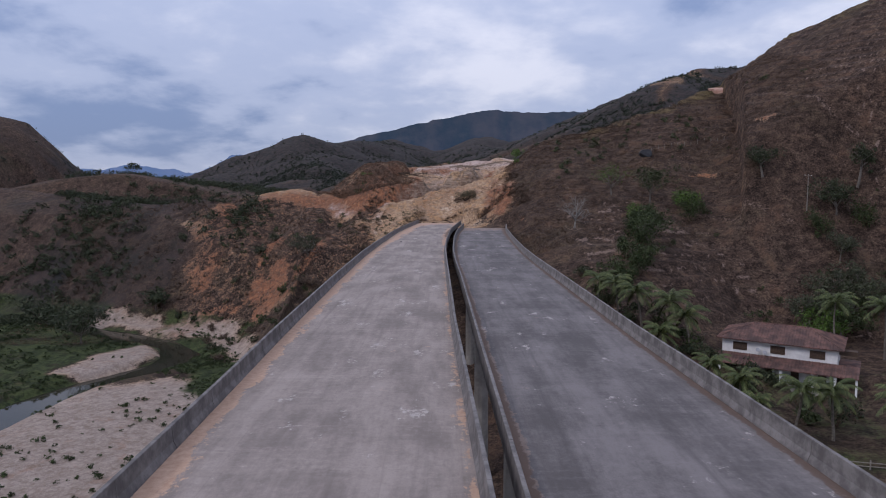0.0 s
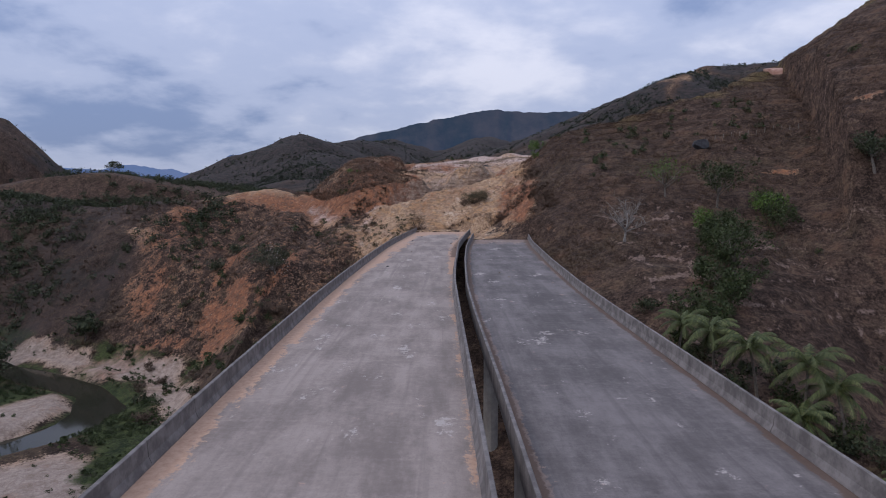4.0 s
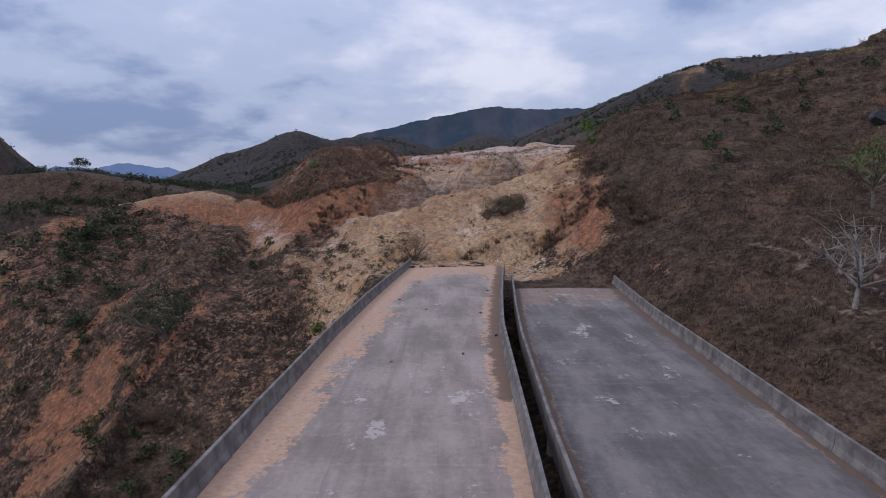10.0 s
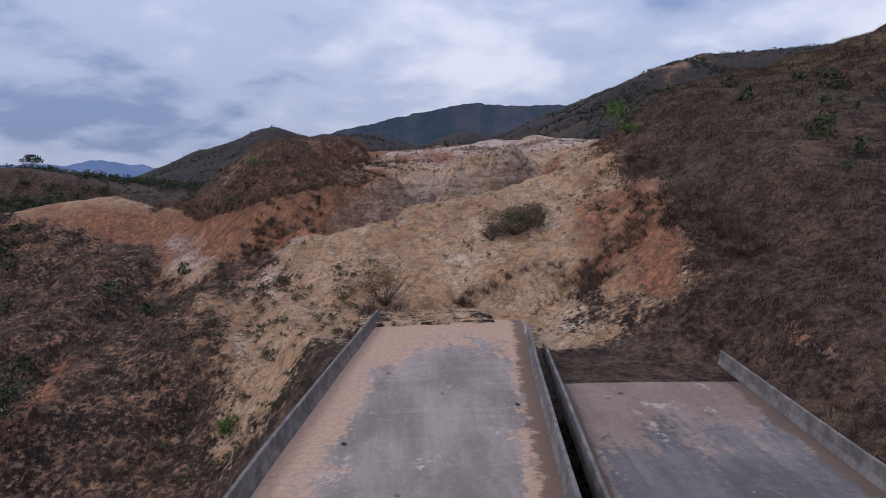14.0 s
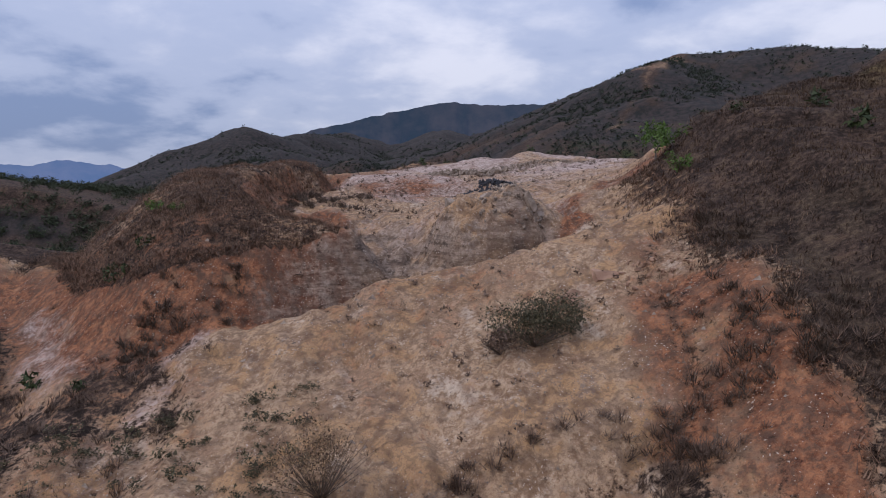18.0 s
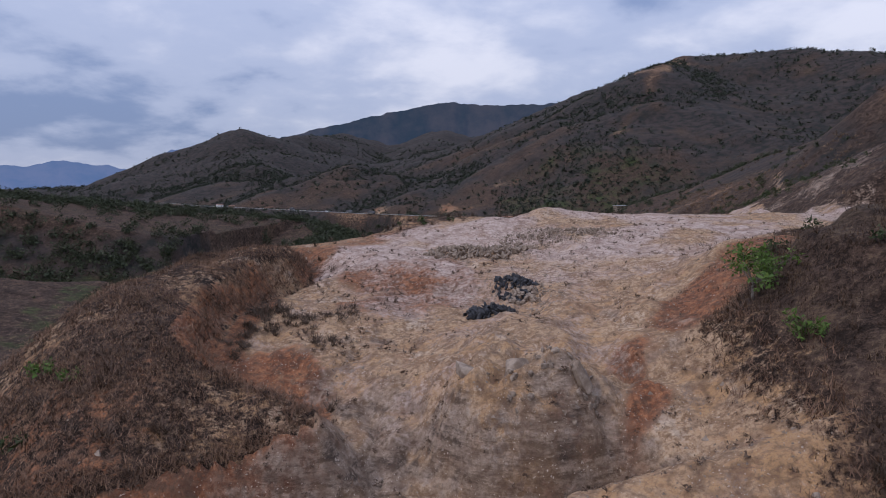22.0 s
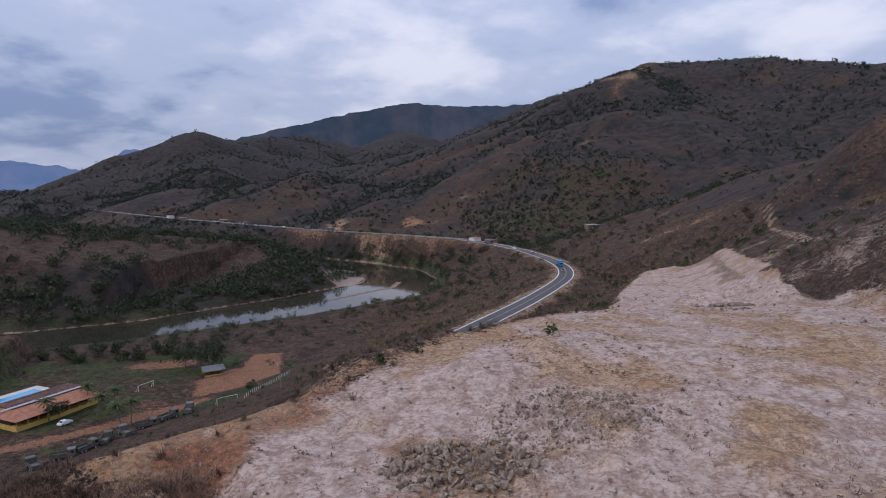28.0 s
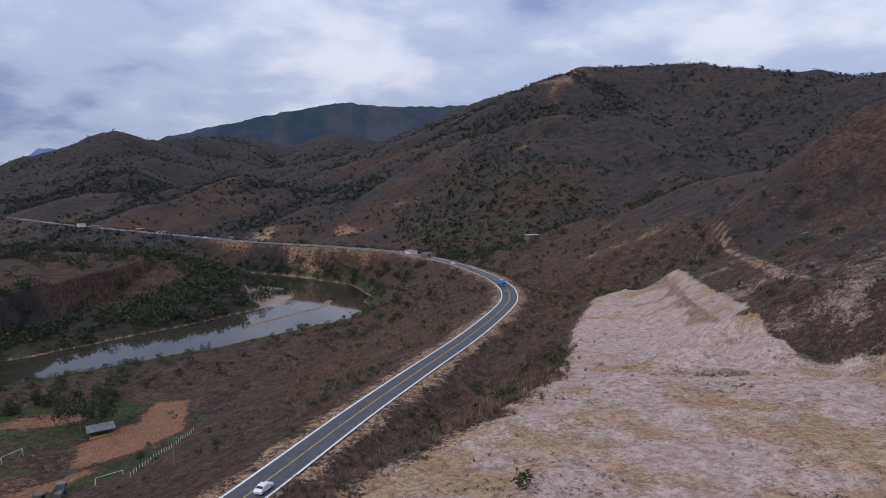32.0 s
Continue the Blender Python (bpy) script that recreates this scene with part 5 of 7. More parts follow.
# long tan grass on the mound and along the quarry rim
hx, hy = [np.concatenate(v) for v in zip(places(34000, -44, -8, 222, 286, lambda x, y: np.clip(1 - 1.4 * on_ground(x, y, 0), 0, 1) * step(-1, 1, inside(x, y, MOUND)) * step(-0.5, 0.2, fbm(x, y, 5, 3, 72))),
                                         places(9000, -40, 100, 275, 445, lambda x, y: np.clip(1 - 1.2 * on_ground(x, y, 0), 0.03, 1) * step(-15, -9, inside(x, y, PLATEAU)) * off_road(x, y, 8)))]
scatter("long_grass", "long tan grass bent over the quarry rim", "grass", [grass_template(16, 20 + k, 0.18, 1.8, 0.022, 3.2) for k in range(5)], hx, hy, rs.uniform(0.6, 1.3, len(hx)), TAN)
hx, hy = places(5200, -45, 100, 272, 445, lambda x, y: np.clip(1.1 - 1.2 * on_ground(x, y, 0), 0.02, 1) * step(-17, -11, inside(x, y, PLATEAU)) * step(9, 3, inside(x, y, PLATEAU)) * off_road(x, y, 9) * (x < 40 + 0.55 * (y - 300)))
scatter("rim_scrub", "dense brown scrub below the quarry rim", "shrubs", [twig_template(46, 50 + k, 1.1, 0.9, 0.03) for k in range(5)], hx, hy, rs.uniform(0.6, 1.5, len(hx)), TWIG)

tx, ty = places(2600, -160, -60, 184, 320, lambda x, y: off_road(x, y, 9) * np.clip(0.9 - on_ground(x, y, 0), 0, 1) * step(-0.35, 0.3, fbm(x, y, 30, 4, 61)))
scatter("dark_thicket", "dark grey-green thicket on the shaded bank", "bushes", [leaf_template(70, 80 + k, (1.2, 1.2, 1.0), 0.13, 0.6, lobes=6) for k in range(5)], tx, ty, rs.uniform(0.9, 2.3, len(tx)), DARK_LEAF)

# brown brush and green bushes on the slope between the road and the quarry floor
qx, qy = places(9000, 0, 210, 335, 660, lambda x, y: off_road(x, y, 8) * (1 - 0.93 * on_ground(x, y, 7)) * np.clip(1 - 1.3 * on_ground(x, y, 0), 0.02, 1) * step(-0.45, 0.25, fbm(x, y, 18, 4, 62)))
scatter("slope_brush", "tan and brown dry brush on the road bank", "shrubs", [grass_template(22, 90 + k, 1.0, 1.2, 0.05) for k in range(5)], qx, qy, rs.uniform(0.7, 1.7, len(qx)), TAN_DARK)
qx, qy = places(1700, 0, 210, 335, 660, lambda x, y: off_road(x, y, 8) * np.clip(1 - 1.3 * on_ground(x, y, 0), 0, 1) * step(0.05, 0.4, fbm(x, y, 30, 4, 63)))
scatter("slope_bushes", "green bushes on the road bank", "bushes", [leaf_template(120, 100 + k, (1.2, 1.2, 1.1), 0.1, 0.5, lobes=7) for k in range(5)], qx, qy, rs.uniform(0.8, 2.4, len(qx)), LEAF)
# green and olive shrubs on the pale fill beside the deck
qx, qy = places(420, -30, -8, 184, 210, lambda x, y: off_road(x, y, 8) * (0.35 + 0.5 * step(-0.1, 0.3, fbm(x, y, 5, 3, 64))))
scatter("fill_shrubs", "small olive shrubs on the pale fill beside the deck", "shrubs", [leaf_template(90, 110 + k, (0.7, 0.7, 0.6), 0.07, 0.4, lobes=6) for k in range(5)], qx, qy, rs.uniform(0.5, 1.2, len(qx)), OLIVE)

# small weeds on the bare quarry ground
wx, wy = places(22000, -12, 110, 196, 440, lambda x, y: off_road(x, y) * np.clip(on_ground(x, y, 0) - 0.3, 0, 1) * np.clip(np.where(y > 285, -0.35, 0.15) + 1.6 * fbm(x, y, 12, 4, 54), 0.012, 1))
scatter("weeds", "small dry weeds on bare soil", "weeds", [leaf_template(16, k, (0.4, 0.4, 0.35), 0.09) for k in range(4)], wx, wy, rs.uniform(0.4, 1.3, len(wx)), BRUSH)

qx, qy = [np.concatenate(v) for v in zip(places(900, 11, 24, 186, 216, lambda x, y: step(0.0, 0.35, fbm(x, y, 6, 3, 75)) * np.interp(x, [12, 18], [0.25, 1])), places(700, -30, -16, 212, 224, lambda x, y: step(-0.1, 0.3, fbm(x, y, 6, 3, 76)) * step(2, -1, inside(x, y, MOUND))),
                                         places(420, -17, -6, 236, 256, lambda x, y: step(-0.1, 0.3, fbm(x, y, 5, 3, 77)) * step(0, -2, inside(x, y, MOUND))))]
scatter("slope_tufts", "dark brown tufts of brush on the red slope", "shrubs", [twig_template(40, 160 + k, 0.8, 0.8, 0.03) for k in range(5)], qx, qy, rs.uniform(0.5, 1.4, len(qx)), TWIG)
lx, ly = places(6000, 14, 40, 176, 244, lambda x, y: step(0.25, 0.5, on_ground(x, y, 0) + 0.2) * step(0.75, 0.45, on_ground(x, y, 0)))
mx, my = places(16000, -44, -5, 221, 286, lambda x, y: step(1.4, 0.3, np.abs(inside(x, y, MOUND) - 1.2)))
scatter("overhanging_grass", "dry grass hanging over the cut edges", "grass", [grass_template(14, 170 + k, 0.42, 0.8, 0.03, 3.0) for k in range(5)], np.concatenate([lx, mx]), np.concatenate([ly, my]), rs.uniform(0.7, 1.5, len(lx) + len(mx)), RUSSET)

px, py = places(9000, -14, 110, 205, 440, lambda x, y: off_road(x, y) * np.clip(on_ground(x, y, 0) - 0.35, 0, 1) * np.clip(0.25 + 0.8 * fbm(x, y, 9, 3, 83), 0.03, 1))
scatter("floor_tufts", "small dark tufts dotted over the quarry floor", "weeds", [twig_template(16, 190 + k, 0.5, 0.5, 0.035) for k in range(4)], px, py, rs.uniform(0.4, 1.1, len(px)), TWIG)

# creek bank plants on the sand
cx, cy = places(9000, -125, -25, 60, 200, lambda x, y: (sample(GZ, x, y) > WATER + 0.3) * np.clip(0.07 + 0.9 * on_ground(x, y, 2), 0, 1) * step(-0.25, 0.4, fbm(x, y, 11, 3, 55)) * step(WATER + 7, WATER + 3.5, sample(GZ, x, y)))
scatter("creek_bushes", "low green plants on the sandy creek bank", "bushes", [leaf_template(50, 20 + k, (1, 1, 0.6), 0.16) for k in range(4)], cx, cy, rs.uniform(0.25, 0.95, len(cx)), LEAF)

cx, cy = places(2600, -70, -28, 100, 165, lambda x, y: step(9, 3, along(x, y, [(-58, 158, 0), (-54, 146, 0), (-47, 134, 0), (-40, 122, 0), (-33, 108, 0)])[0]) * (sample(GZ, x, y) > WATER + 0.3) * step(-0.3, 0.2, fbm(x, y, 7, 3, 81)))
scatter('creek_weeds', 'bright green weeds between the sand and the viaduct', 'weeds', [leaf_template(44, 180 + k, (0.9, 0.9, 0.6), 0.11) for k in range(4)], cx, cy, rs.uniform(0.4, 1.1, len(cx)), LEAF)

# woodland
crowns = [leaf_template(13, 40 + k, (1, 1, 0.85), 0.29, 0.75, lobes=6) for k in range(6)]
near_crowns = [leaf_template(130, 60 + k, (1, 1, 0.9), 0.085, 0.7, lobes=9) for k in range(5)]


def wood_density(x, y):
    z = sample(GZ, x, y)
    dr, (hw,), _ = along(x, y, RIVER)
    bank = (dr > hw + 2) * (np.hypot((x + 4) / 33, (y - 745) / 84) > 1) * step(75, 20, np.abs(dr - hw - 12)) * step(30, 0, z) * (0.35 + 0.65 * step(0, -1, x - 0.16 * (y - 600) + 30))
    slopes = step(350, 800, np.hypot(x, y - 250)) * np.clip(0.12 + 0.9 * step(0.35, 0.7, 1 - creased(x, y, 210, 4, 3)) + 0.5 * fbm(x, y, 60, 4, 56), 0.02, 1)
    vale = step(1.15, 0.75, np.hypot((x - 225) / 120, (y - 950) / 170) + 0.25 * fbm(x, y, 60, 3, 60)) * 0.8
    return (along(x, y, ROAD)[0] > 10) * (z > WATER + 0.6) * np.maximum(0.75 * bank, np.maximum(slopes, vale))


tx, ty = [np.concatenate(v) for v in zip(places(7000, -330, 160, 505, 900, wood_density), places(78000, -700, 900, 700, 1700, wood_density), places(36000, -1100, 900, 1500, 3000, wood_density))]
far = np.hypot(tx, ty - 250)
i = far < 620
scatter("river_woods", "dark green trees crowding the river banks", "woods", near_crowns, tx[i], ty[i], rs.uniform(2.8, 5.8, i.sum()) * np.where(along(tx[i], ty[i], RIVER)[2] > 0, 1.25, np.interp(ty[i], [520, 600, 660], [0.5, 0.65, 1.0])), DARK_LEAF, sink=0.6)
i = ~i
scatter("woodland", "dark green woodland on the far hillsides", "woods", crowns, tx[i], ty[i], (0.9 + 2.4 * rs.uniform(size=i.sum()) ** 2) * (1 + far[i] / 2400), WOOD_LEAF, sink=0.6)
# brush on the brown slopes east of the road
ex, ey = places(9000, 60, 560, 300, 1000, lambda x, y: off_road(x, y, 9) * np.clip(0.8 - 1.1 * on_ground(x, y, 0), 0, 1) * step(-0.1, 0.4, fbm(x, y, 40, 4, 58)))
scatter("hill_brush", "grey-brown dry brush on the valley slopes", "shrubs", [twig_template(40, 30 + k, 1.0, 1.0, 0.05) for k in range(4)], ex, ey, rs.uniform(0.7, 2.0, len(ex)), TWIG)
ex, ey = places(3600, 60, 560, 300, 1000, lambda x, y: off_road(x, y, 9) * np.clip(0.8 - 1.1 * on_ground(x, y, 0), 0, 1) * step(0.05, 0.5, fbm(x, y, 55, 4, 59)))
scatter("hill_bushes", "dark green bushes dotted over the valley slopes", "bushes", bushes, ex, ey, rs.uniform(0.8, 2.4, len(ex)), DARK_LEAF)

# ---- single trees, shrubs and palms ----
def tube(bm, path, radii, sides=6, cap=True):
    rings = []
    for i, (p, r) in enumerate(zip(path, radii)):
        p = Vector(p)
        d = (Vector(path[min(i + 1, len(path) - 1)]) - Vector(path[max(i - 1, 0)])).normalized()
        a = d.orthogonal().normalized()
        b = d.cross(a)
        rings.append([bm.verts.new(p + (a * math.cos(k * 2 * math.pi / sides) + b * math.sin(k * 2 * math.pi / sides)) * r) for k in range(sides)])
    for q, w in zip(rings[:-1], rings[1:]):
        for k in range(sides):
            bm.faces.new((q[k], q[(k + 1) % sides], w[(k + 1) % sides], w[k]))
    if cap:
        bm.faces.new(rings[-1])


def limb_path(r, start, direction, length, n=5, wander=0.18, rise=0.0):
    p, d = Vector(start), Vector(direction).normalized()
    out = [p.copy()]
    for _ in range(n):
        d = (d + Vector((r.uniform(-1, 1), r.uniform(-1, 1), r.uniform(-0.6, 0.6) + rise)) * wander).normalized()
        p = p + d * (length / n)
        out.append(p.copy())
    return out


def tree(name, x, y, h, spread, material, seed, label, bark=None, leaves=700, leaf=0.16, category="tree", trunk=0.45, group="", sink=0.15, bare=False, flat=0.8):
    """Tapered trunk with limbs, and a crown of loose leaves in lobes round the limbs' ends."""
    r = random.Random(seed)
    rr = np.random.RandomState(seed)
    top = empty(name, pose(x, y, floor_z(x, y) - sink), label, category, group)
    bm = bmesh.new()
    lean = Vector((r.uniform(-0.12, 0.12), r.uniform(-0.12, 0.12), 1))
    r0 = max(0.05, 0.028 * h)
    stem = limb_path(r, (0, 0, 0), lean, h * trunk, 5, 0.10)
    tube(bm, stem, [r0 * (1 - 0.09 * i) for i in range(6)], 7)
    ends = []
    for k in range(6 if not bare else 7):
        a = k * 2.4 + r.uniform(0, 1)
        s = stem[-1] if k < 4 else stem[-2]
        d = Vector((math.cos(a), math.sin(a), r.uniform(0.5, 1.3)))
        L = r.uniform(0.5, 0.8) * spread
        limb = limb_path(r, s, d, L, 5, 0.25, 0.15)
        tube(bm, limb, [r0 * 0.55 * (1 - 0.16 * i) for i in range(6)], 5)
        ends.append(limb[-1])
        ends.append(limb[-3])
        for j in range(3 if not bare else 5):
            s2 = limb[2 + j % 3]
            d2 = Vector((r.uniform(-1, 1), r.uniform(-1, 1), r.uniform(0.1, 1)))
            tw = limb_path(r, s2, d2, L * r.uniform(0.35, 0.7), 4, 0.35, 0.1)
            tube(bm, tw, [r0 * 0.22 * (1 - 0.2 * i) + 0.008 for i in range(5)], 4)
            ends.append(tw[-1])
            if bare:
                for _ in range(5):
                    tt = limb_path(r, tw[r.randint(1, 4)], (r.uniform(-1, 1), r.uniform(-1, 1), r.uniform(-0.1, 1)), L * r.uniform(0.2, 0.4), 3, 0.4)
                    tube(bm, tt, [0.02, 0.016, 0.012, 0.008], 3)
    part("trunk", bm, bark or BARK, top)
    if not bare:
        E = np.array([tuple(e) for e in ends])
        zmax = E[:, 2].max()
        sc = h / max(zmax + 0.12 * spread, 0.1)
        pick = rr.randint(len(E), size=leaves)
        d = rr.normal(size=(leaves, 3))
        d /= np.linalg.norm(d, axis=1)[:, None]
        rad = spread * (0.10 + 0.20 * (pick * 37 % 11) / 11.0)
        c = E[pick] + d * rad[:, None] * rr.uniform(0.45, 1.1, (leaves, 1)) * np.array([1, 1, flat])
        c[:, 2] = np.minimum(c[:, 2], h * 1.06)
        q = rr.normal(size=(leaves, 3, 3)) * leaf * rr.uniform(0.6, 1.3, (leaves, 1, 1))
        ob = new("crown", triangles("crown", (c[:, None] + q).reshape(-1, 3), material))
        ob.parent = top
    return top


def shrub(x, y, h, spread, material, seed, label, leaves=320, leaf=0.09, name="shrub", group="", twigs=26):
    r = random.Random(seed)
    top = empty(name, pose(x, y, floor_z(x, y) - 0.08), label, "shrub", group)
    bm = bmesh.new()
    for k in range(twigs):
        a = r.uniform(0, 2 * math.pi)
        p = limb_path(r, (r.uniform(-0.1, 0.1), r.uniform(-0.1, 0.1), 0), (math.cos(a) * spread * 0.6, math.sin(a) * spread * 0.6, h * r.uniform(0.5, 1)), h * r.uniform(0.6, 1.05), 4, 0.2)
        tube(bm, p, [0.028, 0.022, 0.016, 0.012, 0.006], 3)
    part("stem", bm, TWIG, top)
    if leaves:
        t = leaf_template(leaves, seed, (spread * 0.62, spread * 0.62, h * 0.75), leaf, 0.4, 1.0, 7)
        ob = new("foliage", triangles("foliage", t, material))
        ob.parent = top
    return top


def palm(x, y, h, seed, crown=2.6, group="coconut palms"):
    r = random.Random(seed)
    top = empty("coconut_palm", pose(x, y, floor_z(x, y) - 0.1), "coconut palm with arching green fronds", "palm tree", group)
    bm = bmesh.new()
    path = limb_path(r, (0, 0, 0), (r.uniform(-0.15, 0.15), r.uniform(-0.15, 0.15), 1), h, 7, 0.07)
    tube(bm, path, [0.2 - 0.012 * i for i in range(8)], 8)
    part("trunk", bm, BARK, top)
    hub = path[-1]
    for k in range(20):
        bm = bmesh.new()
        a = k * 2.399 + r.uniform(-0.2, 0.2)
        up = 2.4 - 0.145 * k
        L = crown * r.uniform(0.95, 1.25)
        spine, d, p = [hub.copy()], Vector((math.cos(a), math.sin(a), up)).normalized(), hub.copy()
        for i in range(8):
            d = (d + Vector((math.cos(a) * 0.06, math.sin(a) * 0.06, -0.08 - 0.035 * i))).normalized()
            p = p + d * (L / 8)
            spine.append(p.copy())
        side = Vector((-math.sin(a), math.cos(a), 0))
        tube(bm, spine, [0.04 - 0.004 * i for i in range(9)], 3, False)
        for i in range(3, 46):
            t = i / 46 * 8
            j = min(int(t), 7)
            b = spine[j].lerp(spine[j + 1], t - j)
            w = 0.26 * crown * math.sin(math.pi * (0.15 + 0.8 * i / 46)) ** 0.7 * r.uniform(0.8, 1.1)
            fw = (spine[j + 1] - spine[j]).normalized()
            for s in (-1, 1):
                tip = b + side * s * w * 0.75 + fw * w * 0.6 + Vector((0, 0, -0.6 * w - r.uniform(0, 0.12)))
                bm.faces.new([bm.verts.new(b - fw * 0.045), bm.verts.new(b + fw * 0.045), bm.verts.new(tip)])
        part("frond", bm, PALM_LEAF, top)
    return top


# right hillside
tree("bare_tree", 31.2, 157.5, 8.6, 8.4, TWIG, 11, "leafless grey tree with wide crooked limbs", GREY_BARK, trunk=0.28, bare=True)
tree("tree", 53.6, 172.7, 9.2, 8.0, LEAF, 12, "rounded green tree on the dry hillside", trunk=0.35, leaves=2600, leaf=0.15)
tree("tree", 44.5, 176.5, 8.4, 8.2, FRESH, 13, "sparse yellow-green tree with bare lower limbs", trunk=0.3, leaves=800, leaf=0.12)
tree("tree", 77.0, 161.0, 10.5, 5.4, DARK_LEAF, 14, "lone dark upright tree on the hillside", trunk=0.38, leaves=1900, leaf=0.17, flat=1.3)
tree("tree", 96.7, 155.7, 12.5, 5.0, DARK_LEAF, 15, "tall dark tree near the hilltop", trunk=0.5, leaves=1100, leaf=0.2, flat=1.5)
tree("tree", 90.0, 152.0, 8.0, 8.0, DARK_LEAF, 16, "broad dark tree above the farmhouse", trunk=0.3, leaves=2400, leaf=0.17)
tree("tree", 77.4, 127.2, 8.0, 9.0, LEAF, 17, "broad green tree in the ravine", trunk=0.22, leaves=3600, leaf=0.17)
tree("tree", 72.8, 125.5, 6.5, 6.0, FRESH, 18, "yellow-green tree in the ravine", trunk=0.3, leaves=1500, leaf=0.18)
for k, (x, y, s) in enumerate([(42.5, 143.8, 1.5), (44.5, 149, 1.7), (47.5, 154.6, 1.7), (46.5, 160, 1.3), (38.4, 137.9, 1.5), (42.8, 148.3, 1.4), (33.5, 131, 1.4), (36, 128, 1.5), (61.1, 167.2, 1.9), (60.9, 163, 1.9), (40, 133, 1.6),
                                (63, 170, 1.6), (84, 132, 1.6), (66, 124, 1.3), (85, 149, 1.7), (95, 149, 1.8)]):
    shrub(x, y, 3.8 * s, 3.6 * s, FRESH if k % 5 == 3 else LEAF, 100 + k, "dense green shrub in the hillside ravine", 1500, 0.15, group="ravine shrubs")
for k, (x, y, h) in enumerate([(72, 131, 8), (77, 130, 9), (82, 131, 9), (87, 131, 9), (79, 136, 8), (84, 136, 8), (86, 143, 7), (92, 134, 8), (40, 134, 7), (44, 142, 8.5), (47, 150, 8)]):
    tree("tree", x, y, h, 0.85 * h, GREY_LEAF if k < 8 else LEAF, 120 + k, "grey-green hillside tree with a loose crown" if k < 8 else "slender green tree in the ravine", trunk=0.25, leaves=1800, leaf=0.16, group="hillside trees")
tree("small_tree", 25.6, 235.0, 4.6, 4.0, FRESH, 21, "small bright green tree at the quarry rim", trunk=0.3, leaves=1500, leaf=0.11, flat=0.9)
shrub(24.8, 227.0, 2.2, 2.2, FRESH, 22, "bright green shrub at the quarry rim", 420, 0.1)
shrub(-28.0, 236.0, 1.7, 2.4, FRESH, 23, "bright green shrub among dry grass", 300, 0.09)
shrub(-25.5, 234.5, 1.1, 2.0, FRESH, 24, "low bright green shrub among dry grass", 220, 0.08)
# west bank
blossom_tree = tree("flowering_tree", -38.4, 188.0, 6.6, 7.6, GREY_LEAF, 31, "green tree dotted with small pale blossoms", trunk=0.2, leaves=3400, leaf=0.12)
tb = leaf_template(420, 31, (4.0, 4.0, 5.6), 0.05, 0.75, 1.0, 8) + np.array([0, 0, 0.6])
BLOSSOM = plain("pale_blossom", (0.55, 0.54, 0.50), (0.68, 0.66, 0.62), 3.0, 0.8, 0.0)
blossoms = new("blossoms", triangles("blossoms", tb, BLOSSOM))
blossoms.parent = blossom_tree
shrub(-35.5, 176.8, 4.2, 6.6, TWIG, 41, "grey leafless thicket on the eroded bank", 1100, 0.06, twigs=150)
shrub(-55.2, 197.2, 3.4, 5.0, DARK_LEAF, 32, "broad dark green shrub on the eroded bank", 900, 0.14)
shrub(-50.5, 200.5, 3.0, 4.4, DARK_LEAF, 33, "broad dark green shrub on the eroded bank", 800, 0.14)
shrub(-18.9, 188.2, 1.7, 2.0, FRESH, 34, "small bright green shrub beside the barrier", 320, 0.09)
shrub(-28.5, 168.5, 3.6, 4.6, TWIG, 35, "grey leafless thicket below the viaduct", 500, 0.07, twigs=120)
shrub(-40.1, 182.0, 2.2, 2.4, LEAF, 36, "green shrub on orange soil", 320, 0.1)
shrub(-44.0, 179.0, 2.2, 3.0, LEAF, 37, "green shrub on orange soil", 360, 0.1)
shrub(-6.8, 199.3, 4.8, 5.0, TAN_DARK, 38, "thin dry bush at the end of the deck", 4200, 0.05, twigs=60)
shrub(7.0, 208.4, 3.6, 6.6, OLIVE, 39, "dark dry bush on the pale quarry slope", 7600, 0.065, twigs=70)
shrub(4.6, 208.6, 2.2, 3.6, BRUSH, 40, "low brown bush beside the dark dry bush", 2200, 0.06, twigs=40)
for k, (x, y, h, s) in enumerate([(-92, 166, 9, 10), (-99, 176, 8, 8), (-110, 190, 7, 9), (-122, 196, 8, 8), (-85, 194, 6, 6), (-140, 180, 8, 9), (-118, 168, 7, 8)]):
    tree("tree", x, y, h, s, DARK_LEAF, 50 + k, "dark broad-crowned tree by the creek", trunk=0.3, leaves=1300, leaf=0.26, group="creek trees")
for k, (x, y) in enumerate([(-58, 172), (-54, 166), (-63, 178), (-70, 184), (-48, 164), (-57, 160), (-52, 150), (-45, 155), (-60, 166), (-76, 188)]):
    shrub(x, y, 2.0 + 0.2 * (k % 3), 2.8, DARK_LEAF if k % 2 else TWIG, 70 + k, "dark shrub at the foot of the creek bank", 380, 0.12, group="creek bank shrubs")
for k in range(26):
    # thicket between the palms and the viaduct
    x, y = 25 + 1.05 * k + 3 * math.sin(k * 2.3), 133 - 2.0 * k + 4 * math.sin(k * 1.3)
    shrub(x, y, 2.6 + (k % 4) * 0.5, 3.6, DARK_LEAF if k % 3 else LEAF, 400 + k, "dark green shrub in the palm thicket", 420, 0.16, group="palm thicket")
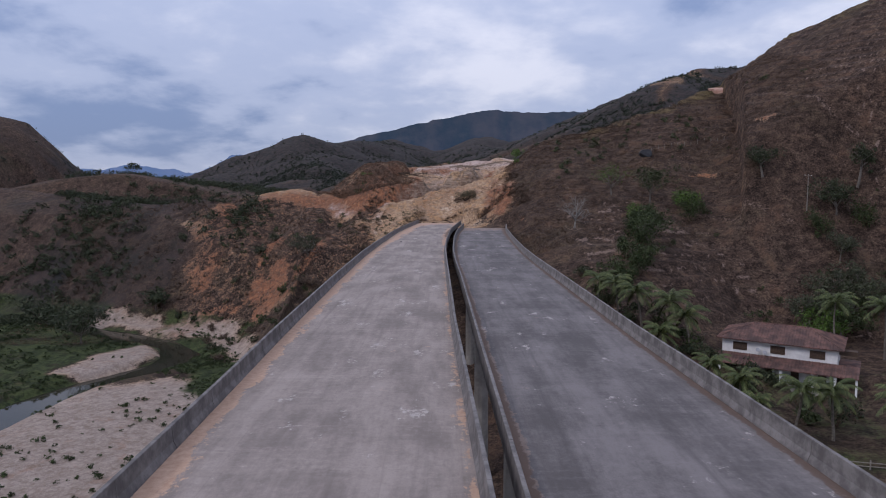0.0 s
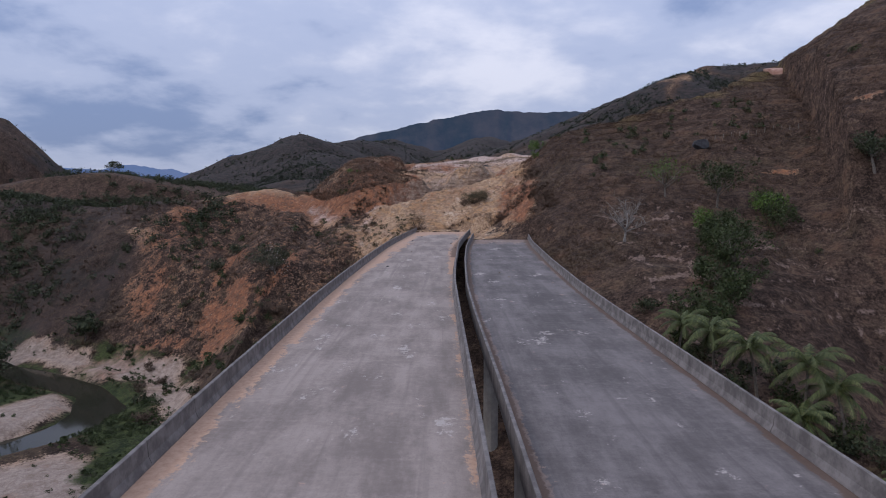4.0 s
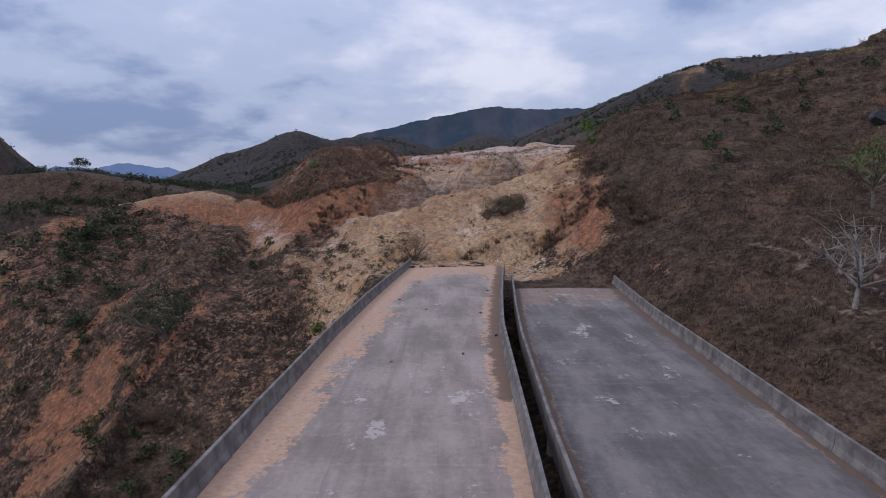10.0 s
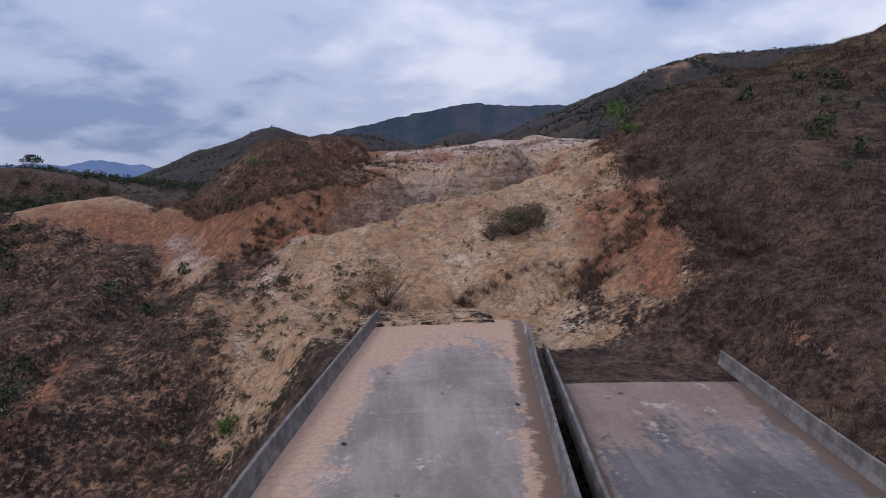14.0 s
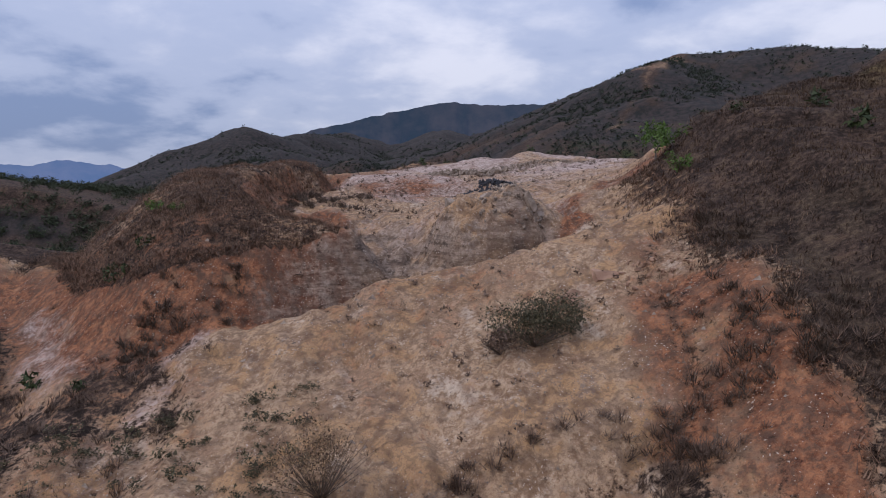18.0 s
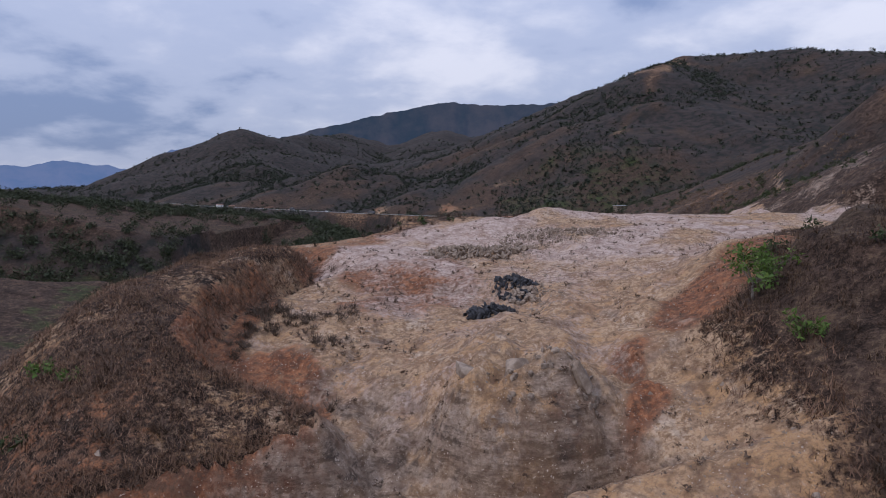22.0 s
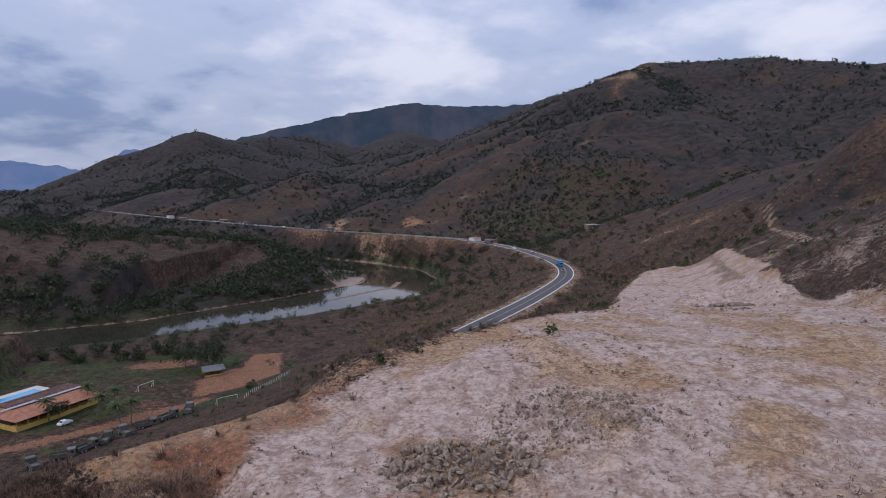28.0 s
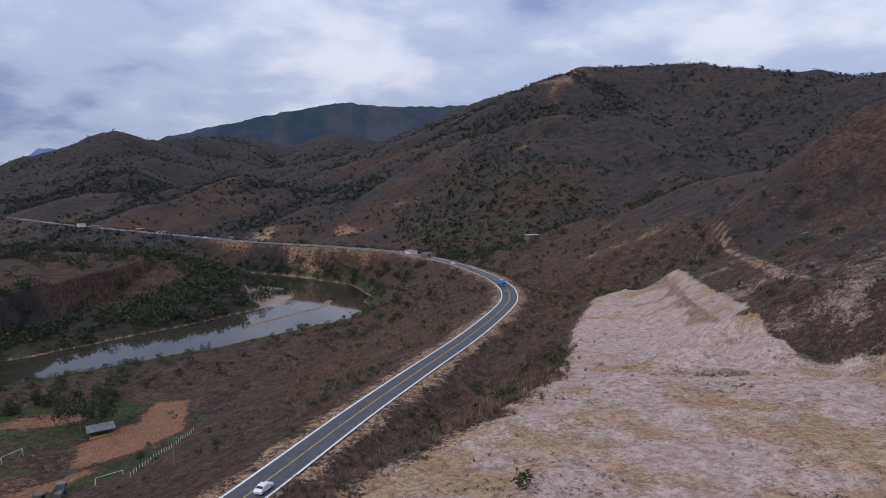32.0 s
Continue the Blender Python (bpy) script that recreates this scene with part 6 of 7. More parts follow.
# palms round the farmhouse and the pool
for k, (x, y, h, c) in enumerate([(31.5, 118, 6.0, 3.6), (34.2, 112.5, 6.5, 3.9), (37.1, 108.6, 6.8, 4.1), (40.0, 105.5, 6.0, 3.8), (29.0, 123, 5.0, 3.4), (35.0, 104, 4.2, 3.4), (38.2, 93, 5.0, 2.8),
                                  (40.2, 88.5, 4.6, 2.8), (40.8, 82.5, 3.4, 2.4), (43.8, 80.5, 6.5, 3.2), (47.6, 78.5, 6.2, 3.2), (70.5, 117, 9.5, 3.8), (76, 112, 9.5, 3.8), (54.5, 76, 6, 3.0)]):
    palm(x, y, h, 200 + k, c)
for k, (x, y, h) in enumerate([(-88.8, 441.2, 7), (-82.2, 432.5, 6), (-71.3, 421.9, 6.5), (-68.6, 421.9, 7), (-78.4, 435.8, 6.5), (-94, 428, 7), (-74, 428, 5.5)]):
    palm(x, y, h, 230 + k, 3.0, "palms by the pool")
# valley floor
tree("tree", -92.0, 429.8, 5.5, 5.0, DARK_LEAF, 81, "round dark tree beside the yellow wall", leaves=900, leaf=0.2)
for k, (x, y, h, s) in enumerate([(-62, 474.5, 10, 11), (-57.5, 478.5, 8, 8), (-68, 482, 8, 8)]):
    tree("tree", x, y, h, s, DARK_LEAF, 82 + k, "large dark spreading tree behind the hut", trunk=0.3, leaves=1300, leaf=0.26, group="field trees")
tree("sapling", -36.5, 437.0, 3.2, 2.6, LEAF, 86, "small round green tree on orange earth", leaves=700, leaf=0.12)
for k in range(14):
    x, y = -128 + 5.2 * k, 492 + 6 * math.sin(k * 1.7) + 0.5 * k
    shrub(x, y + 8, 4.6 + (k % 3), 6.2, DARK_LEAF if k % 3 else LEAF, 300 + k, "leafy clump along the river bank", 1100, 0.2, group="river bank clumps")
tree("lone_tree", -314, 676, 11, 13, DARK_LEAF, 95, "lone umbrella-shaped tree on the far rise", leaves=900, leaf=0.5, trunk=0.45)

# ---- farmhouse ----
WHITE_WALL = plain("whitewashed_wall", (0.62, 0.61, 0.60), (0.74, 0.73, 0.71), 0.8, 0.9, 0.1, 0.01)
YELLOW_WALL = plain("yellow_wall", (0.52, 0.34, 0.08), (0.62, 0.42, 0.12), 0.8, 0.9, 0.1, 0.01)
DARK_WOOD = plain("dark_wood", (0.045, 0.026, 0.016), (0.085, 0.05, 0.03), 5.0, 0.7)
TILE = plain("aged_clay_tiles", (0.06, 0.032, 0.026), (0.16, 0.08, 0.06), 0.7, 0.85, 0.3, 0.02, fine=3.0)
TILE_NEW = plain("orange_clay_tiles", (0.30, 0.12, 0.07), (0.40, 0.19, 0.12), 0.7, 0.85, 0.3, 0.02, fine=3.0)
TIN = plain("grey_sheet_roof", (0.25, 0.25, 0.26), (0.36, 0.36, 0.37), 0.8, 0.5, 0.1, 0.01)
METAL = plain("weathered_steel", (0.12, 0.115, 0.11), (0.2, 0.19, 0.18), 2.0, 0.6, 0.1, 0.01, 0.3)
RUST_TRUCK = plain("faded_green_paint", (0.06, 0.065, 0.05), (0.13, 0.12, 0.1), 1.5, 0.7)
POOL_BLUE = plain("pool_water", (0.05, 0.28, 0.5), (0.07, 0.34, 0.58), 0.3, 0.08, 0.0)
PALE_TILE = plain("pale_paving", (0.45, 0.42, 0.37), (0.55, 0.52, 0.47), 0.8, 0.8, 0.1)
GLASS_DARK = plain("dark_glass", (0.02, 0.022, 0.025), (0.03, 0.032, 0.036), 1.0, 0.1, 0.0)
RUBBER = plain("tyre_rubber", (0.018, 0.018, 0.018), (0.03, 0.03, 0.03), 5.0, 0.8)
CAR_WHITE = plain("white_car_paint", (0.7, 0.7, 0.7), (0.74, 0.74, 0.74), 0.5, 0.25, 0.0)
CAR_BLUE = plain("blue_paint", (0.06, 0.19, 0.36), (0.08, 0.24, 0.42), 0.5, 0.35, 0.0)
CAR_GREY = plain("grey_car_paint", (0.12, 0.12, 0.13), (0.16, 0.16, 0.17), 0.5, 0.3, 0.0)
POST = plain("weathered_post", (0.14, 0.12, 0.1), (0.25, 0.22, 0.19), 4.0, 0.9)
WHITE_POST = plain("white_painted_post", (0.55, 0.55, 0.53), (0.68, 0.68, 0.66), 3.0, 0.8)


def box(bm, x0, x1, y0, y1, z0, z1, bevel=0.0):
    v = [bm.verts.new(p) for p in ((x0, y0, z0), (x1, y0, z0), (x1, y1, z0), (x0, y1, z0), (x0, y0, z1), (x1, y0, z1), (x1, y1, z1), (x0, y1, z1))]
    for f in ((3, 2, 1, 0), (4, 5, 6, 7), (0, 1, 5, 4), (1, 2, 6, 5), (2, 3, 7, 6), (3, 0, 4, 7)):
        bm.faces.new([v[i] for i in f])
    if bevel:
        edges = [e for e in bm.edges if all(w in v for w in e.verts)]
        bmesh.ops.bevel(bm, geom=edges, offset=bevel, segments=2, affect="EDGES")


def boxed(name, dims, material, parent, bevel=0.0, label=""):
    bm = bmesh.new()
    box(bm, *dims, bevel)
    return part(name, bm, material, parent, label)


def tiled_roof(name, x0, x1, y0, y1, z, rise, hip, material, parent, label="", pitch=0.42):
    """Hipped roof with raised rows of clay tiles running down its slopes."""
    bm = bmesh.new()
    ym = (y0 + y1) / 2
    a, b = (x0 + hip, ym, z + rise), (x1 - hip, ym, z + rise)
    c = [(x0, y0, z), (x1, y0, z), (x1, y1, z), (x0, y1, z)]
    planes = [(c[0], c[1], b, a), (c[2], c[3], a, b), (c[1], c[2], b), (c[3], c[0], a)]
    for f in planes:
        up = [bm.verts.new(p) for p in f]
        lo = [bm.verts.new((p[0], p[1], p[2] - 0.12)) for p in f]
        bm.faces.new(up)
        bm.faces.new(lo[::-1])
        for i in range(len(f)):
            j = (i + 1) % len(f)
            bm.faces.new((lo[i], lo[j], up[j], up[i]))
    top = part(name, bm, material, parent, label)
    bm = bmesh.new()
    for f in planes:
        e0, e1 = Vector(f[0]), Vector(f[1])
        L = (e1 - e0).length
        along_e = (e1 - e0).normalized()
        pts = [Vector(p) for p in f]
        n = (pts[1] - pts[0]).cross(pts[2] - pts[0]).normalized()
        if n.z < 0:
            n = -n
        down = n.cross(along_e)
        if down.z < 0:
            down = -down
        full = (pts[2] - pts[0]).dot(down)
        k = int(L / pitch)
        for i in range(k):
            s = (i + 0.5) * L / k
            left = (pts[-1] - e0).dot(along_e)
            right = L - (pts[2] - e0).dot(along_e)
            length = full * min(1, s / max(left, 0.01), (L - s) / max(right, 0.01))
            if length < 0.3:
                continue
            p0, p1 = e0 + along_e * s + n * 0.01, e0 + along_e * s + down * length + n * 0.01
            w = along_e * pitch * 0.3
            vs = [bm.verts.new(q) for q in (p0 - w, p0 + n * 0.09, p0 + w, p1 + w, p1 + n * 0.09, p1 - w)]
            bm.faces.new((vs[0], vs[1], vs[4], vs[5]))
            bm.faces.new((vs[1], vs[2], vs[3], vs[4]))
            bm.faces.new((vs[0], vs[2], vs[1]))
    tagged(part("tiling", bm, material, top), kind="stuff")
    bm = bmesh.new()
    tube(bm, [a, b], [0.14, 0.14], 6)
    for q, w in ((a, c[0]), (a, c[3]), (b, c[1]), (b, c[2])):
        tube(bm, [q, w], [0.13, 0.13], 6)
    part("ridge_tiles", bm, material, top)
    return top


def window_in(x, z, w, h, y, parent, material=None, out=-1):
    ob = boxed("window", (x - w / 2, x + w / 2, y - 0.03, y + 0.06, z, z + h), DARK_WOOD, parent, label="dark wooden shuttered window")
    bm = bmesh.new()
    for q in (x - w / 2 - 0.06, x + w / 2, x - 0.03):
        box(bm, q, q + 0.06, y - 0.07, y - 0.02, z - 0.05, z + h + 0.05)
    for q in (z - 0.06, z + h):
        box(bm, x - w / 2 - 0.06, x + w / 2 + 0.06, y - 0.075, y - 0.02, q, q + 0.06)
    part("frame", bm, DARK_WOOD, ob)
    for s in range(5):
        zz = z + (s + 0.5) * h / 5
        boxed("slat", (x - w / 2, x + w / 2, y - 0.055, y - 0.03, zz - 0.02, zz + 0.03), DARK_WOOD, ob)


def farmhouse():
    top = empty("farmhouse", pose(44.4, 103.7, -19.6, 0, 0, -33.4), "white two-storey farmhouse with an aged clay tile roof", "house")
    boxed("wall", (0, 15.8, 0, 8.5, 0.2, 6.3), WHITE_WALL, top)
    boxed("plinth", (-0.3, 16.1, -3.2, 8.7, -2.2, 0.22), CONCRETE, top)
    tiled_roof("roof", -0.8, 16.6, -0.8, 9.3, 6.25, 2.0, 4.8, TILE, top, "weathered red-brown clay tile roof")
    # veranda roof
    bm = bmesh.new()
    for x0, x1, y0, y1 in ((-0.4, 18.6, -3.3, 0.0),):
        vs = [bm.verts.new(p) for p in ((x0, y0, 3.0), (x1, y0, 3.0), (x1, y1, 4.0), (x0, y1, 4.0), (x0, y0, 2.88), (x1, y0, 2.88), (x1, y1, 3.88), (x0, y1, 3.88))]
        for f in ((0, 1, 2, 3), (7, 6, 5, 4), (0, 4, 5, 1), (1, 5, 6, 2), (3, 2, 6, 7), (0, 3, 7, 4)):
            bm.faces.new([vs[i] for i in f])
    veranda = part("veranda_roof", bm, TILE, top, "weathered clay tile lean-to roof")
    bm = bmesh.new()
    for i in range(44):
        x = -0.3 + i * 0.43
        vs = [bm.verts.new(p) for p in ((x - 0.13, -3.32, 3.01), (x, -3.32, 3.1), (x + 0.13, -3.32, 3.01), (x + 0.13, 0, 4.01), (x, 0, 4.1), (x - 0.13, 0, 4.01))]
        bm.faces.new((vs[0], vs[1], vs[4], vs[5]))
        bm.faces.new((vs[1], vs[2], vs[3], vs[4]))
    tagged(part("tiling", bm, TILE, veranda), kind="stuff")
    boxed("side_roof", (15.8, 18.6, 0, 8.5, 2.95, 3.1), TILE, top)
    for x in (0.1, 4.4, 8.6, 12.8, 15.6, 18.2):
        boxed("post", (x, x + 0.28, -3.1, -2.82, 0.2, 3.0), WHITE_WALL, top, 0.02)
    for x in (18.2,):
        boxed("post", (x, x + 0.28, 8.0, 8.28, -0.8, 3.0), WHITE_WALL, top, 0.02)
    for x in (2.6, 7.9, 13.2):
        window_in(x, 4.55, 1.9, 1.1, -0.01, top)
    for x in (2.6, 6.2, 9.8, 13.4):
        boxed("door", (x, x + 1.1, -0.06, 0.02, 0.2, 2.3), DARK_WOOD, top)
    for z in (5.0, 4.2):
        boxed("end_window", (18.18, 15.86, 3 + (z > 4.5) * 0, 4.4, z - 0.2, z + 0.5), DARK_WOOD, top) if z > 4.5 else None
    for i in range(4):
        boxed("step", (5.6, 7.6, -3.6 - 0.45 * i, -3.2 - 0.45 * i + 0.05, -1.6, 0.05 - 0.22 * i), PALE_TILE, top)
    for x, z in ((5.2, 4.9), (6.2, 4.6)):
        bm = bmesh.new()
        bmesh.ops.create_circle(bm, cap_ends=True, radius=0.32, segments=14, matrix=pose(x, -0.45, z, 60, 0, 20))
        tube(bm, [(x, 0, z - 0.3), (x, -0.3, z - 0.3), (x, -0.42, z)], [0.03, 0.03, 0.03], 5)
        part("satellite_dish", bm, TIN, top, "grey satellite dish")


farmhouse()
GF = empty("garden_fence", pose(44, 70, 0), "grey weathered wooden post and rail fence", "fence")
for i in range(12):
    x, y = i * 2.2, -i * 0.6
    z = floor_z(44 + x, 70 + y)
    p = boxed("post", (0, 0.12, 0, 0.12, -0.3, 1.1), POST, GF)
    p.matrix_basis = pose(x, y, z, 0, 0, -15)
    for zz in (0.35, 0.75):
        p = boxed("rail", (0.12, 2.26, 0.03, 0.08, zz, zz + 0.1), POST, GF)
        p.matrix_basis = pose(x, y, z, 0, 0, -15)


# ---- poles, boulder, outcrop, fence posts ----
def pole(x, y, h, label, arms=1, name="utility_pole"):
    top = empty(name, pose(x, y, floor_z(x, y) - 0.5), label, "pole")
    bm = bmesh.new()
    tube(bm, [(0, 0, 0), (0, 0, h)], [0.15, 0.09], 8)
    part("shaft", bm, POST, top)
    for k in range(arms):
        boxed("crossarm", (-0.9, 0.9, -0.05, 0.05, h - 0.5 - 0.7 * k, h - 0.38 - 0.7 * k), POST, top)
        for s in (-0.75, 0, 0.75):
            boxed("insulator", (s - 0.04, s + 0.04, -0.04, 0.04, h - 0.38 - 0.7 * k, h - 0.22 - 0.7 * k), WHITE_POST, top)


pole(84.0, 250.5, 9.5, "tall dark utility pole on the skyline", 0)
pole(83.9, 153.4, 9.0, "thin grey utility pole on the hillside", 1)
pole(-23.5, 413.0, 8.0, "grey concrete utility pole on the road bank", 1)


def rock_mesh(seed, size=(1, 1, 1), cuts=7, sub=2):
    r = random.Random(seed)
    bm = bmesh.new()
    bmesh.ops.create_icosphere(bm, subdivisions=sub, radius=1)
    for _ in range(cuts):
        n = Vector((r.gauss(0, 1), r.gauss(0, 1), r.gauss(0, 1))).normalized()
        d = r.uniform(0.38, 0.8)
        for v in bm.verts:
            k = v.co.dot(n) - d
            if k > 0:
                v.co -= n * k
    for v in bm.verts:
        v.co = Vector((v.co.x * size[0], v.co.y * size[1], v.co.z * size[2])) * (1 + 0.05 * noise.noise(v.co * 2.5 + Vector((seed, 0, 0))))
    return bm


DARK_ROCK = plain("dark_rock", (0.022, 0.022, 0.025), (0.055, 0.055, 0.06), 1.5, 0.85, 0.5, 0.05, fine=6)
BROWN_ROCK = plain("brown_rock", (0.15, 0.105, 0.075), (0.32, 0.25, 0.19), 1.2, 0.9, 0.5, 0.05, fine=6)
RED_ROCK = plain("orange_rock", (0.20, 0.105, 0.062), (0.40, 0.245, 0.155), 0.5, 0.9, 0.6, 0.15, fine=2)
b = part("boulder", rock_mesh(3, (2.0, 1.7, 1.5), 8, 3), DARK_ROCK)
b.matrix_basis = pose(60.5, 200.0, floor_z(60.5, 200) + 0.7)
tagged(b, "large dark boulder in dry grass", "boulder")
PINK_ROCK = plain("pink_rock", (0.30, 0.155, 0.11), (0.48, 0.31, 0.235), 0.5, 0.9, 0.6, 0.15, fine=2)
b = part("rock_outcrop", rock_mesh(5, (5.2, 4.6, 5.0), 16, 4), PINK_ROCK)
b.matrix_basis = pose(101.5, 247.5, floor_z(101.5, 247.5) - 1.6, 0, 0, 20)
tagged(b, "pinkish bare rock outcrop on the skyline", "rock outcrop")
for i in range(12):
    x, y = 64 + i * 1.9, 205.6 - 0.25 * i
    p = boxed("fence_post", (-0.06, 0.06, -0.06, 0.06, -0.3, 1.0 + 0.15 * (i % 3)), POST, None, 0.01)
    p.matrix_basis = pose(x, y, floor_z(x, y), 2 * (i % 3) - 2, 3 * (i % 2), 0)
    tagged(p, "weathered wooden fence post in dry grass", "post", "hillside fence")


# ---- rock piles of the quarry ----
def rock_pile(x, y, rx, ry, n, material, label, seed, lo, hi, heap):
    r = random.Random(seed)
    top = empty("rock_pile", pose(x, y, 0), label, "rock pile", "quarry rock piles")
    kinds = []
    for k in range(6):
        bm = rock_mesh(seed * 10 + k, (1.1, r.uniform(0.6, 0.95), r.uniform(0.4, 0.7)), 13, 2)
        me = bpy.data.meshes.new("rock")
        bm.to_mesh(me)
        bm.free()
        me.materials.append(material)
        kinds.append(me)
    for i in range(n):
        a, q = r.uniform(0, 2 * math.pi), math.sqrt(r.uniform(0, 1))
        px, py = rx * q * math.cos(a), ry * q * math.sin(a)
        s = r.uniform(lo, hi)
        z = floor_z(x + px, y + py) + heap * max(0, 1 - q) * r.uniform(0.4, 1.0) + s * 0.25
        ob = new("rock", r.choice(kinds))
        ob.parent = top
        ob.matrix_basis = pose(px, py, z, r.uniform(0, 360), r.uniform(0, 360), r.uniform(0, 360)) @ Matrix.Diagonal((s, s, s, 1))


rock_pile(7.6, 252.5, 2.6, 2.4, 95, DARK_ROCK, "heap of black broken rock on pale soil", 2, 0.3, 0.65, 1.3)
rock_pile(11.4, 259.5, 2.4, 4.6, 120, DARK_ROCK, "row of black broken rock on pale soil", 3, 0.25, 0.55, 0.7)
rock_pile(12.2, 256.5, 2.2, 2.6, 50, BROWN_ROCK, "heap of tan broken rock beside the black rocks", 4, 0.3, 0.6, 0.6)
rock_pile(9.5, 278.5, 7.5, 5.5, 290, BROWN_ROCK, "wide heap of brown broken rock", 5, 0.2, 0.62, 1.3)
rock_pile(22.5, 286.0, 9.0, 7.0, 290, BROWN_ROCK, "low wide heap of brown broken rock", 6, 0.12, 0.42, 0.9)
rock_pile(8.6, 229.5, 3.4, 2.4, 40, BROWN_ROCK, "jutting brown rock ledge behind the crest", 8, 0.15, 0.45, 0.0)
rock_pile(16.4, 211.5, 3.0, 2.4, 45, RED_ROCK, "orange rock slabs breaking from the slope", 9, 0.14, 0.42, 0.0)
for k, (x, y, sx, sy, sz) in enumerate([(14.0, 213.6, 2.5, 1.6, 1.25), (10.0, 211.9, 1.9, 1.3, 1.1), (7.0, 231.2, 2.6, 1.7, 1.3), (10.6, 230.4, 2.3, 1.5, 1.2), (3.6, 232.0, 1.8, 1.4, 1.0)]):
    b = part("jutting_rock", rock_mesh(90 + k, (sx, sy, sz), 14, 4), RED_ROCK if k < 2 else BROWN_ROCK)
    b.matrix_basis = pose(x, y, floor_z(x, y) - 0.35 * sz, 24, 10 - 6 * k, 35 * k)
    tagged(b, "tilted weathered rock jutting from bare quarry soil", "rock", "jutting rocks")
rock_pile(80.0, 354.0, 5.0, 3.5, 90, BROWN_ROCK, "pale broken rock at the foot of a knoll", 10, 0.3, 0.9, 0.5)


# ---- loose stones ----
def stones():
    r = np.random.RandomState(5)
    x, y = places(150000, -26, 130, 196, 480, lambda a, c: off_road(a, c) * np.clip(on_ground(a, c, 0) - 0.25, 0, 1) * np.clip(0.3 + fbm(a, c, 10, 3, 57), 0.05, 1))
    tet = np.array([(1, 0, -0.4), (-0.5, 0.85, -0.4), (-0.5, -0.85, -0.4), (0.1, 0.1, 0.75)])
    idx = [0, 1, 3, 1, 2, 3, 2, 0, 3, 0, 2, 1]
    t = [tet[idx] * np.array(s) for s in ((1, 0.7, 0.6), (0.8, 1, 0.45), (1, 1, 0.8))]
    scatter("stones", "small pale stones on the bare quarry ground", "stones", t, x, y, r.uniform(0.05, 0.19, len(x)) * (1 + 1.5 * (r.uniform(size=len(x)) > 0.95)), BROWN_ROCK)


stones()
kx, ky = [np.concatenate(v) for v in zip(places(9000, -2, 36, 268, 300, lambda x, y: np.maximum(step(1.3, 0.5, np.hypot((x - 9.5) / 9, (y - 278.5) / 7)), step(1.3, 0.5, np.hypot((x - 22.5) / 11, (y - 286) / 9)))),
                                         places(1500, 2, 18, 247, 266, lambda x, y: step(1.4, 0.6, np.hypot((x - 11) / 5, (y - 257) / 7))))]
tet = np.array([(1, 0, -0.4), (-0.5, 0.85, -0.4), (-0.5, -0.85, -0.4), (0.1, 0.1, 0.75)])[[0, 1, 3, 1, 2, 3, 2, 0, 3, 0, 2, 1]]
scatter("rubble", "brown rock rubble strewn round the heaps", "rubble", [tet * np.array(q) for q in ((1, 0.7, 0.6), (0.8, 1, 0.45), (1, 1, 0.8))], kx, ky, rs.uniform(0.08, 0.32, len(kx)), BROWN_ROCK)

# ---- pool house and yard ----
PB = pose(-100, 421, -28.0, 0, 0, 59)


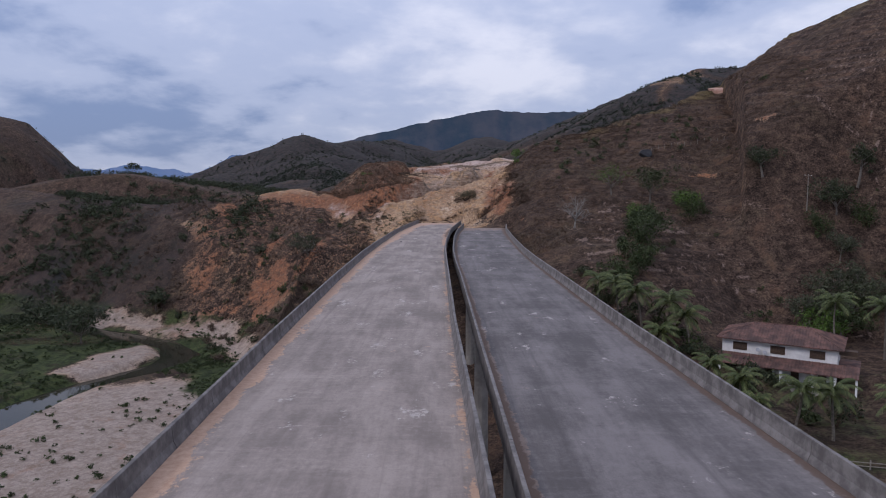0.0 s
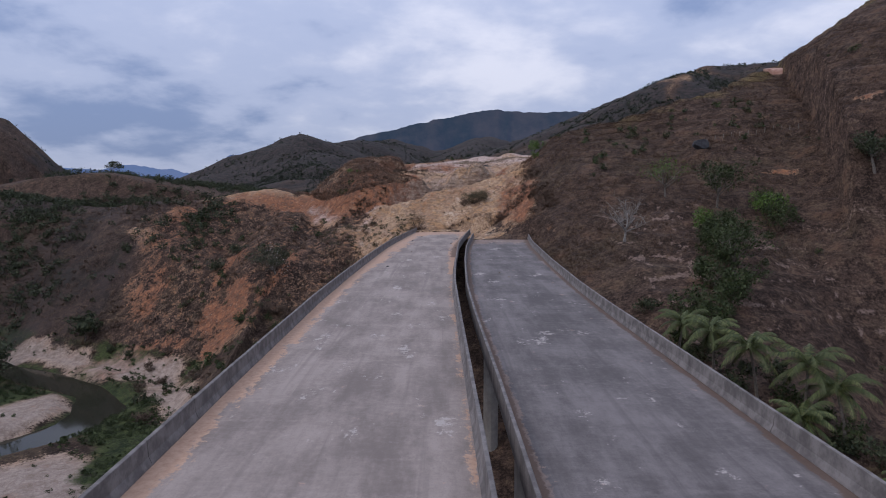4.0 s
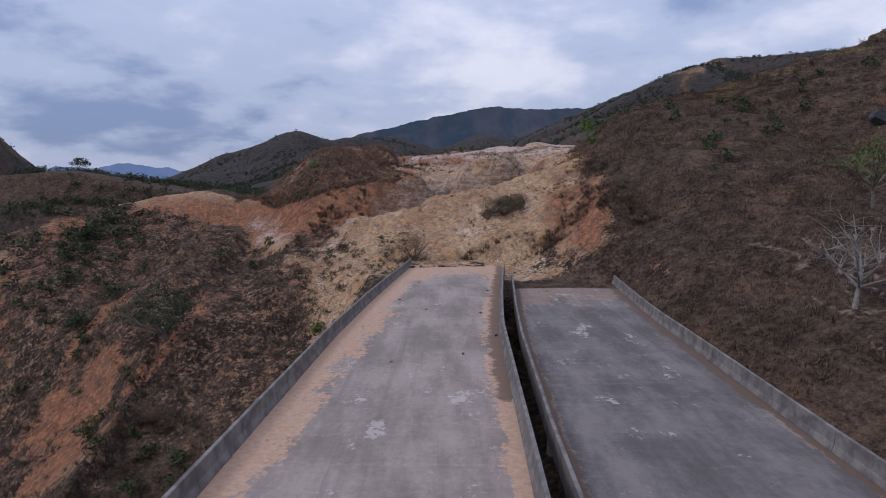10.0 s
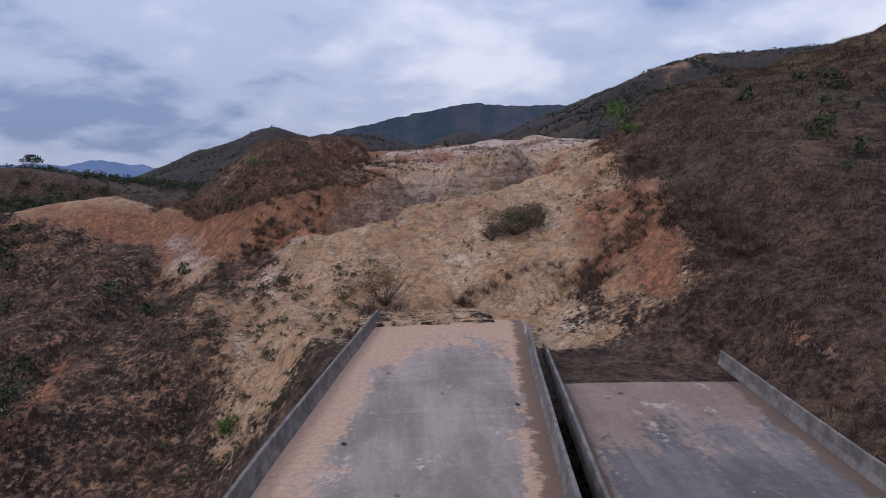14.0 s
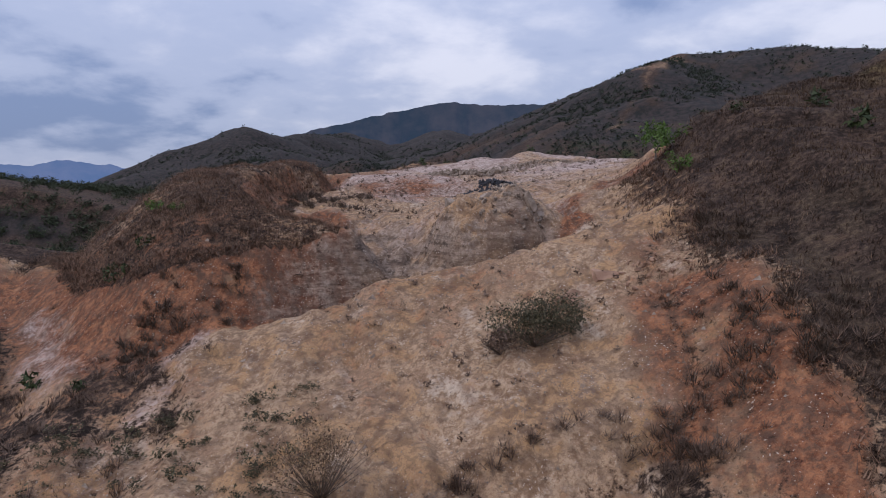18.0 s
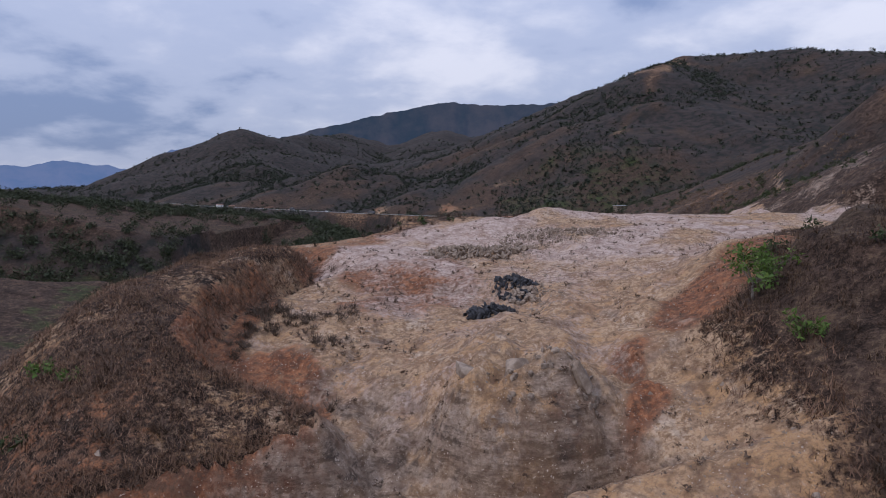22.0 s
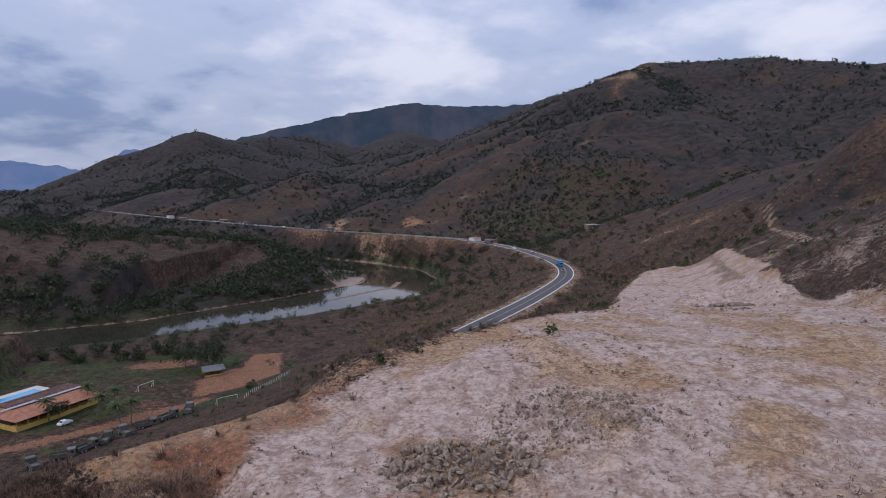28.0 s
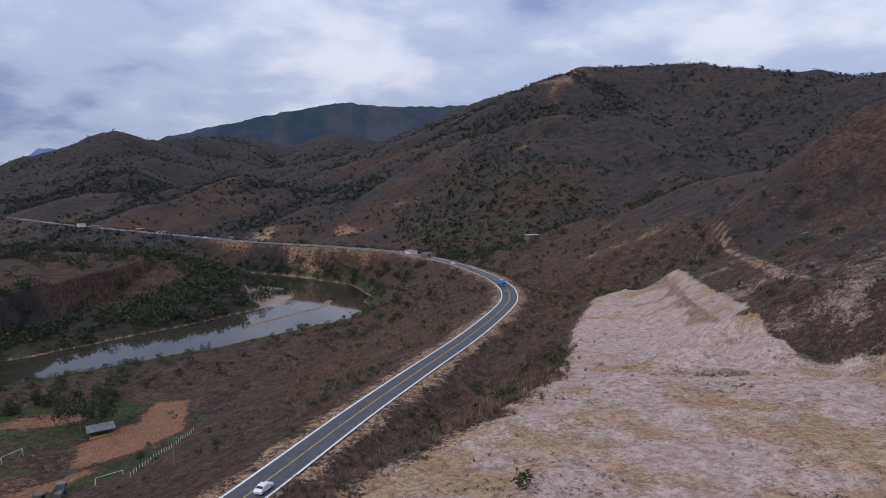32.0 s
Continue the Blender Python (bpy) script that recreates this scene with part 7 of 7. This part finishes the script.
def pool_house():
    top = empty("pool_house", PB, "long yellow hall with terracotta roofs beside a pool", "house")
    boxed("wall", (0, 27, 0, 9.5, -0.4, 1.0), YELLOW_WALL, top, label="low yellow parapet wall")
    boxed("inner_wall", (0.5, 26.5, 3.2, 9.3, 0.9, 3.0), DARK_WOOD, top)
    for i in range(9):
        boxed("column", (0.05 + i * 3.33, 0.33 + i * 3.33, 0.02, 0.3, 0.9, 3.05), YELLOW_WALL, top)
    tiled_roof("roof", -0.8, 27.8, -1.0, 10.2, 3.0, 1.7, 4.0, TILE_NEW, top, "orange clay tile roof", 0.6)
    tiled_roof("rear_roof", 6.0, 31.0, 10.4, 19.6, 3.1, 1.2, 3.0, TILE, top, "brown clay tile roof", 0.6)
    boxed("rear_wall", (6.5, 30.5, 10.8, 19.2, -0.4, 3.1), YELLOW_WALL, top)
    boxed("roof_strip", (1.0, 29.0, 9.6, 11.0, 3.7, 3.8), TIN, top, label="grey sheet roof strip")
    t2 = empty("swimming_pool", PB, "rectangular bright blue swimming pool with pale paving", "pool")
    boxed("paving", (-5, 31, 21.4, 36.0, -0.5, 0.12), PALE_TILE, t2)
    boxed("water", (-2, 28, 24.0, 33.0, 0.0, 0.14), POOL_BLUE, t2, label="clear blue water")
    boxed("slide_platform", (26.5, 29.5, 22.0, 23.6, 0.1, 1.2), CAR_BLUE, t2)
    t3 = empty("yellow_cottage", PB @ pose(-15, 5, 0), "yellow cottage with a dark tiled roof", "house")
    boxed("wall", (0, 10, 0, 8, -0.4, 2.8), YELLOW_WALL, t3)
    tiled_roof("roof", -0.9, 10.9, -0.9, 8.9, 2.75, 1.6, 4.0, TILE, t3, "dark tiled roof", 0.6)
    for x in (2.5, 7.0):
        window_in(x, 1.0, 1.3, 1.0, -0.01, t3)
    boxed("end_window", (9.98, 10.05, 3, 4.2, 1.0, 2.0), DARK_WOOD, t3)
    t4 = empty("pool_shelter", PB @ pose(1, 12.5, 0), "small terracotta roofed shelter by the pool", "shelter")
    tiled_roof("roof", 0, 4.5, 0, 3.6, 2.3, 0.9, 1.6, TILE_NEW, t4, "", 0.6)
    for x in (0.3, 4.0):
        for y in (0.3, 3.2):
            boxed("post", (x, x + 0.15, y, y + 0.15, -0.3, 2.3), POST, t4)


pool_house()


def goal(a, c, name="football_goal"):
    (ax, ay), (bx, by) = a, c
    L = math.hypot(bx - ax, by - ay)
    top = empty(name, pose(ax, ay, floor_z(ax, ay), 0, 0, math.degrees(math.atan2(by - ay, bx - ax))), "white football goal frame on patchy grass", "goal", "football goals")
    for nm, p in (("post", [(0, 0, -0.2), (0, 0, 2.2)]), ("post", [(L, 0, -0.2), (L, 0, 2.2)]), ("crossbar", [(0, 0, 2.2), (L, 0, 2.2)]), ("stay", [(0, 0, 2.2), (0, 1.3, -0.2)]), ("stay", [(L, 0, 2.2), (L, 1.3, -0.2)])):
        bm = bmesh.new()
        tube(bm, p, [0.07, 0.07], 6)
        part(nm, bm, WHITE_POST, top)


goal((-76.4, 453.4), (-73.0, 459.0))
goal((-44.0, 424.0), (-38.5, 427.5))
hut = empty("hut", pose(-57.5, 467.0, -27.8, 0, 0, 25), "open hut with a grey sheet roof under a tree", "hut")
bm = bmesh.new()
for s in (-1, 1):
    vs = [bm.verts.new(p) for p in ((-0.5, 3 + s * 3.6, 2.5), (7.5, 3 + s * 3.6, 2.5), (7.5, 3, 3.7), (-0.5, 3, 3.7))]
    bm.faces.new(vs if s < 0 else vs[::-1])
bmesh.ops.solidify(bm, geom=bm.faces[:], thickness=0.06)
part("roof", bm, TIN, hut)
boxed("back_wall", (0, 7, 5.6, 5.8, -0.3, 2.5), YELLOW_WALL, hut)
boxed("parapet", (0, 7, 0, 0.15, -0.3, 0.9), YELLOW_WALL, hut)
for x in (0, 3.4, 6.85):
    for y in (0, 5.7):
        boxed("post", (x, x + 0.15, y, y + 0.15, -0.3, 2.6), POST, hut)
for i in range(26):
    # white posts along the track
    t = i / 25
    x, y = -26.5 - 9 * t, 462 - 40 * t
    p = boxed("fence_post", (-0.07, 0.07, -0.07, 0.07, -0.3, 1.2), WHITE_POST, None, 0.01)
    p.matrix_basis = pose(x, y, floor_z(x, y))
    tagged(p, "white painted fence post along the dirt track", "post", "field fence")


# ---- vehicles ----
def wheel(x, y, r, w, parent):
    bm = bmesh.new()
    bmesh.ops.create_cone(bm, cap_ends=True, segments=16, radius1=r, radius2=r, depth=w, matrix=pose(x, y, r, 90, 0, 0))
    t = part("wheel", bm, RUBBER, parent)
    bm = bmesh.new()
    bmesh.ops.create_cone(bm, cap_ends=True, segments=12, radius1=r * 0.6, radius2=r * 0.5, depth=w + 0.03, matrix=pose(x, y, r, 90, 0, 0))
    part("rim", bm, TIN, t)


def car(x, y, z, turn, paint, label, group="cars on the road"):
    top = empty("car", pose(x, y, z, 0, 0, turn), label, "car", group)
    prof = [(-2.05, 0.3), (-2.1, 0.75), (-1.95, 0.92), (-1.5, 0.97), (-1.05, 1.42), (0.35, 1.46), (1.05, 1.0), (1.95, 0.85), (2.1, 0.6), (2.05, 0.3)]
    bm = bmesh.new()
    lo = [bm.verts.new((px, -0.84 + (0.12 if pz > 1.1 else 0), pz)) for px, pz in prof]
    hi = [bm.verts.new((px, 0.84 - (0.12 if pz > 1.1 else 0), pz)) for px, pz in prof]
    n = len(prof)
    bm.faces.new(lo)
    bm.faces.new(hi[::-1])
    for i in range(n):
        bm.faces.new((lo[(i + 1) % n], lo[i], hi[i], hi[(i + 1) % n]))
    bmesh.ops.recalc_face_normals(bm, faces=bm.faces)
    body = part("body", bm, paint, top)
    for nm, q in (("windscreen", ((0.42, 1.41), (1.0, 1.05))), ("rear_window", ((-1.1, 1.38), (-1.45, 1.03)))):
        bm = bmesh.new()
        d = 0.015 if q[0][0] > 0 else -0.015
        vs = [bm.verts.new(p) for p in ((q[0][0] + d, -0.62, q[0][1] + 0.02), (q[0][0] + d, 0.62, q[0][1] + 0.02), (q[1][0] + d, 0.7, q[1][1] + 0.02), (q[1][0] + d, -0.7, q[1][1] + 0.02))]
        bm.faces.new(vs)
        part(nm, bm, GLASS_DARK, body)
    for s in (-1, 1):
        bm = bmesh.new()
        vs = [bm.verts.new(p) for p in ((-1.2, s * 0.795, 1.05), (0.85, s * 0.795, 1.05), (0.3, s * 0.735, 1.38), (-0.95, s * 0.735, 1.36))]
        bm.faces.new(vs)
        part("side_window", bm, GLASS_DARK, body)
        for wx in (-1.3, 1.3):
            wheel(wx, s * 0.78, 0.31, 0.2, top)
        boxed("headlight", (2.02, 2.1, s * 0.62 - 0.16, s * 0.62 + 0.16, 0.62, 0.76), TIN, body)
    return top


def truck(x, y, z, turn, paint, load, label, group, L=7.0):
    top = empty("truck", pose(x, y, z, 0, 0, turn), label, "truck", group)
    boxed("chassis", (-L / 2, L / 2, -0.45, 0.45, 0.55, 0.8), METAL, top)
    cab = boxed("cab", (L / 2 - 1.9, L / 2, -1.15, 1.15, 0.7, 2.6), paint, top, 0.12)
    boxed("windscreen", (L / 2 - 0.02, L / 2 + 0.03, -1.0, 1.0, 1.6, 2.35), GLASS_DARK, cab)
    boxed("side_window", (L / 2 - 1.2, L / 2 - 0.4, -1.18, 1.18, 1.6, 2.3), GLASS_DARK, cab)
    bed = boxed("bed", (-L / 2, L / 2 - 2.05, -1.2, 1.2, 0.95, 1.15), METAL, top)
    if load > 1:
        boxed("cargo_box", (-L / 2, L / 2 - 2.05, -1.22, 1.22, 1.16, 1.1 + load), paint, bed, 0.05)
    else:
        for s in (-1.2, 1.14):
            boxed("side_board", (-L / 2, L / 2 - 2.05, s, s + 0.06, 1.15, 1.15 + load), RUST_TRUCK, bed)
        boxed("tail_board", (-L / 2, -L / 2 + 0.06, -1.14, 1.14, 1.15, 1.15 + load), RUST_TRUCK, bed)
    for s in (-1, 1):
        for wx in (-L / 2 + 1.0, -L / 2 + 2.1, L / 2 - 1.1):
            wheel(wx, s * 1.05, 0.48, 0.28, top)
    return top


def road_at(s, off):
    """Place and heading on the road, s metres from its bend near the plateau."""
    a = np.asarray(ROAD, float)[5:]
    d = np.concatenate([[0], np.cumsum(np.hypot(*np.diff(a[:, :2], axis=0).T))])
    p = np.array([np.interp(s, d, a[:, i]) for i in range(3)])
    q = np.array([np.interp(s + 6, d, a[:, i]) for i in range(3)])
    t = (q - p) / np.linalg.norm(q - p)
    return p[0] + t[1] * off, p[1] - t[0] * off, p[2] + 0.03, math.degrees(math.atan2(t[1], t[0]))


for s, off, kind in ((3, 1.8, "w"), (248, -1.8, "b"), (225, -1.8, "g"), (310, -1.8, "g"), (345, -1.8, "w"), (352, 1.8, "g"), (388, -1.8, "t"), (600, 1.8, "t"), (640, 1.8, "t"), (680, -1.8, "w"), (760, -1.8, "t")):
    x, y, z, a = road_at(s, off)
    a = a + (180 if off < 0 else 0)
    if kind == "b":
        truck(x, y, z, a, CAR_BLUE, 2.2, "blue box truck on the valley road", "vehicles on the road", 8.0)
    elif kind == "t":
        truck(x, y, z, a, CAR_GREY, 2.0, "grey truck on the valley road", "vehicles on the road", 9.0)
    else:
        car(x, y, z, a, CAR_WHITE if kind == "w" else CAR_GREY, "white car on the valley road" if kind == "w" else "dark grey car on the valley road")
car(-89.0, 426.3, floor_z(-89, 426.3), 62, CAR_WHITE, "white hatchback parked beside the yellow wall", "parked cars")
for k, (x, y) in enumerate([(-77.0, 396.5), (-73.0, 401.0), (-70.0, 406.5), (-66.5, 411.5), (-62.5, 416.5), (-57.5, 421.0), (-53.0, 426.0), (-82.0, 392.0)]):
    truck(x, y, floor_z(x, y) - 0.05, 20 + 37 * (k % 4), RUST_TRUCK if k % 3 else METAL, 0.7, "derelict flatbed truck with faded green paint in the yard", "derelict trucks", 6.0)


# ---- houses along the road ----
def roadside_house(x, y, turn, w, d, h, wall, roof, label):
    z = floor_z(x, y)
    top = empty("roadside_house", pose(x, y, z - 0.4, 0, 0, turn), label, "house", "roadside houses")
    boxed("wall", (0, w, 0, d, -1.5, h), wall, top)
    boxed("roof", (-0.5, w + 0.5, -0.5, d + 0.5, h, h + 0.25), roof, top, 0.04)
    k = max(1, int(w / 3.2))
    for i in range(k):
        xx = (i + 0.5) * w / k
        for zz in ([1.1] if h < 4 else [1.1, 3.9]):
            boxed("window", (xx - 0.6, xx + 0.6, -0.06, 0.02, zz, zz + 1.1), DARK_WOOD, top)
    return top


roadside_house(196, 776, 10, 10, 8, 5.6, BROWN_ROCK, TIN, "unfinished two-storey house on the hillside")
roadside_house(106, 728, 100, 14, 6, 2.8, TILE_NEW, TILE, "low roadside shed with a clay tile roof")
roadside_house(96, 748, 110, 9, 6, 3.0, WHITE_WALL, TILE_NEW, "small roadside house with a tiled roof")
for k, (x, y) in enumerate([(-120, 1040), (-150, 1075), (-175, 1090), (-190, 1130), (-235, 1150), (-260, 1190), (-60, 980)]):
    roadside_house(x, y, 30 + 17 * k, 10 + k % 3 * 2, 8, 3.0 + (k % 2), WHITE_WALL if k % 2 else BROWN_ROCK, TILE_NEW if k % 3 else TILE, "small distant house beside the valley road")

# ---- litter on the decks ----
for k, (x, y) in enumerate([(-7.8, 124.0), (-5.7, 143.0), (-1.3, 144.9), (-4.0, 160.0), (-6.6, 165.0), (0.6, 158.5), (1.2, 150.0), (-2.0, 172.0), (1.9, 170.0), (-5.2, 176.0)]):
    b = part("debris", rock_mesh(60 + k, (0.22, 0.12, 0.08), 5, 1), BROWN_ROCK if k % 2 else DARK_ROCK)
    b.matrix_basis = pose(x, y, 0.09, 0, 0, 40 * k)
    tagged(b, "small lump of debris lying on the concrete deck", "debris", "deck debris")
for k, (x, y) in enumerate([(7.0, 118.2), (6.2, 122.3), (9.4, 168.0), (7.5, 172.5), (8.4, 173.4)]):
    b = part("debris", rock_mesh(80 + k, (0.2, 0.12, 0.07), 5, 1), BROWN_ROCK)
    b.matrix_basis = pose(x, y, -0.46, 0, 0, 50 * k)
    tagged(b, "small lump of debris lying on the dark deck", "debris", "deck debris")
